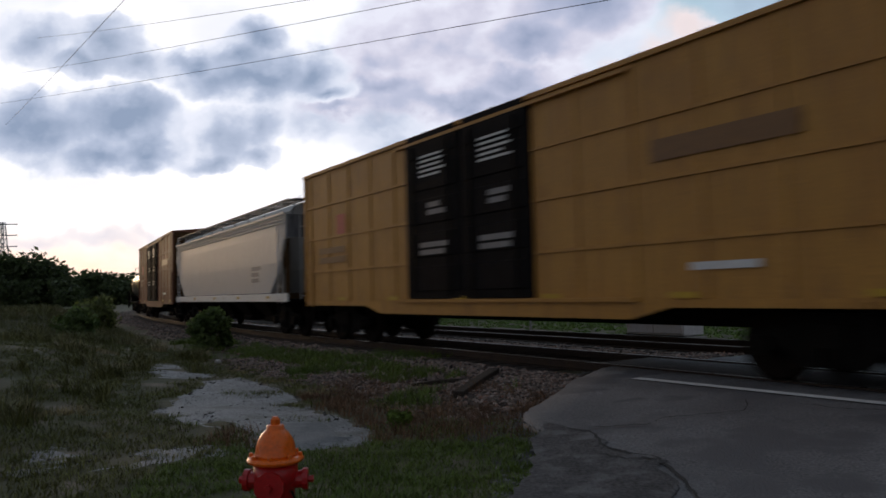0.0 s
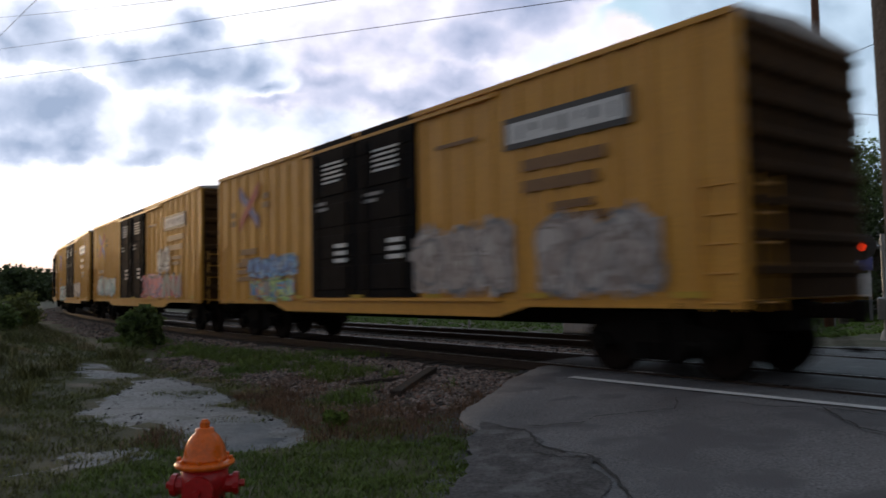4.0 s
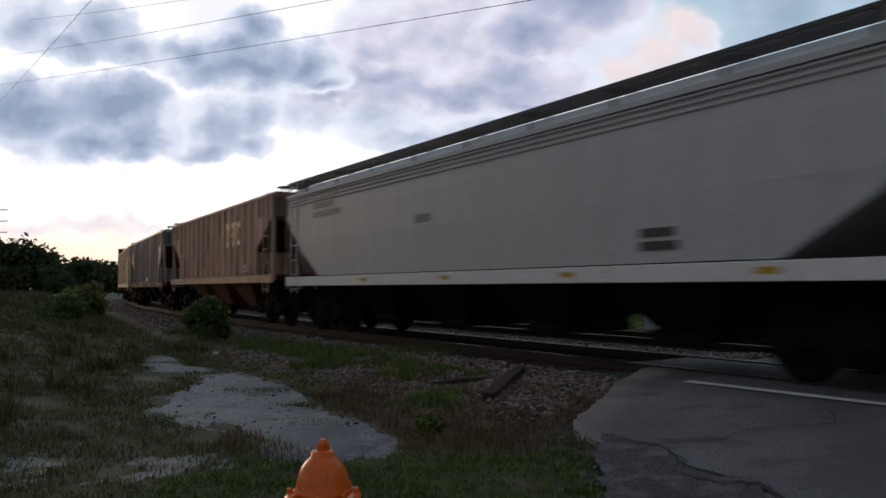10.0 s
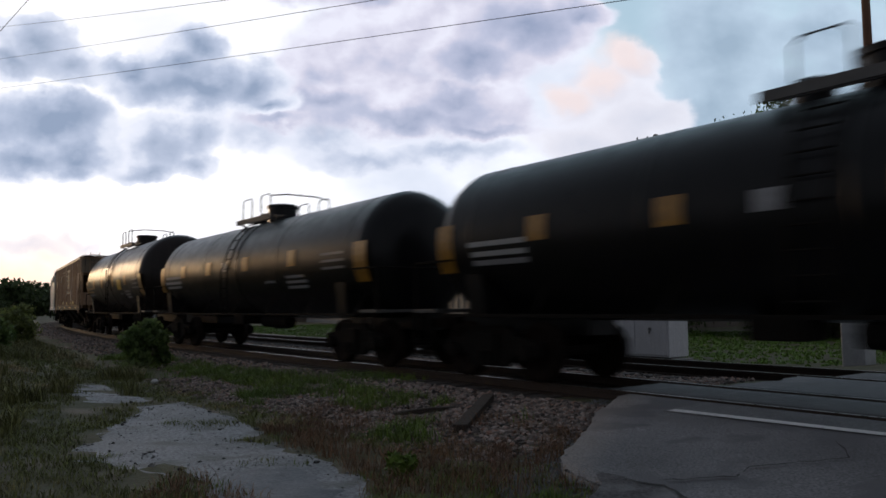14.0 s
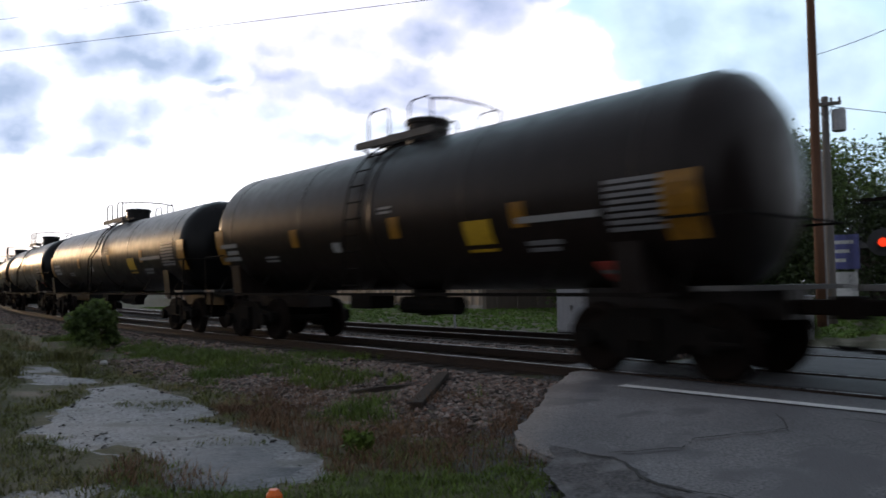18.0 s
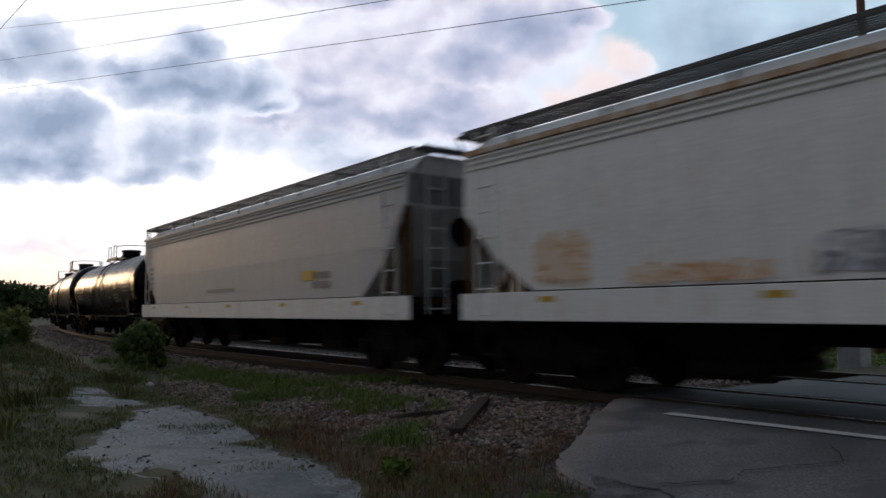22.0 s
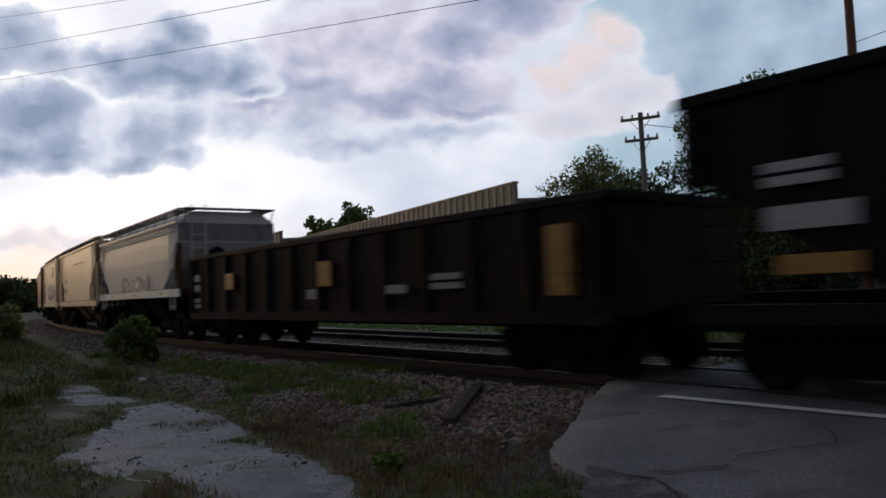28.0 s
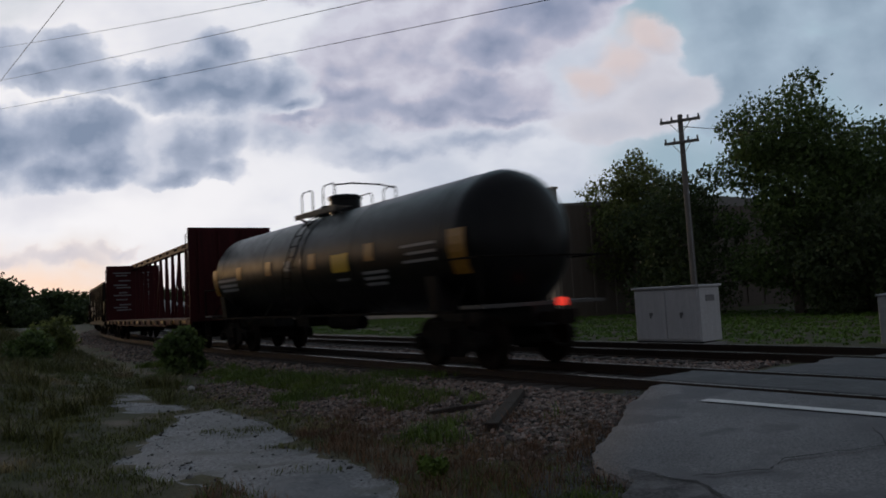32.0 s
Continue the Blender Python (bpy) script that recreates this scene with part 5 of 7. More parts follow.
def tank_car(front, rear, paint, label, seed, marks=(), top=3.6, bottom=1.12):
    car, L = start_car("tank_car", label, "tank car", front, rear, 2.1)
    lt = L - 1.5
    a, b = -lt / 2, lt / 2
    r = (top - bottom) / 2
    zc = bottom + r
    prof = [(0.02, a), (r * 0.45, a + 0.05), (r * 0.75, a + 0.17), (r * 0.93, a + 0.36), (r, a + 0.62), (r, a + 0.66), (r, -0.05), (r, -0.02), (r + 0.012, -0.02), (r + 0.012, 0.02), (r, 0.02), (r, 0.05), (r, b - 0.66), (r, b - 0.62), (r * 0.93, b - 0.36), (r * 0.75, b - 0.17), (r * 0.45, b - 0.05), (0.02, b)]
    part("tank", lathe(B(), prof, 48, "x", (0, 0, zc)), paint, car, smooth=True)
    for x in (a + 1.2, -lt * 0.18, lt * 0.18, b - 1.2):
        part("weld_band", lathe(B(), [(r + 0.002, x - 0.03), (r + 0.006, x - 0.02), (r + 0.006, x + 0.02), (r + 0.002, x + 0.03)], 48, "x", (0, 0, zc)), paint, car, smooth=True)
    for sx in (1, -1):
        e = sx * L / 2
        part("stub_sill", box(B(), min(e - sx * 0.6, e - sx * 3.6), max(e - sx * 0.6, e - sx * 3.6), -0.3, 0.3, 0.72, 1.12), paint, car)
        prism(bm := B(), [(-1.3, 1.0), (1.3, 1.0), (1.38, 1.7), (0.9, 1.3), (0, 1.12), (-0.9, 1.3), (-1.38, 1.7)], sx * (L / 2 - 2.1) - 0.2, sx * (L / 2 - 2.1) + 0.2, "x")
        part("saddle", bm, paint, car)
        bm = box(B(), min(e - sx * 0.55, e - sx * 1.15), max(e - sx * 0.55, e - sx * 1.15), -1.45, 1.45, 1.08, 1.14)
        part("end_platform", bm, WALKWAY, car)
        bm = B()
        for y in (1.42, -1.42):
            strip(bm, [(e - sx * 0.58, y, 1.1), (e - sx * 0.58, y, 1.95), (e - sx * 1.6, y, 1.95)], 0.035, 0.035)
        rod(bm, (e - sx * 0.58, -1.42, 1.95), (e - sx * 0.58, 1.42, 1.95), 0.018)
        part("end_rail", bm, IRON, car)
        part("step", strip(B(), [(e - sx * 0.62, 1.45, 1.1), (e - sx * 0.62, 1.45, 0.5), (e - sx * 1.0, 1.45, 0.5), (e - sx * 1.0, 1.45, 1.1)], 0.035, 0.035), IRON, car)
    # long running rail along the side
    bm = B()
    strip(bm, [(a + 0.6, 1.46, 1.04), (b - 0.6, 1.46, 1.04)], 0.04, 0.05)
    for x in np.linspace(a + 0.6, b - 0.6, 7):
        strip(bm, [(x, 1.46, 1.04), (x, 1.2, 1.45)], 0.03, 0.03)
    part("hand_rail", bm, IRON, car)
    part("brake_rigging", box(rod(B(), (-1.2, 0.3, 0.82), (0.4, 0.3, 0.82), 0.16, 10), 0.8, 1.5, 0.2, 0.8, 0.75, 1.05), IRON, car)
    part("bottom_outlet", lathe(B(), [(0.22, 0.62), (0.22, 0.8), (0.34, 0.95), (0.34, 1.12)], 14), IRON, car)
    # top: platform, manway, housing, rails, ladder
    part("manway", lathe(B(), [(0.40, top - 0.1), (0.40, top + 0.34), (0.44, top + 0.34), (0.44, top + 0.42), (0.36, top + 0.45), (0.05, top + 0.47)], 20), paint, car, smooth=False)
    part("valve_housing", lathe(B(), [(0.28, top - 0.1), (0.28, top + 0.22), (0.2, top + 0.3)], 14, at=(0.95, 0, 0)), paint, car)
    for sy in (1, -1):
        pf = part("top_platform", box(B(), -1.15, 1.2, sy * 0.86 - 0.02, sy * 0.86 + 0.02, top - 0.08, top + 0.05), WALKWAY, car, "dark grating platform by the manway")
        bar = mesh_of("grating_bar", box(B(), -1.15, 1.2, -0.025, 0.025, top, top + 0.03), WALKWAY)
        for k in range(4):
            shared("grating_bar", bar, pf, pose(0, sy * (0.48 + 0.1 * k), 0))
        for x in (-1.0, 1.05):
            part("bracket", strip(B(), [(x, sy * 0.5, top - 0.2), (x, sy * 0.85, top - 0.02)], 0.05, 0.05), WALKWAY, pf)
        for x0, x1 in ((-1.12, -0.5), (0.1, 0.75)):
            bm = tube(B(), [(x0, sy * 0.86, top), (x0, sy * 0.86, top + 0.50), (x0 + 0.1, sy * 0.86, top + 0.58), (x1 - 0.1, sy * 0.86, top + 0.58), (x1, sy * 0.86, top + 0.50), (x1, sy * 0.86, top)], 0.02)
            part("guard_rail", bm, IRON, car)
    part("guard_rail", tube(B(), [(-1.12, 0.86, top + 0.52), (-1.14, 0.4, top + 0.58), (-1.14, -0.4, top + 0.58), (-1.12, -0.86, top + 0.52)], 0.02), IRON, car)
    arc = [(1.53, 1.05), (1.53, zc - 0.1)] + [((r + 0.08) * math.cos(t), zc + (r + 0.08) * math.sin(t)) for t in [radians(12 + 12 * k) for k in range(6)]]
    lad = part("ladder", tube(B(), [(0.15, y, z) for y, z in arc], 0.018), IRON, car)
    part("ladder_rail", tube(B(), [(0.62, y, z) for y, z in arc], 0.018), IRON, lad)
    rung = mesh_of("rung", rod(B(), (0.15, 0, 0), (0.62, 0, 0), 0.014, 5), IRON)
    for k in range(9):
        z = 1.2 + k * (top - 1.5) / 8
        y = 1.53 if z < zc - 0.1 else min(1.53, math.sqrt(max(0.05, (r + 0.08) ** 2 - (z - zc) ** 2)))
        shared("rung", rung, lad, pose(0, y, z))
    # plates and tapes bent onto the shell
    for name, x0, x1, z0, z1, mt in marks:
        t0, t1 = (math.degrees(math.asin(max(-0.98, min(0.98, (z - zc) / r)))) for z in (z0, z1))
        bm = B()
        n = 6
        rows_ = []
        for k in range(n + 1):
            t = radians(t0 + (t1 - t0) * k / n)
            rows_.append([bm.verts.new((x, (r + q) * math.cos(t), zc + (r + q) * math.sin(t))) for x in (x0, x1) for q in (0.004, 0.012)])
        for p, q in zip(rows_, rows_[1:]):
            for i, j in ((1, 3), (0, 1), (3, 2), (2, 0)):
                bm.faces.new((p[i], p[j], q[j], q[i]))
        bm.faces.new([rows_[0][i] for i in (0, 1, 3, 2)])
        bm.faces.new([rows_[-1][i] for i in (0, 2, 3, 1)])
        part(name, bm, mt, car)
    return car


def tank_marks(L, seed, style=0):
    """Tape, placards and stencil bars: x from the middle, forward, and heights over the rail."""
    k = L / 16.6
    h = (L - 1.5) / 2
    rnd = random.Random(seed)
    out = [("reflective_tape", h - 0.75, h - 0.35, 1.75, 2.55, MARK_ORANGE), ("reflective_tape", -h + 0.35, -h + 0.85, 1.7, 2.5, MARK_ORANGE)]
    if style == 1:
        for x in (3.0, -0.75, -3.95):
            out.append(("reflective_tape", x * k - 0.14, x * k + 0.14, 2.0, 2.36, MARK_ORANGE))
        for z in (2.12, 1.96, 1.82):
            out.append(("stencil", 5.9 * k, (6.9 - rnd.random() * 0.4) * k, z, z + 0.09, MARK_PALE))
        out += [("stencil", -0.7 * k, -0.3 * k, z, z + 0.04, MARK_GREY) for z in (2.44, 2.52)]
        out += [("stencil", 4.0 * k, 4.6 * k, z, z + 0.04, MARK_GREY) for z in (1.74, 1.82)]
        out += [("placard", 1.2 * k, 1.5 * k, 1.84, 2.02, MARK_PALE), ("placard", -3.3 * k, -2.65 * k, 1.80, 2.16, MARK_YELLOW), ("stencil", -3.3 * k, -2.65 * k, 1.69, 1.73, MARK_YELLOW),
                ("stencil", -5.5 * k, -3.9 * k, 2.05, 2.14, MARK_PALE), ("stencil", -4.7 * k, -4.0 * k, 1.74, 1.80, MARK_GREY), ("stencil", -4.6 * k, -4.0 * k, 1.65, 1.70, MARK_GREY),
                ("placard", -5.55 * k, -5.1 * k, 1.22, 1.48, MARK_RED), ("stencil", -5.55 * k, -5.12 * k, 1.32, 1.37, MARK_PALE)]
        out += [("stencil", -6.55 * k, -5.65 * k, 1.84 + 0.085 * i, 1.89 + 0.085 * i, MARK_GREY) for i in range(8)]
    else:
        bars = MARK_ORANGE if style in (2, 4) else MARK_PALE
        for x in (4.65, 2.25, -0.65, -3.6):
            out.append(("reflective_tape", x * k - 0.2, x * k + 0.2, 2.15, 2.52, MARK_ORANGE))
        for z in (2.14, 1.98, 1.84):
            out.append(("stencil", 4.9 * k, (6.6 - rnd.random() * 0.5) * k, z, z + 0.08, bars if z > 1.9 else MARK_GREY))
        if style in (0, 4):
            out += [("placard", -2.6 * k, -1.75 * k, 2.0, 2.40, MARK_YELLOW)]
        out += [("stencil", -2.5 * k, -1.9 * k, 1.80, 1.85, MARK_GREY), ("placard", 0.7 * k, 1.1 * k, 2.2, 2.45, MARK_GREY)]
        out += [("stencil", (-4.3 + rnd.random() * 0.3) * k, -3.2 * k, 1.64 + 0.12 * i, 1.70 + 0.12 * i, MARK_GREY) for i in range(3)]
        out += [("stencil", -6.2 * k, (-4.9 - rnd.random() * 0.3) * k, 2.0 + 0.15 * i, 2.05 + 0.15 * i, MARK_GREY) for i in range(3)]
        out += [("placard", -5.9 * k, -5.5 * k, 1.3, 1.56, MARK_RED)]
    return out


def gondola(front, rear, label):
    car, L = start_car("gondola", label, "gondola car", front, rear, 2.0)
    lb, W, z0, z1 = L - 1.1, 1.5, 0.95, 2.36
    a, b = -lb / 2, lb / 2
    for y in (W - 0.06, -W):
        part("side", box(B(), a, b, y, y + 0.06, z0, z1), GONDOLA, car)
        part("top_rim", box(B(), a - 0.02, b + 0.02, y - 0.05, y + 0.11, z1, z1 + 0.12), GONDOLA, car, bevel=0.015)
        part("side_sill", box(B(), a, b, y - 0.02, y + 0.09, z0 - 0.2, z0), GONDOLA, car)
    for x in (a, b - 0.06):
        part("end_wall", box(B(), x, x + 0.06, -W, W, z0, z1), GONDOLA, car)
        part("top_rim", box(B(), x - 0.05, x + 0.11, -W + 0.1, W - 0.1, z1 + 0.002, z1 + 0.118), GONDOLA, car)
    part("floor", box(B(), a, b, -W, W, z0 - 0.08, z0), GONDOLA, car)
    part("load", prism(B(), [(a + 0.1, z0), (a + 1.5, z1 - 0.5), (0, z1 - 0.35), (b - 1.5, z1 - 0.5), (b - 0.1, z0)], -W + 0.1, W - 0.1), RUST_DARK, car)
    me = mesh_of("side_post", prism(B(), [(-0.09, 0), (-0.06, 0.11), (0.06, 0.11), (0.09, 0)], z0, z1, "z"), GONDOLA)
    for i in range(13):
        shared("side_post", me, car, pose(a + 0.25 + (lb - 0.5) * i / 12, W, 0))
    part("centre_sill", box(B(), a - 0.2, b + 0.2, -0.3, 0.3, 0.62, z0 - 0.08), IRON, car)
    for sx in (1, -1):
        ladder(car, sx * (lb / 2 - 0.35), W + 0.14, 1.0, z1 - 0.1, 0.4, IRON)
    y = W + 0.003
    for x0, x1, p, q, mt, n in ((b - 1.1, b - 0.6, 1.5, 1.95, MARK_PALE, 2), (b - 1.1, b - 0.6, 1.05, 1.3, MARK_PALE, 2), (-0.6, -0.1, 1.45, 1.95, MARK_ORANGE, 1),
                                (4.2, 4.7, 1.5, 1.9, MARK_ORANGE, 1), (a + 0.5, a + 1.0, 1.15, 2.1, MARK_ORANGE, 1), (a + 2.6, a + 3.6, 1.3, 1.55, MARK_GREY, 2), (a + 4.3, a + 4.9, 1.25, 1.4, MARK_GREY, 1), (0.0, 0.4, 1.2, 1.4, MARK_GREY, 1)):
        mark(car, "stencil", x0, x1, p, q, W + 0.118, mt, n, 0.5)
    return car


def coal_hopper(front, rear, label):
    car, L = start_car("open_hopper", label, "hopper car", front, rear, 2.0)
    lb, W, z0, z1 = L - 1.1, 1.5, 1.2, 3.22
    a, b = -lb / 2, lb / 2
    bm = prism(B(), [(a, z1), (b, z1), (b, z0 + 1.3), (b - 2.2, z0 - 0.2), (a + 2.2, z0 - 0.2), (a, z0 + 1.3)], -W, W)
    part("body", bm, COAL_BLACK, car, bevel=0.015)
    me = mesh_of("side_post", prism(B(), [(-0.08, 0), (-0.05, 0.1), (0.05, 0.1), (0.08, 0)], z0 - 0.1, z1, "z"), COAL_BLACK)
    short = mesh_of("short_side_post", prism(B(), [(-0.08, 0), (-0.05, 0.1), (0.05, 0.1), (0.08, 0)], z0 + 1.0, z1, "z"), COAL_BLACK)
    for i in range(12):
        x = a + 0.15 + (lb - 0.3) * i / 11
        shared("side_post", me if abs(x) < lb / 2 - 1.9 else short, car, pose(x, W, 0))
    for y in (W - 0.04, -W - 0.08):
        part("top_chord", box(B(), a - 0.03, b + 0.03, y, y + 0.13, z1 + 0.002, z1 + 0.14), COAL_BLACK, car, bevel=0.015)
        part("side_sill", box(B(), a, b, y, y + 0.12, z0 - 0.42, z0 - 0.2), COAL_BLACK, car, bevel=0.01)
    part("load", prism(B(), [(a + 0.2, z1 + 0.004), (b - 0.2, z1 + 0.004), (b - 1, z1 + 0.09), (a + 1, z1 + 0.09)], -W + 0.15, W - 0.15), COAL_BLACK, car)
    for i in range(3):
        m = (i - 1) * 3.1
        prism(bm := B(), [(m - 1.5, z0 - 0.2), (m + 1.5, z0 - 0.2), (m + 0.35, 0.45), (m - 0.35, 0.45)], -1.1, 1.1)
        part("discharge_bay", bm, COAL_BLACK, car)
    part("centre_sill", box(B(), a - 0.1, b + 0.1, -0.26, 0.26, 0.72, 1.1), IRON, car)
    for sx in (1, -1):
        e = sx * lb / 2
        ladder(car, e - sx * 0.4, W + 0.12, 1.1, z1 - 0.2, 0.4, IRON)
        part("end_post", box(B(), min(e, e - sx * 0.1), max(e, e - sx * 0.1), W - 0.1, W, z0 - 0.3, z0 + 1.35), COAL_BLACK, car)
        part("end_platform", box(B(), min(e, e - sx * 2.2), max(e, e - sx * 2.2), -W, W, z0 - 0.5, z0 - 0.42), IRON, car)
    y = W + 0.105
    for x0, x1, p, q, mt, n in ((b - 1.9, b - 1.0, 2.2, 2.45, MARK_PALE, 2), (b - 1.9, b - 1.0, 1.75, 2.0, MARK_PALE, 1), (b - 3.6, b - 2.6, 1.45, 2.0, MARK_PALE, 2), (b - 1.9, b - 1.1, 1.3, 1.5, MARK_ORANGE, 1),
                                (1.2, 1.6, 1.5, 2.3, MARK_GREY, 3), (-1.8, -1.2, 1.1, 1.28, MARK_ORANGE, 1), (1.4, 2.2, 1.1, 1.28, MARK_ORANGE, 1), (a + 2.2, a + 3.0, 1.1, 1.28, MARK_ORANGE, 1)):
        mark(car, "stencil", x0, x1, p, q, y, mt, n, 0.4)
    return car


def centerbeam(front, rear, label):
    car, L = start_car("centerbeam_flatcar", label, "flatcar", front, rear, 2.4)
    lb, W, z0, z1 = L - 1.6, 1.45, 0.95, 4.2
    a, b = -lb / 2, lb / 2
    part("deck", box(B(), a, b, -W, W, z0, z0 + 0.12), MAROON, car, bevel=0.01)
    for y in (W - 0.04, -W - 0.04):
        part("side_sill", prism(B(), [(a, z0 + 0.1), (b, z0 + 0.1), (b, z0 - 0.09), (b - 3.4, z0 - 0.09), (b - 4.4, z0 - 0.16), (a + 4.4, z0 - 0.16), (a + 3.4, z0 - 0.09), (a, z0 - 0.09)], y, y + 0.08), MAROON, car)
    part("centre_sill", box(B(), a - 0.1, b + 0.1, -0.3, 0.3, 0.6, z0), IRON, car)
    for sx in (1, -1):
        e = sx * lb / 2
        bm = box(B(), min(e, e - sx * 0.16), max(e, e - sx * 0.16), -W, W, z0 + 0.1, z1)
        bh = part("bulkhead", bm, MAROON, car, "solid maroon end bulkhead", bevel=0.015)
        for y in (-1.1, -0.4, 0.4, 1.1):
            part("bulkhead_rib", box(B(), min(e, e + sx * 0.1), max(e, e + sx * 0.1), y - 0.05, y + 0.05, z0 + 0.1, z1 - 0.1), MAROON, bh)
        # stencilled rows on the inner face
        for y0, y1 in ((0.15, 1.1), (-1.05, -0.45)):
            for k, z in enumerate((3.75, 3.6, 3.3, 3.05, 2.9, 2.6, 2.45, 2.2, 1.9, 1.75, 1.6)):
                x = e - sx * 0.162
                part("stencil", box(B(), min(x, x - sx * 0.006), max(x, x - sx * 0.006), y0 + 0.2 * (k % 2), y1 - 0.15 * (k % 3), z, z + 0.07), MARK_GREY, bh)
        ladder(car, e - sx * 0.1, W + 0.03, 1.1, z1 - 0.3, 0.4, MAROON)
    # the central beam: deep top chord with slots, posts and struts
    bm = B()
    box(bm, a + 0.1, b - 0.1, -0.16, 0.16, z1 - 0.06, z1)
    box(bm, a + 0.1, b - 0.1, -0.14, -0.10, z1 - 0.25, z1 - 0.06)
    box(bm, a + 0.1, b - 0.1, 0.10, 0.14, z1 - 0.25, z1 - 0.17)
    for i in range(12):
        x = a + 0.3 + (lb - 0.6) * i / 12
        box(bm, x, x + (lb - 0.6) / 12 - 0.7, 0.10, 0.14, z1 - 0.17, z1 - 0.06)
    part("top_chord", bm, MAROON, car)
    n = 14
    post = mesh_of("post", prism(prism(B(), [(-0.14, z0 + 0.1), (0.14, z0 + 0.1), (0.10, z0 + 1.2), (0.06, z1 - 0.2), (-0.06, z1 - 0.2), (-0.10, z0 + 1.2)], -0.016, 0.016, "x"), [(-0.20, z1 - 0.2), (0.20, z1 - 0.2), (0.05, z1 - 0.55), (-0.05, z1 - 0.55)], -0.02, 0.02, "y"), MAROON)
    span = lb / (n + 1)
    for i in range(1, n + 1):
        x = a + i * span
        shared("post", post, car, pose(x, 0, 0))
        if i in (3, 6, 9, 12):
            part("strut", strip(B(), [(x + 0.1, 0, z1 - 0.45), (x + span - 0.1, 0, z0 + 0.2)], 0.06, 0.07), MAROON, car)
        part("tie_down", box(B(), x - 0.12, x + 0.12, W + 0.04, W + 0.09, z0 - 0.1, z0 + 0.06), RUST_DARK, car)
    for x in np.arange(a + 0.6, b - 0.6, 1.9):
        mark(car, "reflective_tape", x, x + 0.6, z0 - 0.05, z0 + 0.06, W + 0.042, MARK_ORANGE)
    return car


def build_train():
    for k, (f, r) in enumerate(((96.0, 80.0), (80.0, 64.0), (64.0, 48.2))):
        tank_car(f, r, TANK_BLACK, "black tank car far ahead in the train", k, tank_marks(f - r, k, 0))
    boxcar(48.2, 32.2, BROWN, "ribbed", (), "oxide brown boxcar with dull doors", 3)
    hopper(32.2, 15.8, GREY, 0, 4, "light grey smooth-sided covered hopper", curved=True, sill=WHITE, top=3.95, low=1.3, names=[("bars", -5.4, -4.3, 1.7, 2.3, MARK_GREY, 3)], seed=1)
    boxcar(15.8, -1.6, YELLOW_OLD, "ribbed", (), "faded ochre boxcar with black doors and long side ribs", 9)
    boxcar(-1.6, -20.3, YELLOW, "device", ((2.5, 7.0, 0.82, 1.95, G_TEAL), (-5.2, -2.0, 1.05, 2.0, G_DUST)), "yellow boxcar with black doors, crossed-bar device and teal graffiti", 21)
    boxcar(-20.3, -38.6, YELLOW, "device", ((3.3, 7.2, 1.1, 2.1, G_TEAL), (-6.6, -1.2, 1.0, 2.0, G_PINK), (-5.2, -3.6, 1.9, 2.9, G_SILVER)), "yellow boxcar with black doors and red and blue graffiti", 33)
    boxcar(-38.6, -56.1, YELLOW, "device", ((3.25, 5.8, 0.95, 1.65, G_GREEN), (3.1, 5.9, 1.55, 2.2, G_SKY), (-4.3, -1.6, 1.0, 2.5, G_DUST), (-7.0, -4.8, 1.0, 2.4, G_DUST)), "yellow boxcar with black doors, green and grey graffiti", 47)
    boxcar(-56.4, -75.4, YELLOW, "device", ((2.5, 7.3, 0.82, 2.15, G_SILVER), (-7.4, -2.0, 1.0, 2.2, G_GREEN)), "yellow boxcar with black doors and broad silver graffiti", 58)
    hopper(-75.4, -91.7, CREAM, 14, 3, "cream ribbed covered hopper with dark device on its side", zc=3.2, knee=2.3, edge_walk=False, names=[("letters", -0.9, 2.72, 3, 0.44, 0.78, MARK_BLACK), ("bars", -3.1, -2.3, 1.75, 1.9, MARK_BLACK, 1), ("bars", 4.6, 6.2, 3.0, 3.3, MARK_BROWN, 2)], seed=2)
    hopper(-91.7, -107.4, BROWN_GREY, 16, 3, "grimy brown-grey ribbed covered hopper", zc=3.2, knee=2.3, edge_walk=False, body=(-92.5, -106.4), bay_mat=IRON, sill=GONDOLA, names=[("bars", -2.0, -1.2, 1.55, 1.75, MARK_BLUE, 1), ("bars", -4.9, -4.5, 1.5, 1.7, MARK_ORANGE, 1)], seed=3)
    hopper(-107.4, -122.95, TAN_RUST, 18, 3, "rust-stained tan ribbed covered hopper with dark device", zc=3.24, knee=2.33, edge_walk=False, body=(-108.6, -122.4), low=1.55, bay_mat=BROWN, names=[("letters", -2.6, 2.72, 3, 0.44, 0.78, MARK_BLACK), ("bars", -5.3, -4.6, 1.65, 1.95, MARK_GREY, 2)], seed=4)
    hopper(-122.95, -140.8, GREY, 0, 4, "large light grey smooth-sided covered hopper", body=(-123.5, -140.1), slope=2.0, zc=3.0, curved=True, sill=WHITE, names=[("bars", 5.0, 6.6, 3.2, 3.9, MARK_GREY, 3), ("bars", 1.0, 1.6, 2.6, 2.8, MARK_GREY, 1), ("bars", -4.9, -4.2, 1.65, 2.0, MARK_BLACK, 2)], end_mat=GREY, seed=5)
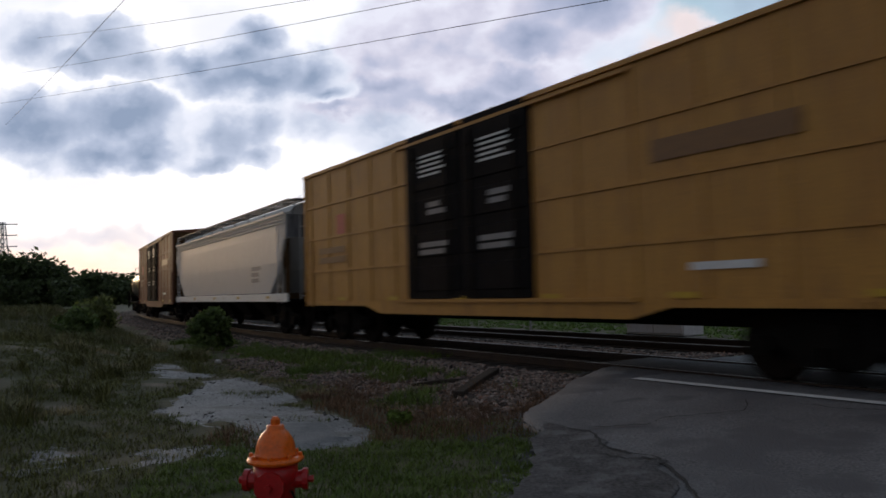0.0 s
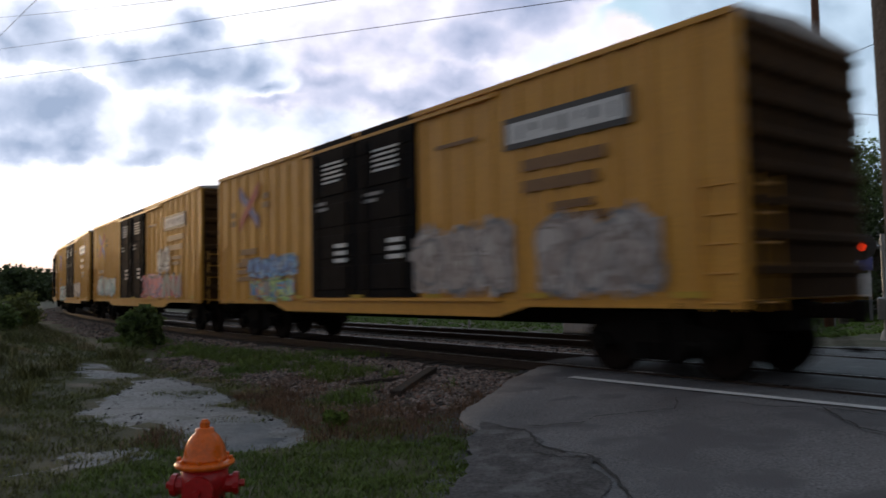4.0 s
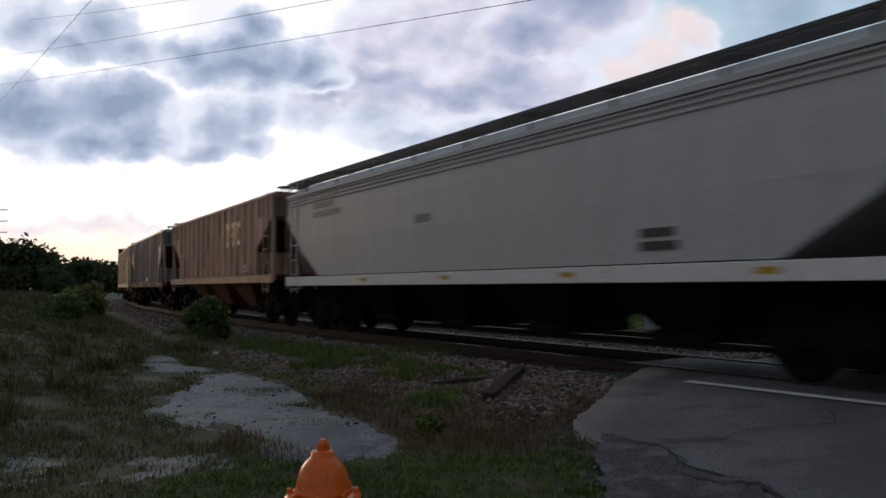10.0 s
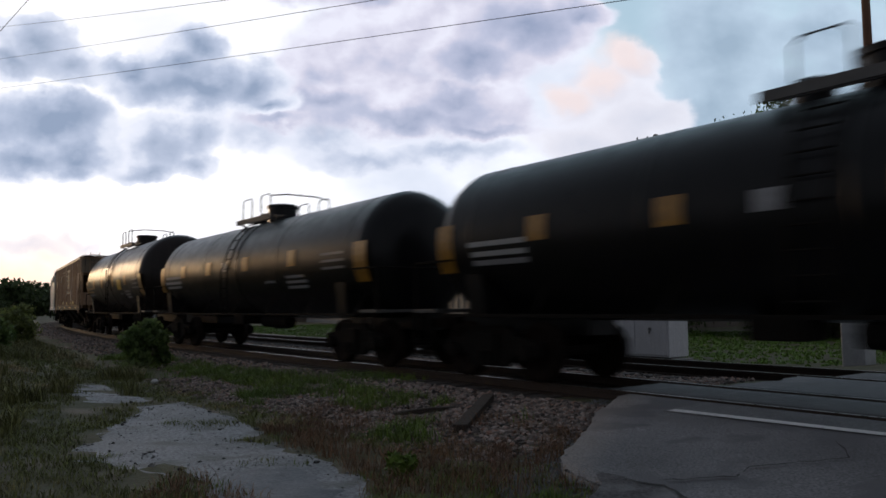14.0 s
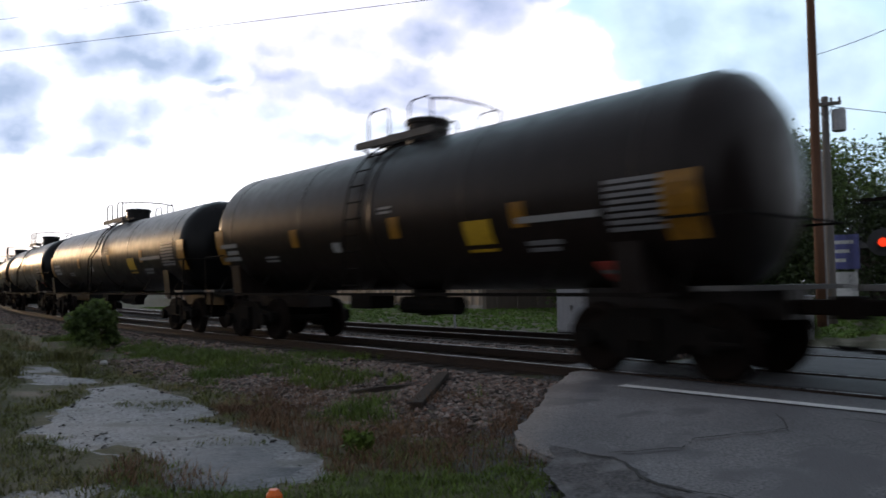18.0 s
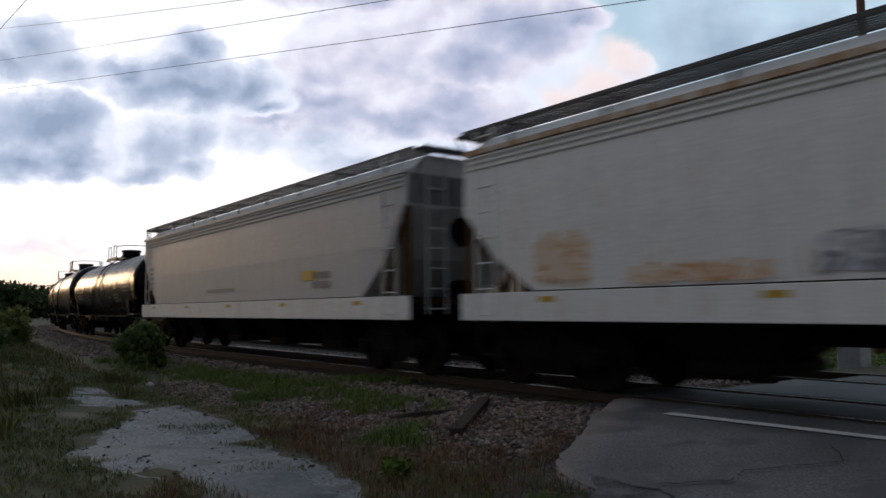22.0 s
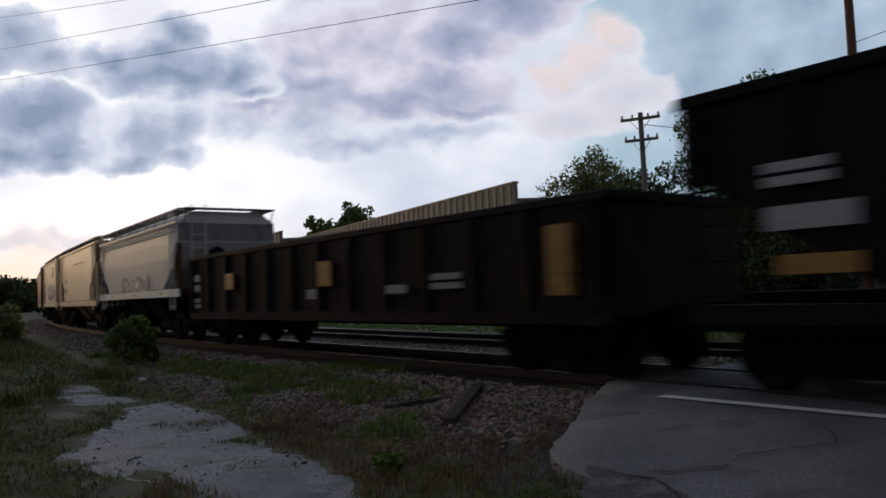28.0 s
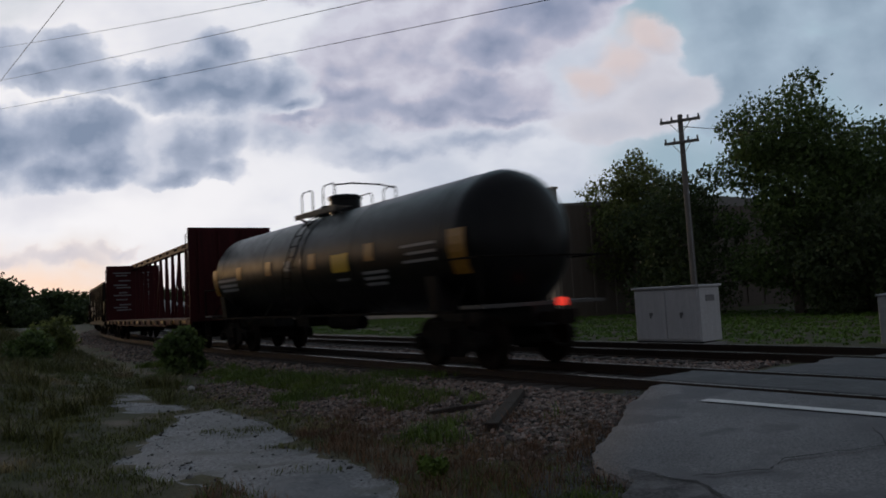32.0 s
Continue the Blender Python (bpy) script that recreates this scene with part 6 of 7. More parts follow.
    hopper(-140.8, -157.2, PATCHY, 19, 3, "patched orange and white ribbed covered hopper", zc=3.1, knee=2.2, bay_mat=IRON, sill=COAL_BLACK, panels=((4.2, 4.75), (4.95, 5.35), (-0.1, 0.7), (0.9, 1.65), (-4.0, -2.95)),
           names=[("letters", 4.0, 3.2, 3, 0.5, 0.36, MARK_UMBER), ("bars", -0.76, -0.1, 3.2, 3.55, MARK_UMBER, 2), ("bars", -2.84, -1.25, 3.72, 3.82, MARK_UMBER, 1), ("bars", -2.84, -1.25, 2.26, 2.36, MARK_UMBER, 1), ("bars", -1.35, -1.25, 2.36, 3.72, MARK_UMBER, 1),
                  ("bars", -2.7, -1.5, 2.6, 3.5, MARK_UMBER, 4), ("bars", 6.4, 6.9, 2.4, 3.2, MARK_UMBER, 3), ("bars", -3.84, -3.37, 1.8, 2.45, MARK_GREY, 4), ("bars", 0.9, 1.4, 1.52, 1.72, MARK_YELLOW, 1), ("bars", -1.5, -1.0, 1.5, 1.68, MARK_YELLOW, 1), ("bars", -3.8, -3.4, 1.5, 1.66, MARK_YELLOW, 1), ("bars", -5.2, -4.6, 1.5, 1.7, MARK_YELLOW, 1)], seed=6)
    ends = [-157.2, -171.15, -186.9, -202.8, -217.65, -235.9, -250.9, -265.45, -282.2]
    for k, (f, r) in enumerate(zip(ends, ends[1:])):
        tank_car(f, r, TANK_BROWN if k in (0, 5) else TANK_BLACK if k == 7 else TANK_SHEEN, "sooty brown-black tank car with orange tape marks" if k in (0, 5) else "black tank car with orange tape and yellow placards", k, tank_marks(f - r, k + 3, (4, 3, 0, 3, 1, 1, 4, 2)[k]), (4.0, 3.62, 3.62, 3.62, 3.62, 3.92, 3.85, 3.62)[k], (1.0, 0.92, 0.95, 1.0, 1.12, 1.1, 1.0, 0.9)[k])
    hopper(-282.2, -300.35, GREY, 0, 4, "pale grey smooth-sided covered hopper with a white sill", body=(-283.4, -299.6), zc=3.05, sill_depth=0.44, curved=True, sill=WHITE, top=3.98, names=[("bars", -0.5, 1.6, 1.75, 1.85, MARK_PALE, 1), ("bars", -5.0, -4.3, 1.9, 2.15, MARK_YELLOW, 1), ("bars", 6.6, 7.1, 2.0, 2.9, MARK_PALE, 5), ("bars", -5.6, -4.8, 1.7, 2.1, MARK_GREY, 2)], seed=7)
    hopper(-300.35, -318.8, WHITE, 0, 4, "long off-white covered hopper with red graffiti and rust runs", body=(-301.1, -317.75), zc=2.7, sill_depth=0.44, curved=True, sill=WHITE, top=3.98,
           tags=((0.5, 2.9, 1.48, 2.0, G_DUSK), (-2.0, 0.0, 1.46, 1.80, G_RED), (-4.55, -3.6, 1.46, 1.68, G_RED), (-6.8, -5.1, 1.46, 1.86, G_RUST), (5.9, 6.9, 1.46, 2.3, G_RUST), (3.4, 5.3, 1.46, 1.75, G_RUST)),
           names=[("bars", -5.95, -5.3, 1.72, 1.92, MARK_YELLOW, 1), ("bars", -6.6, -6.05, 1.72, 2.05, MARK_GREY, 3), ("bars", -4.1, -3.7, 1.82, 1.98, MARK_GREY, 3)], seed=8)
    hopper(-318.8, -337.45, BROWN, 0, 4, "oxide brown smooth-sided covered hopper", body=(-319.8, -336.9), zc=3.1, slope=2.5, curved=True, top=3.98, seed=9)
    hopper(-337.45, -349.0, CREAM, 0, 2, "short cream covered hopper with blue graffiti", body=(-337.8, -348.3), zc=3.02, knee=2.05, top=3.95, tags=((-2.6, 1.6, 1.55, 2.6, G_BLUE),), names=[("bars", -3.2, -1.6, 3.2, 3.9, MARK_BROWN, 3), ("bars", 3.0, 4.2, 2.3, 2.9, MARK_GREY, 2)], seed=10)
    hopper(-349.0, -361.2, CREAM, 0, 2, "short cream covered hopper", zc=3.02, knee=2.05, top=3.95, names=[("bars", 2.7, 3.5, 2.55, 2.8, MARK_BROWN, 2), ("bars", 2.6, 3.7, 1.95, 2.2, MARK_BROWN, 2), ("bars", -2.6, 0.6, 3.5, 3.56, MARK_BROWN, 1)], seed=11)
    hopper(-361.2, -372.7, GREY, 0, 2, "short light grey covered hopper", zc=3.02, low=1.65, top=3.95, curved=True, sill=WHITE, tags=((-2.0, 1.5, 1.55, 2.2, G_SILVER),), seed=12)
    gondola(-372.7, -388.7, "dark rusted gondola with orange panels on its side")
    coal_hopper(-388.7, -403.1, "dull black open hopper full of coal")
    centerbeam(-403.1, -425.4, "empty dark maroon centerbeam flatcar with open posts")
    last = tank_car(-425.4, -441.2, TANK_SHEEN, "black tank car at the rear of the train", 31, tank_marks(15.8, 31), 3.62, 1.0)
    part("rear_light", box(B(), -7.78, -7.68, -0.07, 0.07, 1.06, 1.2), glowing("red_rear_light", (0.9, 0.05, 0.03), 0.9), last, "red flashing end-of-train light")


build_train()


# ---- plants ----
LEAF = leaf_material("tree_leaves", (0.075, 0.127, 0.034), (0.127, 0.178, 0.052))
LEAF_PALE = leaf_material("pale_tree_leaves", (0.13, 0.17, 0.045), (0.18, 0.20, 0.065))
LEAF_DARK = leaf_material("dark_tree_leaves", (0.048, 0.075, 0.027), (0.083, 0.112, 0.039))
BARK = material("grey_brown_bark", (0.07, 0.055, 0.042), (0.11, 0.09, 0.07), 6, 0.9, 0, 0.5, 30, (1, 1, 0.2))
GRASS = material("grass_blades", (0.080, 0.104, 0.015), (0.130, 0.130, 0.026), 0.5, 0.7, 0, 0, 6, (1, 1, 1), (0.248, 0.190, 0.090), (0.56, 0.72), spread=0.5)
GRASS_LUSH = material("lush_grass_blades", (0.068, 0.126, 0.007), (0.120, 0.172, 0.014), 0.5, 0.7, 0, 0, 6, (1, 1, 1), (0.188, 0.175, 0.062), (0.66, 0.82), spread=0.4)
GRASS_TALL = material("tall_weed_blades", (0.085, 0.100, 0.020), (0.135, 0.126, 0.036), 0.5, 0.75, 0, 0, 6, (1, 1, 1), (0.22, 0.17, 0.09), (0.56, 0.72), spread=0.5)
GRASS_MOWN = material("mown_grass_blades", (0.080, 0.175, 0.013), (0.125, 0.215, 0.021), 0.5, 0.7, 0, 0, 6, spread=0.3)
GRASS_DRY = material("dry_grass_blades", (0.200, 0.115, 0.055), (0.115, 0.055, 0.030), 0.9, 0.8, 0, 0, 6, spread=0.5)


def leaf_cloud(name, blobs, count, size, mat, parent, seed):
    """Many small leaves through lumpy crowns (x, y, z, rx, ry, rz), thicker towards the outside."""
    r = np.random.RandomState(seed)
    vol = np.array([b[3] * b[4] * b[5] for b in blobs]) ** 0.8
    pick = r.choice(len(blobs), count, p=vol / vol.sum())
    b = np.array(blobs)[pick]
    d = r.normal(size=(count, 3))
    d /= np.linalg.norm(d, axis=1)[:, None]
    rad = r.uniform(0.35, 1.0, count) ** 0.45 * (1 + 0.16 * r.normal(size=count))
    c = b[:, :3] + d * rad[:, None] * b[:, 3:]
    u = r.normal(size=(count, 3))
    u /= np.linalg.norm(u, axis=1)[:, None]
    v = np.cross(u, r.normal(size=(count, 3)))
    v /= np.linalg.norm(v, axis=1)[:, None]
    s = (size * r.uniform(0.6, 1.4, count))[:, None]
    q = np.stack([c - u * s, c - v * s * 0.5, c + u * s, c + v * s * 0.5], 1).reshape(-1, 3)
    faces = np.arange(4 * count).reshape(-1, 4)
    me = bpy.data.meshes.new(name)
    me.from_pydata(q.tolist(), [], faces.tolist())
    me.materials.append(mat)
    ob = new(name, me)
    ob.parent = parent
    return ob


def tree(x, y, h, w, seed, mat, label, leaves=2500, size=0.3, lean=0.0, low=0.25):
    rnd = random.Random(seed)
    t = tagged(new("tree"), label, "tree")
    t.location = (x, y, ground_z(x, y) - 0.05)
    bm = B()
    pts = [Vector((0, 0, 0))]
    for k in range(1, 6):
        pts.append(Vector((lean * k * 0.2 + rnd.uniform(-0.1, 0.1) * w * 0.15, rnd.uniform(-0.1, 0.1) * w * 0.15, h * 0.62 * k / 5)))
    r0 = 0.022 * h + 0.05
    for k in range(5):
        rod(bm, pts[k], pts[k + 1], r0 * (1 - 0.16 * k), 8, r0 * (1 - 0.16 * (k + 1)))
    blobs = []
    n = 9
    for k in range(n):
        a = k * 2.4 + rnd.random()
        z = h * (low + (0.92 - low) * (k + 0.4) / n)
        rr = w * 0.5 * (0.72 if k < n - 2 else 0.3) * rnd.uniform(0.55, 1.05) * (1 if z > h * 0.4 else 0.85)
        c = Vector((rr * math.cos(a), rr * math.sin(a), z))
        base = pts[min(5, max(1, int(z / h * 6)))]
        rod(bm, base * 0.85, c, r0 * 0.35, 5, r0 * 0.08)
        s = w * rnd.uniform(0.22, 0.34)
        blobs.append((c.x, c.y, min(z, h - s * 0.6), s, s, s * rnd.uniform(0.6, 0.85)))
    for k in range(n):
        a = rnd.uniform(0, 6.28)
        z = h * rnd.uniform(low, 0.97)
        rr = w * 0.5 * rnd.uniform(0.5, 1.05)
        s = w * rnd.uniform(0.08, 0.16)
        blobs.append((rr * math.cos(a), rr * math.sin(a), z, s, s, s * 0.8))
    blobs.append((0, 0, h * 0.6, w * 0.3, w * 0.3, h * 0.25))
    part("trunk", bm, BARK, t)
    leaf_cloud("crown", blobs, leaves, size, mat, t, seed)
    return t


def trees():
    # beyond the tracks, near the road
    tree(18.0, 37.0, 10.8, 7.8, 21, LEAF, "tall broad dark green tree behind the signal cabinet", 29070, 0.115, low=0.12)
    tree(22.4, 38.5, 9.6, 8.0, 2, LEAF, "broad dark green tree by the road", 22610, 0.115, low=0.1)
    tree(14.0, 41.5, 7.4, 6.5, 3, LEAF_DARK, "lower dark green tree against a warehouse wall", 16150, 0.115, low=0.08)
    tree(13.0, 46.5, 10.1, 5.8, 4, LEAF_PALE, "lighter green tree behind a utility pole", 16150, 0.115)
    tree(19.5, 33.5, 5.0, 6.5, 5, LEAF_DARK, "dense dark shrub-like tree under taller trees", 14535, 0.115, low=0.05)
    tree(25.5, 33.5, 6.0, 6.0, 6, LEAF_DARK, "dense dark shrub-like tree by the road", 12920, 0.115, low=0.05)
    tree(28.5, 41.0, 10.0, 8.0, 7, LEAF, "broad dark tree beyond the road", 16150, 0.115, low=0.15)
    # above the warehouse roof
    tree(-2.6, 93.0, 12.6, 5.0, 8, LEAF, "tall thin-crowned tree above a warehouse roof", 1800, 0.36, low=0.55)
    tree(-6.6, 94.0, 11.2, 5.0, 9, LEAF, "thin-crowned tree above a warehouse roof", 1500, 0.36, low=0.5)
    tree(-25.0, 116.0, 12.8, 6.0, 10, LEAF, "tree beyond the warehouses", 1500, 0.45, low=0.4)
    # the wood along the western horizon, built from three trees
    made = [tree(-112, 200, 14.5, 15, 11, LEAF_DARK, "dark distant tree in a wooded skyline", 2600, 0.75, low=0.05),
            tree(-96, 204, 9.5, 13, 12, LEAF_DARK, "dark distant tree in a wooded skyline", 2000, 0.75, low=0.05),
            tree(-84, 210, 8.5, 12, 13, LEAF_DARK, "dark distant tree in a wooded skyline", 1800, 0.7, low=0.05)]
    rnd = random.Random(4)
    # the westernmost spots are unseen, added to dim low sky in reflections
    spots = [(-118, 198, 0, 1.0), (-126, 192, 0, 0.95), (-106, 203, 0, 0.86), (-133, 180, 0, 0.95), (-140, 168, 0, 0.9), (-100, 196, 1, 0.85), (-91, 206, 2, 1.0), (-76, 214, 2, 1.05), (-70, 222, 1, 0.95), (-66, 216, 2, 0.9),
             (-60, 226, 1, 0.85), (-52, 230, 2, 0.95), (-44, 236, 1, 0.95), (-35, 240, 2, 1.0), (-26, 240, 1, 0.9), (-148, 156, 0, 0.95), (-156, 140, 1, 1.2), (-162, 124, 0, 0.9), (-168, 108, 1, 1.2), (-172, 90, 0, 0.9), (-176, 70, 1, 1.3), (-110, 192, 2, 0.8), (-122, 186, 2, 0.8), (-88, 200, 2, 0.75), (-80, 204, 1, 0.7), (-95, 190, 2, 0.6)]
    for x, y, k, s in spots:
        c = copy_thing(made[k], pose(x, y, ground_z(x, y) - 0.2, 0, 0, rnd.uniform(0, 360)))
        c.scale = (s, s, s)
    for t in made:
        tagged(t, group="western skyline trees")


def bush(x, y, h, w, seed, mat, label, leaves=1600, size=0.06):
    rnd = random.Random(seed)
    t = tagged(new("bush"), label, "bush")
    t.location = (x, y, ground_z(x, y) - 0.03)
    bm = B()
    blobs = []
    for k in range(12):
        a = rnd.uniform(0, 6.28)
        z = h * rnd.uniform(0.25, 0.9)
        r = w * 0.42 * rnd.uniform(0.2, 1) * (1.1 - 0.5 * z / h)
        q = (r * math.cos(a), r * math.sin(a), z)
        rod(bm, (q[0] * 0.15, q[1] * 0.15, 0), q, 0.014, 5, 0.004)
        s = w * rnd.uniform(0.13, 0.22)
        blobs.append((*q, s, s, s * 1.1))
    part("stem", bm, BARK, t)
    leaf_cloud("foliage", blobs, leaves, size, mat, t, seed)


def inside(p, poly):
    x, y = p
    hit = False
    for (x0, y0), (x1, y1) in zip(poly, poly[1:] + poly[:1]):
        if (y0 > y) != (y1 > y) and x < (x1 - x0) * (y - y0) / (y1 - y0) + x0:
            hit = not hit
    return hit


def blades(name, spots, mat, label, seed, h=(0.06, 0.16), per=1, width=0.006, category="grass"):
    """Bent blades of grass, three points up each."""
    r = random.Random(seed)
    verts, faces = [], []
    for x, y in spots:
        for _ in range(per):
            px, py = x + r.gauss(0, 0.05), y + r.gauss(0, 0.05)
            z = ground_z(px, py) - 0.01
            a, hh = r.uniform(0, 6.28), r.uniform(*h)
            b = hh * r.uniform(0.2, 1.2)
            dx, dy, w = math.cos(a) * b, math.sin(a) * b, width * r.uniform(0.6, 1.5)
            wx, wy = -math.sin(a) * w, math.cos(a) * w
            k = len(verts)
            verts += [(px - wx, py - wy, z), (px + wx, py + wy, z), (px + dx * 0.35 + wx * 0.8, py + dy * 0.35 + wy * 0.8, z + hh * 0.6), (px + dx * 0.35 - wx * 0.8, py + dy * 0.35 - wy * 0.8, z + hh * 0.6), (px + dx, py + dy, z + hh)]
            faces += [(k, k + 1, k + 2, k + 3), (k + 3, k + 2, k + 4)]
    return tagged(raw(name, verts, faces, mat), label, category, kind="stuff")


def on_road(x, y, margin=0.0):
    s, d = to_track(x, y)
    p = 9.48 - d
    return (p < 8.7 and s < left_edge(p) + margin) or (8.7 <= p < 14.5 and s < 4.8)


def grass():
    r = random.Random(2)
    lawn, field, verge, dry, tall, far = [], [], [], [], [], []
    tries = 0
    while tries < 120000:
        tries += 1
        x, y = r.uniform(-14, 3), r.uniform(2.2, 26)
        s, d = to_track(x, y)
        if d < 2.3 or on_road(x, y, 0.05) or math.hypot(x, y) < 2.4:
            continue
        if abs(math.atan2(x + 0.65, y - 1.5)) > 0.75 and y > 4:
            continue
        bare = any(inside((x, y), P) for P in PATCHES)
        n = noise.noise((x * 0.9, y * 0.9, 2)) + 0.5 * noise.noise((x * 2.7, y * 2.7, 8))
        near = max(0.0, 1 - math.hypot(x, y - 2) / 26)
        if not (y < 8.6 and x > -2.6) and noise.noise((x * 5.5, y * 5.5, 6)) + 0.4 * n < -0.22:
            continue
        if bare:
            if n > 0.38 and r.random() < 0.6 or (y < 8 and x < -1.9 and n > -0.15 and r.random() < 0.5):
                field.append((x, y))
            continue
        stony = 3.4 < d + 0.7 * noise.noise((x * 0.5, y * 0.5, 1)) < 0 or (s > 3.2 and d < 4.3 + 0.8 * noise.noise((x * 0.6, y * 0.6, 1)))
        if stony:
            if n > 0.42 and r.random() < 0.7 or (s > 7 and 2.3 < d < 3.4 and n > -0.25 and r.random() < 0.8):
                verge.append((x, y))
            elif -0.2 < n < 0.2 and d > 3.0 and s < 8 and r.random() < 0.5:
                dry.append((x, y))
            continue
        if y < 8.6 and x > -2.6:
            if y > 7.5 + 0.5 * n and r.random() < 0.75:
                (dry if r.random() < 0.6 else field).append((x, y))
            elif n > -0.55 and r.random() < 0.85:
                lawn.append((x, y))
        elif x > -2.2 and d < 6.2 and y < 12:
            (dry if n < 0.15 else field).append((x, y))
        elif n > -0.35 and r.random() < 0.25 + 0.75 * near:
            field.append((x, y))
            if n > 0.35 and x < -5:
                tall.append((x, y))
    for cx, cy, k in ((-1.35, 16.4, 260), (-3.2, 17.4, 220), (-0.6, 15.9, 150), (-4.6, 18.6, 150)):
        verge += [(r.gauss(cx, 0.5), r.gauss(cy, 0.35)) for _ in range(k)]
    for _ in range(9000):
        x, y = r.gauss(-17, 4.0), r.gauss(31, 7)
        if to_track(x, y)[1] > 4.0:
            tall.append((x, y))
    for _ in range(14000):
        s, d = r.uniform(-4, 60), -r.uniform(8.5, 30)
        x, y, _h = on_track(s, d)
        if not (s < 4.5):
            far.append((x, y))
    blades("lawn_grass", lawn, GRASS_LUSH, "short green grass round a fire hydrant", 3, (0.02, 0.07), 13, 0.0034)
    blades("field_grass", field, GRASS, "patchy weedy grass between bare ground", 4, (0.02, 0.09), 7, 0.0038)
    blades("verge_weeds", verge, GRASS_LUSH, "green weeds growing in trackside ballast", 5, (0.05, 0.20), 6, 0.0045, "weeds")
    blades("dry_grass", dry, GRASS_DRY, "dry brown grass by the crossing", 6, (0.04, 0.17), 6, 0.0026)
    blades("tall_weeds", tall, GRASS_TALL, "tall pale weeds on a low bank", 7, (0.10, 0.34), 6, 0.006, "weeds")
    blades("mown_grass", far, GRASS_MOWN, "mown green grass beyond the tracks", 8, (0.04, 0.10), 10, 0.02)
    bush(-6.9, 21.7, 1.25, 1.35, 1, LEAF, "small dense green bush beside the ballast", 3200, 0.07)
    bush(-12.6, 25.2, 0.95, 1.6, 4, LEAF, "low green bush in tall weeds", 1500, 0.08)
    bush(-14.5, 31.0, 1.1, 2.0, 5, LEAF_PALE, "low pale green bush in tall weeds", 1600, 0.09)
    bush(-0.55, 8.55, 0.20, 0.36, 6, GRASS_LUSH, "small bright green weed in dry grass", 500, 0.035)


def stones():
    """Loose ballast along the shoulder and between the tracks."""
    r = np.random.RandomState(7)
    ico = bmesh.new()
    bmesh.ops.create_icosphere(ico, subdivisions=1, radius=1.0)
    base = np.array([v.co[:] for v in ico.verts])
    tri = np.array([[v.index for v in f.verts] for f in ico.faces])
    ico.free()
    verts, faces, k = [], [], 0
    n = 0
    while n < 29000:
        q = r.random_sample()
        if q < 0.62:
            s, d = r.uniform(3.2, 14), r.uniform(1.4, 4.8)
        elif q < 0.8:
            s, d = 5 + r.exponential(22), r.uniform(1.3, 3.4)
        else:
            s, d = 4.2 + r.exponential(14), -r.uniform(1.0, 3.2)
        x, y, _ = on_track(s, d)
        if on_road(x, y, 0.05):
            continue
        fade = ease(d, 5.0, 3.6)
        if d > 3.0 and r.random_sample() > fade:
            continue
        n += 1
        size = 0.019 + 0.024 * r.random_sample() ** 1.5 + (0.02 if q > 0.62 else 0)
        z = max(ground_z(x, y), float(np.interp(d, [-6.1, -4, -2.4, -2, 0, 2.0, 2.7, 3.3], [0.115, 0.125, 0.06, 0.11, 0.125, 0.115, 0.02, -0.12])))
        p = base * (1 + 0.28 * r.normal(size=(12, 1))) * np.array([1, r.uniform(0.6, 1), r.uniform(0.5, 0.8)]) * size
        a = r.uniform(0, 6.28)
        c, s_ = math.cos(a), math.sin(a)
        p = np.stack([p[:, 0] * c - p[:, 1] * s_ + x, p[:, 0] * s_ + p[:, 1] * c + y, p[:, 2] + z + size * 0.2], 1)
        verts.append(p)
        faces.append(tri + k)
        k += 12
    def scatter(name, spots, mat, label):
        vs, fs = [], []
        for i, (x, y, z, size) in enumerate(spots):
            p = base * (1 + 0.28 * r.normal(size=(12, 1))) * np.array([1, r.uniform(0.6, 1), r.uniform(0.4, 0.7)]) * size
            vs.append(p + np.array([x, y, z]))
            fs.append(tri + 12 * i)
        m = bpy.data.meshes.new(name)
        m.from_pydata(np.concatenate(vs).tolist(), [], np.concatenate(fs).tolist())
        m.materials.append(mat)
        tagged(new(name, m), label, "gravel", kind="stuff")

    rim = []
    for _ in range(3600):
        p = r.uniform(2.2, 5.6) if r.random_sample() < 0.7 else r.uniform(5.6, 8.6)
        x, y = ps(p, left_edge(p) + r.normal() * 0.22 + 0.12)
        rim.append((x, y, max(ground_z(x, y), road_z(p) - 0.02 if on_road(x, y) else -1) + 0.004, 0.008 + 0.022 * r.random_sample() ** 2))
    scatter("crumbled_asphalt", rim, ASPHALT, "loose crumbs of broken asphalt along the road edge")
    grit = []
    while len(grit) < 700:
        x, y = r.uniform(-6.3, -0.8), r.uniform(6.2, 16.5)
        if any(inside((x, y), P) for P in PATCHES):
            grit.append((x, y, ground_z(x, y) + 0.018, 0.006 + 0.012 * r.random_sample() ** 3))
    clods = []
    while len(clods) < 240:
        x, y = r.uniform(-5.0, -0.8), r.uniform(6.4, 16.5)
        if any(inside((x, y), P) for P in PATCHES) and noise.noise((x * 1.7, y * 1.7, 2)) > -0.1:
            clods.append((x, y, ground_z(x, y) + 0.018, 0.006 + 0.024 * r.random_sample() ** 3))
    scatter("soil_clods", clods, DIRT, "dark clods of soil and weed roots on limerock")
    scatter("patch_pebbles", grit, PATCH, "small pale pebbles scattered on packed limerock")
    me = bpy.data.meshes.new("ballast_stones")
    me.from_pydata(np.concatenate(verts).tolist(), [], np.concatenate(faces).tolist())
    me.materials.append(BALLAST)
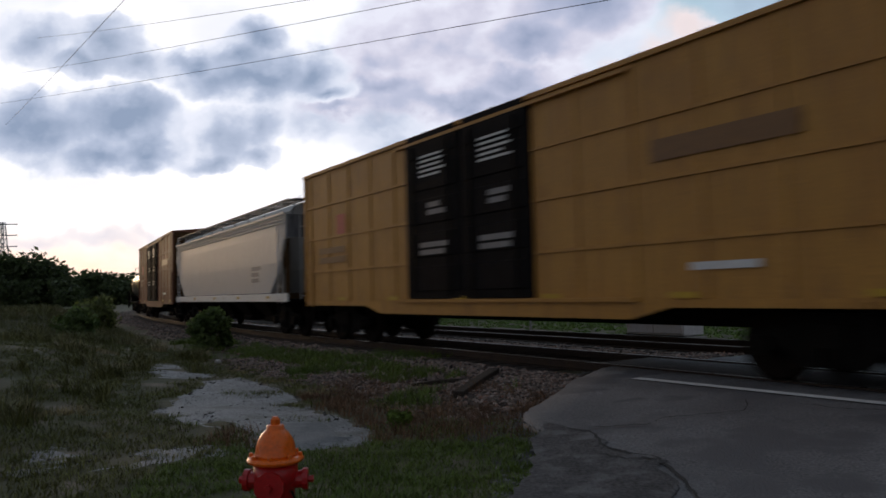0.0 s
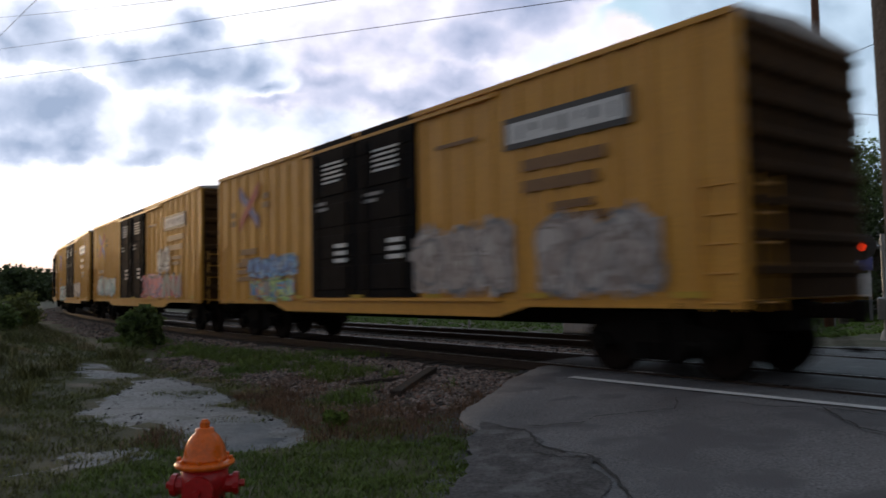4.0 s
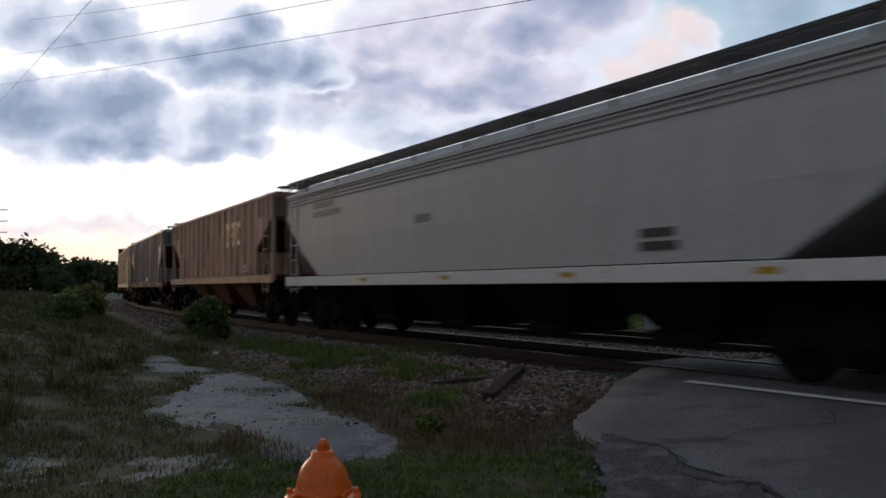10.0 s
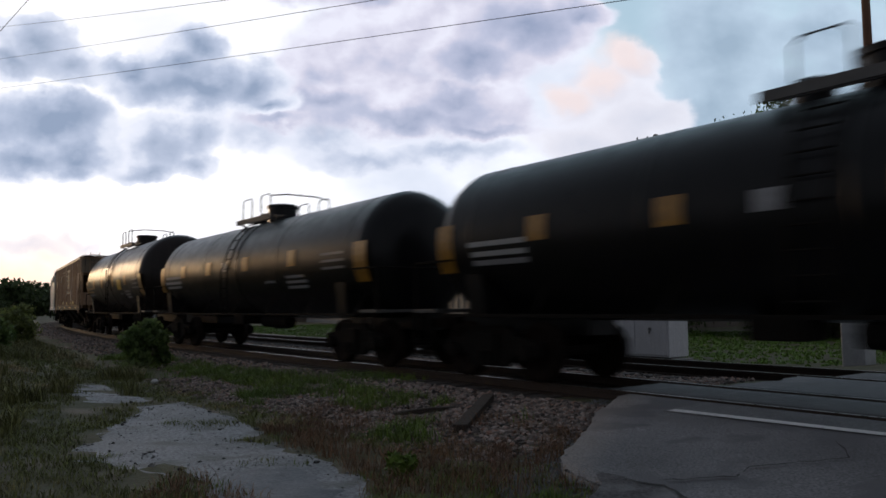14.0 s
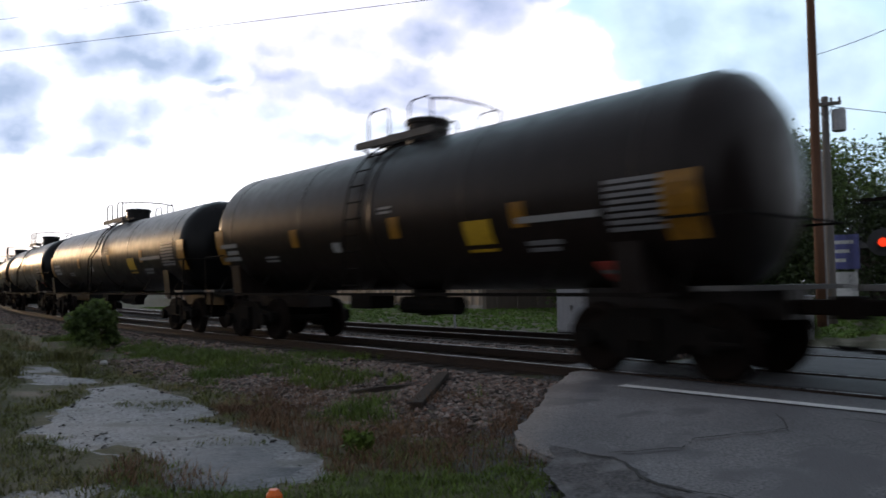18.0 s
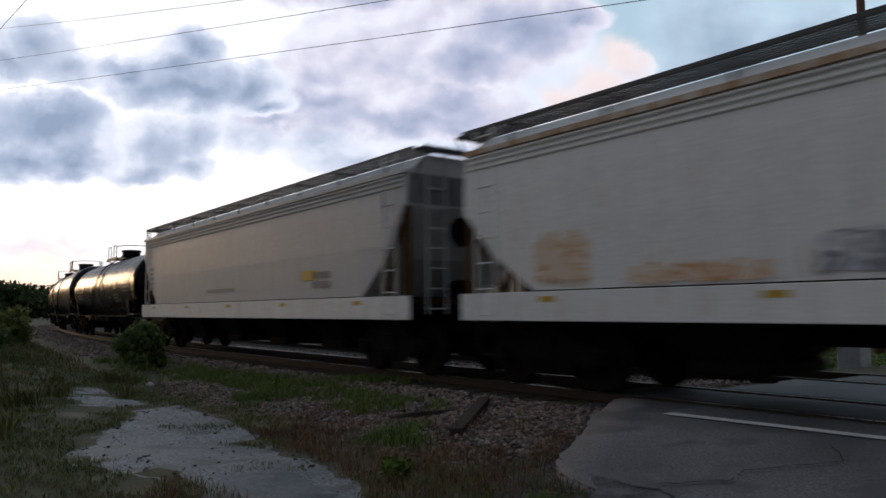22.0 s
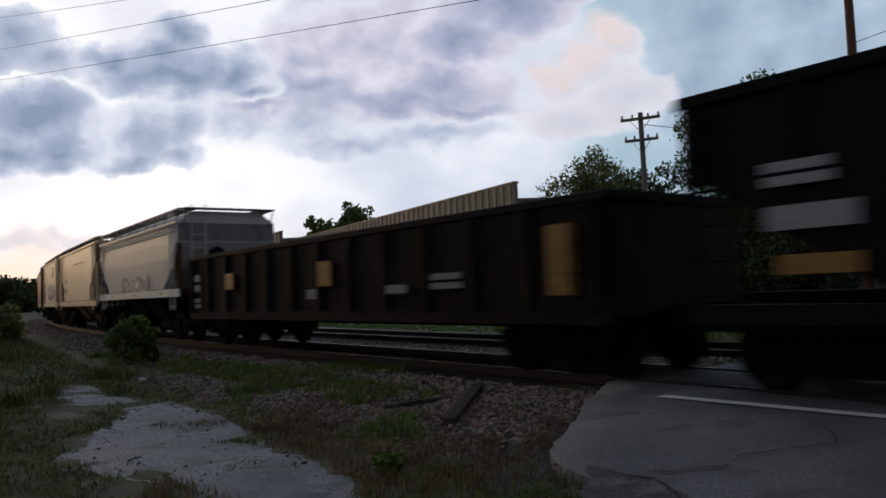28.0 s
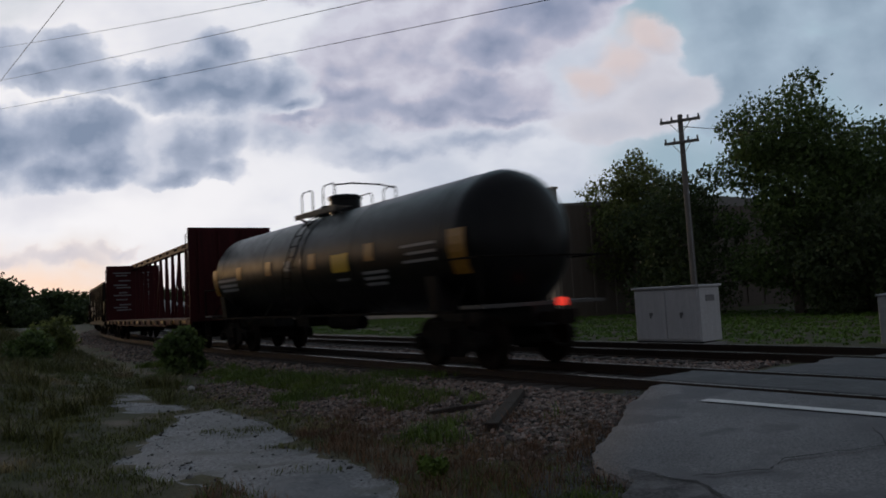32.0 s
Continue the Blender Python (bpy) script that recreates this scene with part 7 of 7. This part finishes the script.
    tagged(new("ballast_stones", me), "loose grey and rusty crushed stone along the track", "gravel", kind="stuff")
    WOOD = material("rotten_tie_timber", (0.028, 0.019, 0.014), (0.045, 0.033, 0.025), 5, 0.9, 0, 0.5, 30, (1, 6, 1))
    for p, q, w in (((0.16, 10.25, 0.10), (0.82, 12.6, 0.16), 0.16), ((0.40, 10.30, 0.06), (1.06, 11.3, 0.10), 0.09), ((-0.55, 12.0, 0.03), (0.3, 12.25, 0.06), 0.10)):
        p, q = Vector(p), Vector(q)
        bm = strip(B(), [p, p.lerp(q, 0.5) + Vector((0.02, 0, 0.02)), q], w, w * 0.7)
        tagged(part("old_timber", bm, WOOD, None, bevel=0.008), "rotten piece of old timber tie lying in ballast", "timber")
    WHITE_STONE = material("pale_stone", (0.5, 0.5, 0.48), (0.4, 0.4, 0.38), 9, 0.8, 0, 0.3, 40)
    ob = part("stone", lathe(B(), [(0.02, 0), (0.07, 0.01), (0.08, 0.05), (0.05, 0.09), (0.01, 0.10)], 8), WHITE_STONE, None, bevel=0.006)
    ob.location = (-5.28, 17.3, ground_z(-5.28, 17.3))
    tagged(ob, "single pale stone lying in the weeds", "stone")


# ---- street things ----
HYD_RED = material("red_hydrant_paint", (0.52, 0.008, 0.010), (0.38, 0.007, 0.008), 7, 0.34, 0, 0.12, 45, (1, 1, 1), (0.10, 0.02, 0.015), (0.64, 0.76))
HYD_ORANGE = material("orange_hydrant_paint", (0.92, 0.175, 0.005), (0.76, 0.130, 0.005), 7, 0.32, 0, 0.10, 45, (1, 1, 1), (0.26, 0.05, 0.015), (0.66, 0.78))


def hydrant():
    x, y = -0.93, 4.05
    h = tagged(new("fire_hydrant"), "red fire hydrant with an orange bonnet standing in grass", "hydrant")
    h.location = (x, y, 0.0)
    part("barrel", lathe(B(), [(0.17, -0.05), (0.17, 0.03), (0.11, 0.04), (0.10, 0.10), (0.10, 0.52), (0.115, 0.54), (0.118, 0.63)], 24), HYD_RED, h, smooth=True)
    part("flange", lathe(B(), [(0.10, 0.628), (0.128, 0.632), (0.150, 0.646), (0.152, 0.656), (0.142, 0.668), (0.10, 0.672)], 28), HYD_ORANGE, h, "orange bonnet flange")
    bon = part("bonnet", lathe(B(), [(0.118, 0.668), (0.112, 0.684), (0.106, 0.700), (0.103, 0.725), (0.092, 0.758), (0.072, 0.790), (0.052, 0.808), (0.048, 0.812), (0.046, 0.832), (0.030, 0.836)], 28), HYD_ORANGE, h, "domed orange bonnet", smooth=True)
    bm = lathe(B(), [(0.026, 0.836), (0.026, 0.862), (0.018, 0.872), (0.016, 0.878)], 5)
    part("operating_nut", bm, HYD_ORANGE, bon)
    for k in range(8):
        a = k * math.pi / 4
        part("bolt", lathe(B(), [(0.012, 0.668), (0.012, 0.684), (0.008, 0.688)], 6, at=(0.132 * math.cos(a), 0.132 * math.sin(a), 0)), HYD_ORANGE, h)
    for a, r, l in ((0.1, 0.052, 0.17), (math.pi - 0.1, 0.052, 0.17), (-1.57, 0.07, 0.17)):
        c, s = math.cos(a), math.sin(a)
        bm = rod(B(), (c * 0.09, s * 0.09, 0.54), (c * l * 0.86, s * l * 0.86, 0.54), r * 0.9, 16)
        noz = part("nozzle", bm, HYD_RED, h)
        bm = rod(B(), (c * l * 0.84, s * l * 0.84, 0.54), (c * l, s * l, 0.54), r * 1.12, 12)
        rod(bm, (c * l, s * l, 0.54), (c * (l + 0.03), s * (l + 0.03), 0.54), 0.02, 5)
        part("cap", bm, HYD_RED, noz)
    bm = B()
    prev = None
    for k in range(9):
        q = (0.10 + 0.05 * math.sin(k * 0.39), -0.08, 0.50 - 0.11 * math.sin(k * 0.39))
        if prev:
            rod(bm, prev, q, 0.005, 5)
        prev = q
    part("chain", bm, IRON, h)


POLE_NEAR = material("weathered_grey_pole", (0.13, 0.105, 0.085), (0.085, 0.068, 0.055), 5, 0.9, 0, 0.5, 40, (4, 4, 0.25), (0.05, 0.04, 0.033), (0.62, 0.72))
POLE_BROWN = material("brown_treated_pole", (0.16, 0.075, 0.04), (0.11, 0.05, 0.028), 5, 0.85, 0, 0.3, 40, (4, 4, 0.25))
POLE_GREY = material("silvered_pole", (0.20, 0.18, 0.165), (0.14, 0.125, 0.115), 5, 0.85, 0, 0.3, 40, (4, 4, 0.25))
WIRE = material("black_cable", (0.012, 0.012, 0.013), (0.02, 0.02, 0.02), 9, 0.6, 0, 0, 40)
CABINET = material("pale_grey_cabinet_paint", (0.60, 0.60, 0.62), (0.52, 0.52, 0.54), 3, 0.45, 0.1, 0.03, 40, STREAK, (0.36, 0.34, 0.33), (0.66, 0.85))
CONCRETE = material("stained_concrete", (0.34, 0.33, 0.31), (0.26, 0.25, 0.24), 3, 0.85, 0, 0.3, 30)
SILVER = material("silver_painted_steel", (0.42, 0.43, 0.45), (0.34, 0.35, 0.37), 4, 0.45, 0.5, 0.05, 40)


def pole(x, y, h, r, mat, label, arms=(), yaw=0.0, lean=(0, 0), kit=()):
    p = tagged(new("utility_pole"), label, "utility pole")
    p.matrix_world = pose(x, y, ground_z(x, y) - 0.1, lean[0], lean[1], yaw)
    prof = [(r, 0.0), (r * 0.99, h * 0.25), (r * 0.93, h * 0.5), (r * 0.82, h * 0.8), (r * 0.76, h - 0.03), (r * 0.6, h)]
    part("shaft", lathe(B(), prof, 20), mat, p, smooth=True)
    for z, w in arms:
        arm = part("crossarm", box(B(), -w / 2, w / 2, -0.055 - r, 0.055 - r, z - 0.06, z + 0.06), mat, p, bevel=0.008)
        bm = strip(B(), [(-w * 0.28, -r - 0.07, z - 0.04), (0, -r * 0.9, z - 0.6)], 0.03, 0.02)
        strip(bm, [(w * 0.28, -r - 0.07, z - 0.04), (0, -r * 0.9, z - 0.6)], 0.03, 0.02)
        part("brace", bm, GALV, p)
        for e in (-0.46, -0.2, 0.2, 0.46):
            part("insulator", lathe(B(), [(0.03, z + 0.06), (0.05, z + 0.10), (0.035, z + 0.14), (0.05, z + 0.18), (0.02, z + 0.22)], 10, at=(e * w, -r, 0)), GALV, arm)
    for kind, z in kit:
        if kind == "transformer":
            part("transformer", lathe(B(), [(0.02, z), (0.2, z + 0.02), (0.23, z + 0.05), (0.23, z + 0.75), (0.2, z + 0.8), (0.05, z + 0.84)], 16, at=(0.42, 0, 0)), SILVER, p, "grey drum transformer")
        elif kind == "conduit":
            part("conduit", rod(B(), (r * 0.7, -r * 0.8, 0), (r * 0.6, -r * 0.75, z), 0.035, 8), GALV, p)
        elif kind == "plate":
            part("plate", box(B(), -0.09, 0.09, -r - 0.02, -r + 0.004, z, z + 0.6), MARK_GREY, p)
    return p


def wire(p, q, sag, r, label, n=24):
    """A hanging cable between two high points."""
    p, q = Vector(p), Vector(q)
    side = (q - p).cross(Vector((0, 0, 1))).normalized()
    verts, faces = [], []
    for k in range(n + 1):
        t = k / n
        c = p.lerp(q, t) - Vector((0, 0, 4 * sag * t * (1 - t)))
        verts += [c + side * r, c + Vector((0, 0, r)), c - side * r, c - Vector((0, 0, r))]
        if k:
            o = 4 * k
            faces += [(o - 4 + i, o - 4 + (i + 1) % 4, o + (i + 1) % 4, o + i) for i in range(4)]
    tagged(raw("power_line", verts, faces, WIRE), label, "cable", "overhead power lines")


def along(a, b, t):
    return Vector(a).lerp(Vector(b), t)


def poles_and_wires():
    pole(2.80, 3.64, 11.0, 0.15, POLE_NEAR, "weathered grey wooden utility pole close to the road", kit=(("plate", 2.4),), lean=(0, -0.8))
    pole(15.1, 24.2, 13.0, 0.16, POLE_BROWN, "tall brown treated wooden utility pole across the tracks", kit=(("conduit", 6.0),))
    pole(16.5, 25.6, 8.2, 0.15, POLE_GREY, "grey wooden pole with a drum transformer", kit=(("transformer", 6.9),), arms=((7.9, 1.0),), yaw=-35)
    pole(11.5, 33.4, 9.25, 0.14, POLE_GREY, "grey utility pole with two crossarms behind the cabinet", arms=((8.95, 1.7), (8.0, 1.45)), yaw=-28, kit=(("conduit", 6.0),), lean=(0, -0.5))
    pole(17.0, 21.0, 10.9, 0.16, POLE_GREY, "grey utility pole with three crossarms beside the road", arms=((10.6, 2.2), (10.05, 1.8), (9.5, 1.2)), yaw=-45, kit=(("conduit", 8.6),))
    for a, b, s in (((-38.7, 79.1, 24.1), (6.45, 30.6, 13.5), 0.35), ((-38.65, 78.9, 27.1), (-3.25, 36.3, 15.7), 0.3), ((-38.6, 78.6, 30.3), (-13.5, 47.0, 19.9), 0.25)):
        lift = Vector((0, 0, s * 1.0))
        wire(along(a, b, -0.6) + lift, along(a, b, 1.9) + lift, s * 1.2, 0.017, "thin black overhead power line against the sky", 32)
    wire(along((-25.7, 45.2, 13.6), (-10.1, 21.9, 9.9), -0.6), along((-25.7, 45.2, 13.6), (-10.1, 21.9, 9.9), 1.8), 0.1, 0.010, "thin black service line slanting against the sky", 12)
    for k in range(4):
        wire((17.0 + 0.3 * k, 21.0 - 0.3 * k, 10.7 - 0.45 * k), (44 + k, 14 - k, 11.6 - 0.5 * k), 0.7, 0.014, "thin black cable between roadside poles", 16)
    wire((16.5, 25.6, 7.7), (40, 32, 9.5), 0.5, 0.014, "thin black cable between roadside poles", 14)
    wire((17.0, 21.0, 9.6), (15.1, 24.2, 9.0), 0.1, 0.012, "thin black cable between roadside poles", 8)
    wire((11.5, 33.4, 8.5), (38, 38, 9.5), 0.8, 0.016, "thin black cable leaving a utility pole", 14)


def cabinet():
    c = tagged(new("signal_cabinet"), "pale grey two-door railway signal cabinet on a concrete pad", "cabinet")
    c.matrix_world = pose(5.66, 20.2, 0.12, 0, 0, HEAD + 90)
    w, dp, h = 0.99, 0.8, 1.40
    part("base", box(B(), -w - 0.15, w + 0.12, -dp + 0.05, 0.16, -0.3, 0.05), CONCRETE, c, "low concrete pad", bevel=0.01)
    part("body", box(B(), -w, w, -dp, 0, 0.08, h), CABINET, c, bevel=0.012)
    part("roof", box(B(), -w - 0.05, w + 0.05, -dp - 0.05, 0.07, h, h + 0.055), CABINET, c, bevel=0.01)
    for x0, x1, k in ((-w + 0.03, -0.012, 1), (0.012, w - 0.03, -1)):
        d = part("door", box(B(), x0, x1, 0.0, 0.028, 0.13, h - 0.05), CABINET, c, bevel=0.008)
        hx = x1 - 0.45 if k > 0 else x0 + 0.45
        bm = box(B(), hx - 0.05, hx + 0.05, 0.028, 0.04, 0.72, 0.80)
        box(bm, hx - 0.012, hx + 0.012, 0.04, 0.07, 0.66, 0.80)
        part("handle", bm, GALV, d)
        for z in (0.28, 0.72, 1.16):
            hxx = x0 + 0.02 if k > 0 else x1 - 0.02
            part("hinge", rod(B(), (hxx, 0.034, z), (hxx, 0.034, z + 0.12), 0.014, 6), CABINET, d)
    part("vent", box(B(), -w - 0.02, -w + 0.002, -dp * 0.7, -dp * 0.3, h - 0.35, h - 0.2), MARK_GREY, c)
    part("skid", box(B(), -w, w, -0.06, 0.02, 0.05, 0.08), IRON, c)


def crossing_signal():
    RED_ON = glowing("lit_red_lens", (1.0, 0.05, 0.012), 0.55)
    RED_OFF = material("dark_red_lens", (0.12, 0.01, 0.01), (0.09, 0.01, 0.01), 8, 0.2, 0, 0, 40)
    s = tagged(new("crossing_signal"), "silver crossing signal mast with a lit red flasher", "crossing signal")
    s.matrix_world = pose(11.38, 16.07, -0.12, 0, 0, 147 + 180)
    part("foundation", lathe(B(), [(0.22, -0.1), (0.22, 0.18), (0.16, 0.22), (0.09, 0.5)], 16), SILVER, s)
    part("mast", rod(B(), (0, 0, 0.2), (0, 0, 2.7), 0.055, 12), SILVER, s)
    part("lamp_arm", rod(B(), (-0.5, 0, 2.42), (0.5, 0, 2.42), 0.03, 8), SILVER, s)
    for e, lit in ((-0.42, True), (0.42, False)):
        f = part("flasher", lathe(B(), [(0.30, 0.0), (0.30, -0.012), (0.10, -0.02)], 20, "y", (e, -0.05, 2.42)), MARK_BLACK, s, "black round target board")
        part("hood", lathe(B(), [(0.11, -0.03), (0.12, -0.16), (0.115, -0.16), (0.105, -0.03)], 16, "y", (e, -0.05, 2.42)), MARK_BLACK, f)
        part("lens", lathe(B(), [(0.10, -0.035), (0.08, -0.06), (0.02, -0.07)], 16, "y", (e, -0.06, 2.42)), RED_ON if lit else RED_OFF, f, "lit red lens" if lit else "dark red lens")
    part("gate_mechanism", box(B(), -0.16, 0.16, -0.2, 0.16, 0.75, 1.25), SILVER, s, bevel=0.02)
    b = tagged(new("signal_case"), "narrow silver signal case on a post base", "signal case")
    b.matrix_world = pose(9.9, 17.7, -0.05, 0, 0, HEAD)
    part("body", box(B(), -0.27, 0.27, -0.25, 0.25, 0.1, 1.15), SILVER, b, bevel=0.015)
    part("lid", box(B(), -0.3, 0.3, -0.28, 0.28, 1.15, 1.2), SILVER, b, bevel=0.01)
    part("foot", box(B(), -0.2, 0.2, -0.18, 0.18, -0.1, 0.1), CONCRETE, b)
    p = tagged(new("marker_post"), "thin pale marker post in mown grass", "post")
    p.location = (2.6, 22.6, ground_z(2.6, 22.6))
    part("post", box(B(), -0.03, 0.03, -0.02, 0.02, -0.05, 0.7), SILVER, p, bevel=0.006)


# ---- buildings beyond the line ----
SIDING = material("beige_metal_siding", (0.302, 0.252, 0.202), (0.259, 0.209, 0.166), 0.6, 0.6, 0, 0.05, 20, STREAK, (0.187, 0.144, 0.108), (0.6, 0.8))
# SIDING at half brightness: for shaded end walls and for darker buildings
SIDING_DARK = material("dark_and_shaded_siding", (0.150, 0.120, 0.098), (0.120, 0.094, 0.075), 0.6, 0.65, 0, 0.05, 20, STREAK)
ROOFING = material("grey_metal_roofing", (0.26, 0.25, 0.24), (0.2, 0.19, 0.185), 0.6, 0.5, 0.2, 0.05, 20)


def warehouse(x, y, yaw, length, depth, h, parapet, label, siding=SIDING, rib=0.85):
    """x, y: the corner nearest the crossing; the long wall runs off along local +x."""
    w = tagged(new("warehouse"), label, "building")
    w.matrix_world = pose(x, y, -0.1, 0, 0, yaw)
    part("long_wall", box(B(), 0.0, length, 0, 0.25, 0, h + parapet), siding, w)
    # end wall and its ribs: shade painted in by the darker siding
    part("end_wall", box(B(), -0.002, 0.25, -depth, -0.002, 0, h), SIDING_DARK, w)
    part("rear_wall", box(B(), 0.25, length, -depth, -depth + 0.25, 0, h), siding, w)
    part("far_end_wall", box(B(), length - 0.25, length, -depth + 0.25, -0.002, 0, h), siding, w)
    part("roof", prism(B(), [(-depth - 0.2, h), (-0.01, h), (-0.01, h + 0.1), (-depth / 2, h + 0.7), (-depth - 0.2, h + 0.1)], 0.0, length, "x"), ROOFING, w)
    part("coping", box(B(), -0.06, length + 0.06, -0.06, 0.32, h + parapet, h + parapet + 0.12), siding, w)
    me = mesh_of("siding_rib", prism(B(), [(-0.10, 0), (-0.06, 0.07), (0.06, 0.07), (0.10, 0)], 0.2, h + parapet - 0.02, "z"), siding)
    for k in range(int(length / rib)):
        shared("siding_rib", me, w, pose(0.4 + k * rib, 0.25, 0))
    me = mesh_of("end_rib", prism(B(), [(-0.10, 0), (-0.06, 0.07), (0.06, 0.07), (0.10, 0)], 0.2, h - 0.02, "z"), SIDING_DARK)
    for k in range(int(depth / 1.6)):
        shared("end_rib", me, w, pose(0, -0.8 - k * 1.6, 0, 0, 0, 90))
    part("plinth", box(B(), -0.05, length, 0.25, 0.33, 0, 0.35), CONCRETE, w)
    return w


def buildings():
    warehouse(8.3, 46.0, 90 + 23, 62, 26, 6.9, 1.0, "long beige ribbed metal warehouse with a stepped parapet")
    warehouse(-10.5, 86.0, 90 + 24, 40, 24, 8.0, 0.8, "grey-beige flat-roofed warehouse farther along the line", SIDING_DARK, 1.2)
    h = tagged(new("shop"), "low dark shop with a white porch and a sign", "building")
    h.matrix_world = pose(27.0, 30.5, 0, 0, 0, -50)
    part("wall", box(B(), -5, 5, 0, 6, 0, 3.0), SIDING_DARK, h)
    part("roof", prism(B(), [(-0.5, 3.0), (6.5, 3.0), (3.0, 4.6)], -5.4, 5.4, "x"), ROOFING, h)
    part("porch", box(B(), -5, 5, -1.2, -0.002, 0, 0.25), CONCRETE, h)
    for x in (-4.8, -2.4, 0, 2.4, 4.8):
        part("porch_post", box(B(), x - 0.07, x + 0.07, -1.15, -1.0, 0.25, 2.6), MARK_WHITE, h)
    part("door", box(B(), -0.5, 0.5, -0.04, -0.002, 0.25, 2.3), BROWN, h)
    for x in (-3.4, -1.9, 1.6, 3.2):
        wd = part("window", box(B(), x - 0.6, x + 0.6, -0.05, -0.002, 1.0, 2.2), MARK_WHITE, h)
        part("pane", box(B(), x - 0.5, x + 0.5, -0.065, -0.05, 1.1, 2.1), TANK_BLACK, wd)
    sg = tagged(new("roadside_sign"), "dark blue roadside sign board with unreadable white lettering", "sign")
    sg.matrix_world = pose(18.1, 27.2, 0, 0, 0, -38)
    for x in (-0.48, 0.48):
        part("post", box(B(), x - 0.05, x + 0.05, -0.05, 0.05, 0, 3.2), SILVER, sg)
    bd = part("board", box(B(), -0.6, 0.6, -0.1, -0.052, 1.9, 3.2), MARK_BLUE, sg, bevel=0.01)
    for k in range(3):
        part("lettering", box(B(), -0.42, 0.42 - 0.13 * k, -0.106, -0.1, 2.85 - 0.34 * k, 2.98 - 0.34 * k), MARK_WHITE, bd)
    part("panel", box(B(), -0.52, 0.52, -0.1, -0.052, 0.9, 1.8), MARK_WHITE, sg)
    # far pylon
    t = tagged(new("pylon"), "distant grey lattice power pylon on the skyline", "pylon")
    t.location = (-178, 299, 0)
    bm = B()
    for sx in (-1, 1):
        for sy in (-1, 1):
            rod(bm, (sx * 3, sy * 3, 0), (sx * 0.6, sy * 0.6, 34), 0.22, 4)
    for k in range(8):
        z, e = k * 4.0, 3 - 2.4 * k * 4 / 34
        z2, e2 = z + 4, 3 - 2.4 * (k + 1) * 4 / 34
        for sy in (-1, 1):
            rod(bm, (-e, sy * e, z), (e2, sy * e2, z2), 0.12, 4)
            rod(bm, (e, sy * e, z), (-e2, sy * e2, z2), 0.12, 4)
    part("tower", bm, GALV, t)
    for z in (24, 28.5, 33):
        part("crossarm", rod(B(), (-6, 0, z), (6, 0, z), 0.25, 4), GALV, t)


hydrant()
poles_and_wires()
cabinet()
crossing_signal()
buildings()
trees()
grass()
stones()
build_ties()


# ---- everything that moves ----
SPEED = 14.0


def motions():
    for car, at in CARS:
        rows = []
        for t in [-0.5] + [float(k) for k in range(0, 33)] + [32.5]:
            x, y, h = on_track(at + SPEED * t)
            rows.append((t, pose(x, y, RAIL_Z, 0, 0, 90 + h)))
        walk(car, rows)
    # wheels roll while they are near the crossing
    for wheel, x, y, at in WHEELS:
        t0, t1 = max(0.0, (-9.0 - at) / SPEED), min(32.0, (24.0 - at) / SPEED)
        if t1 <= t0:
            continue
        turn = 0.0 if y > 0 else 180.0
        first = Matrix.Translation((x, 0.76 * y, 0.455))
        n = max(1, math.ceil((t1 - t0) * 24))
        times = sorted({0.0, 32.0} | {t0 + (t1 - t0) * k / n for k in range(n + 1)})
        walk(wheel, [(t, first @ Matrix.Rotation(min(max(t, t0), t1) * SPEED / 0.455, 4, "Y") @ Matrix.Rotation(radians(turn), 4, "Z")) for t in times])


motions()
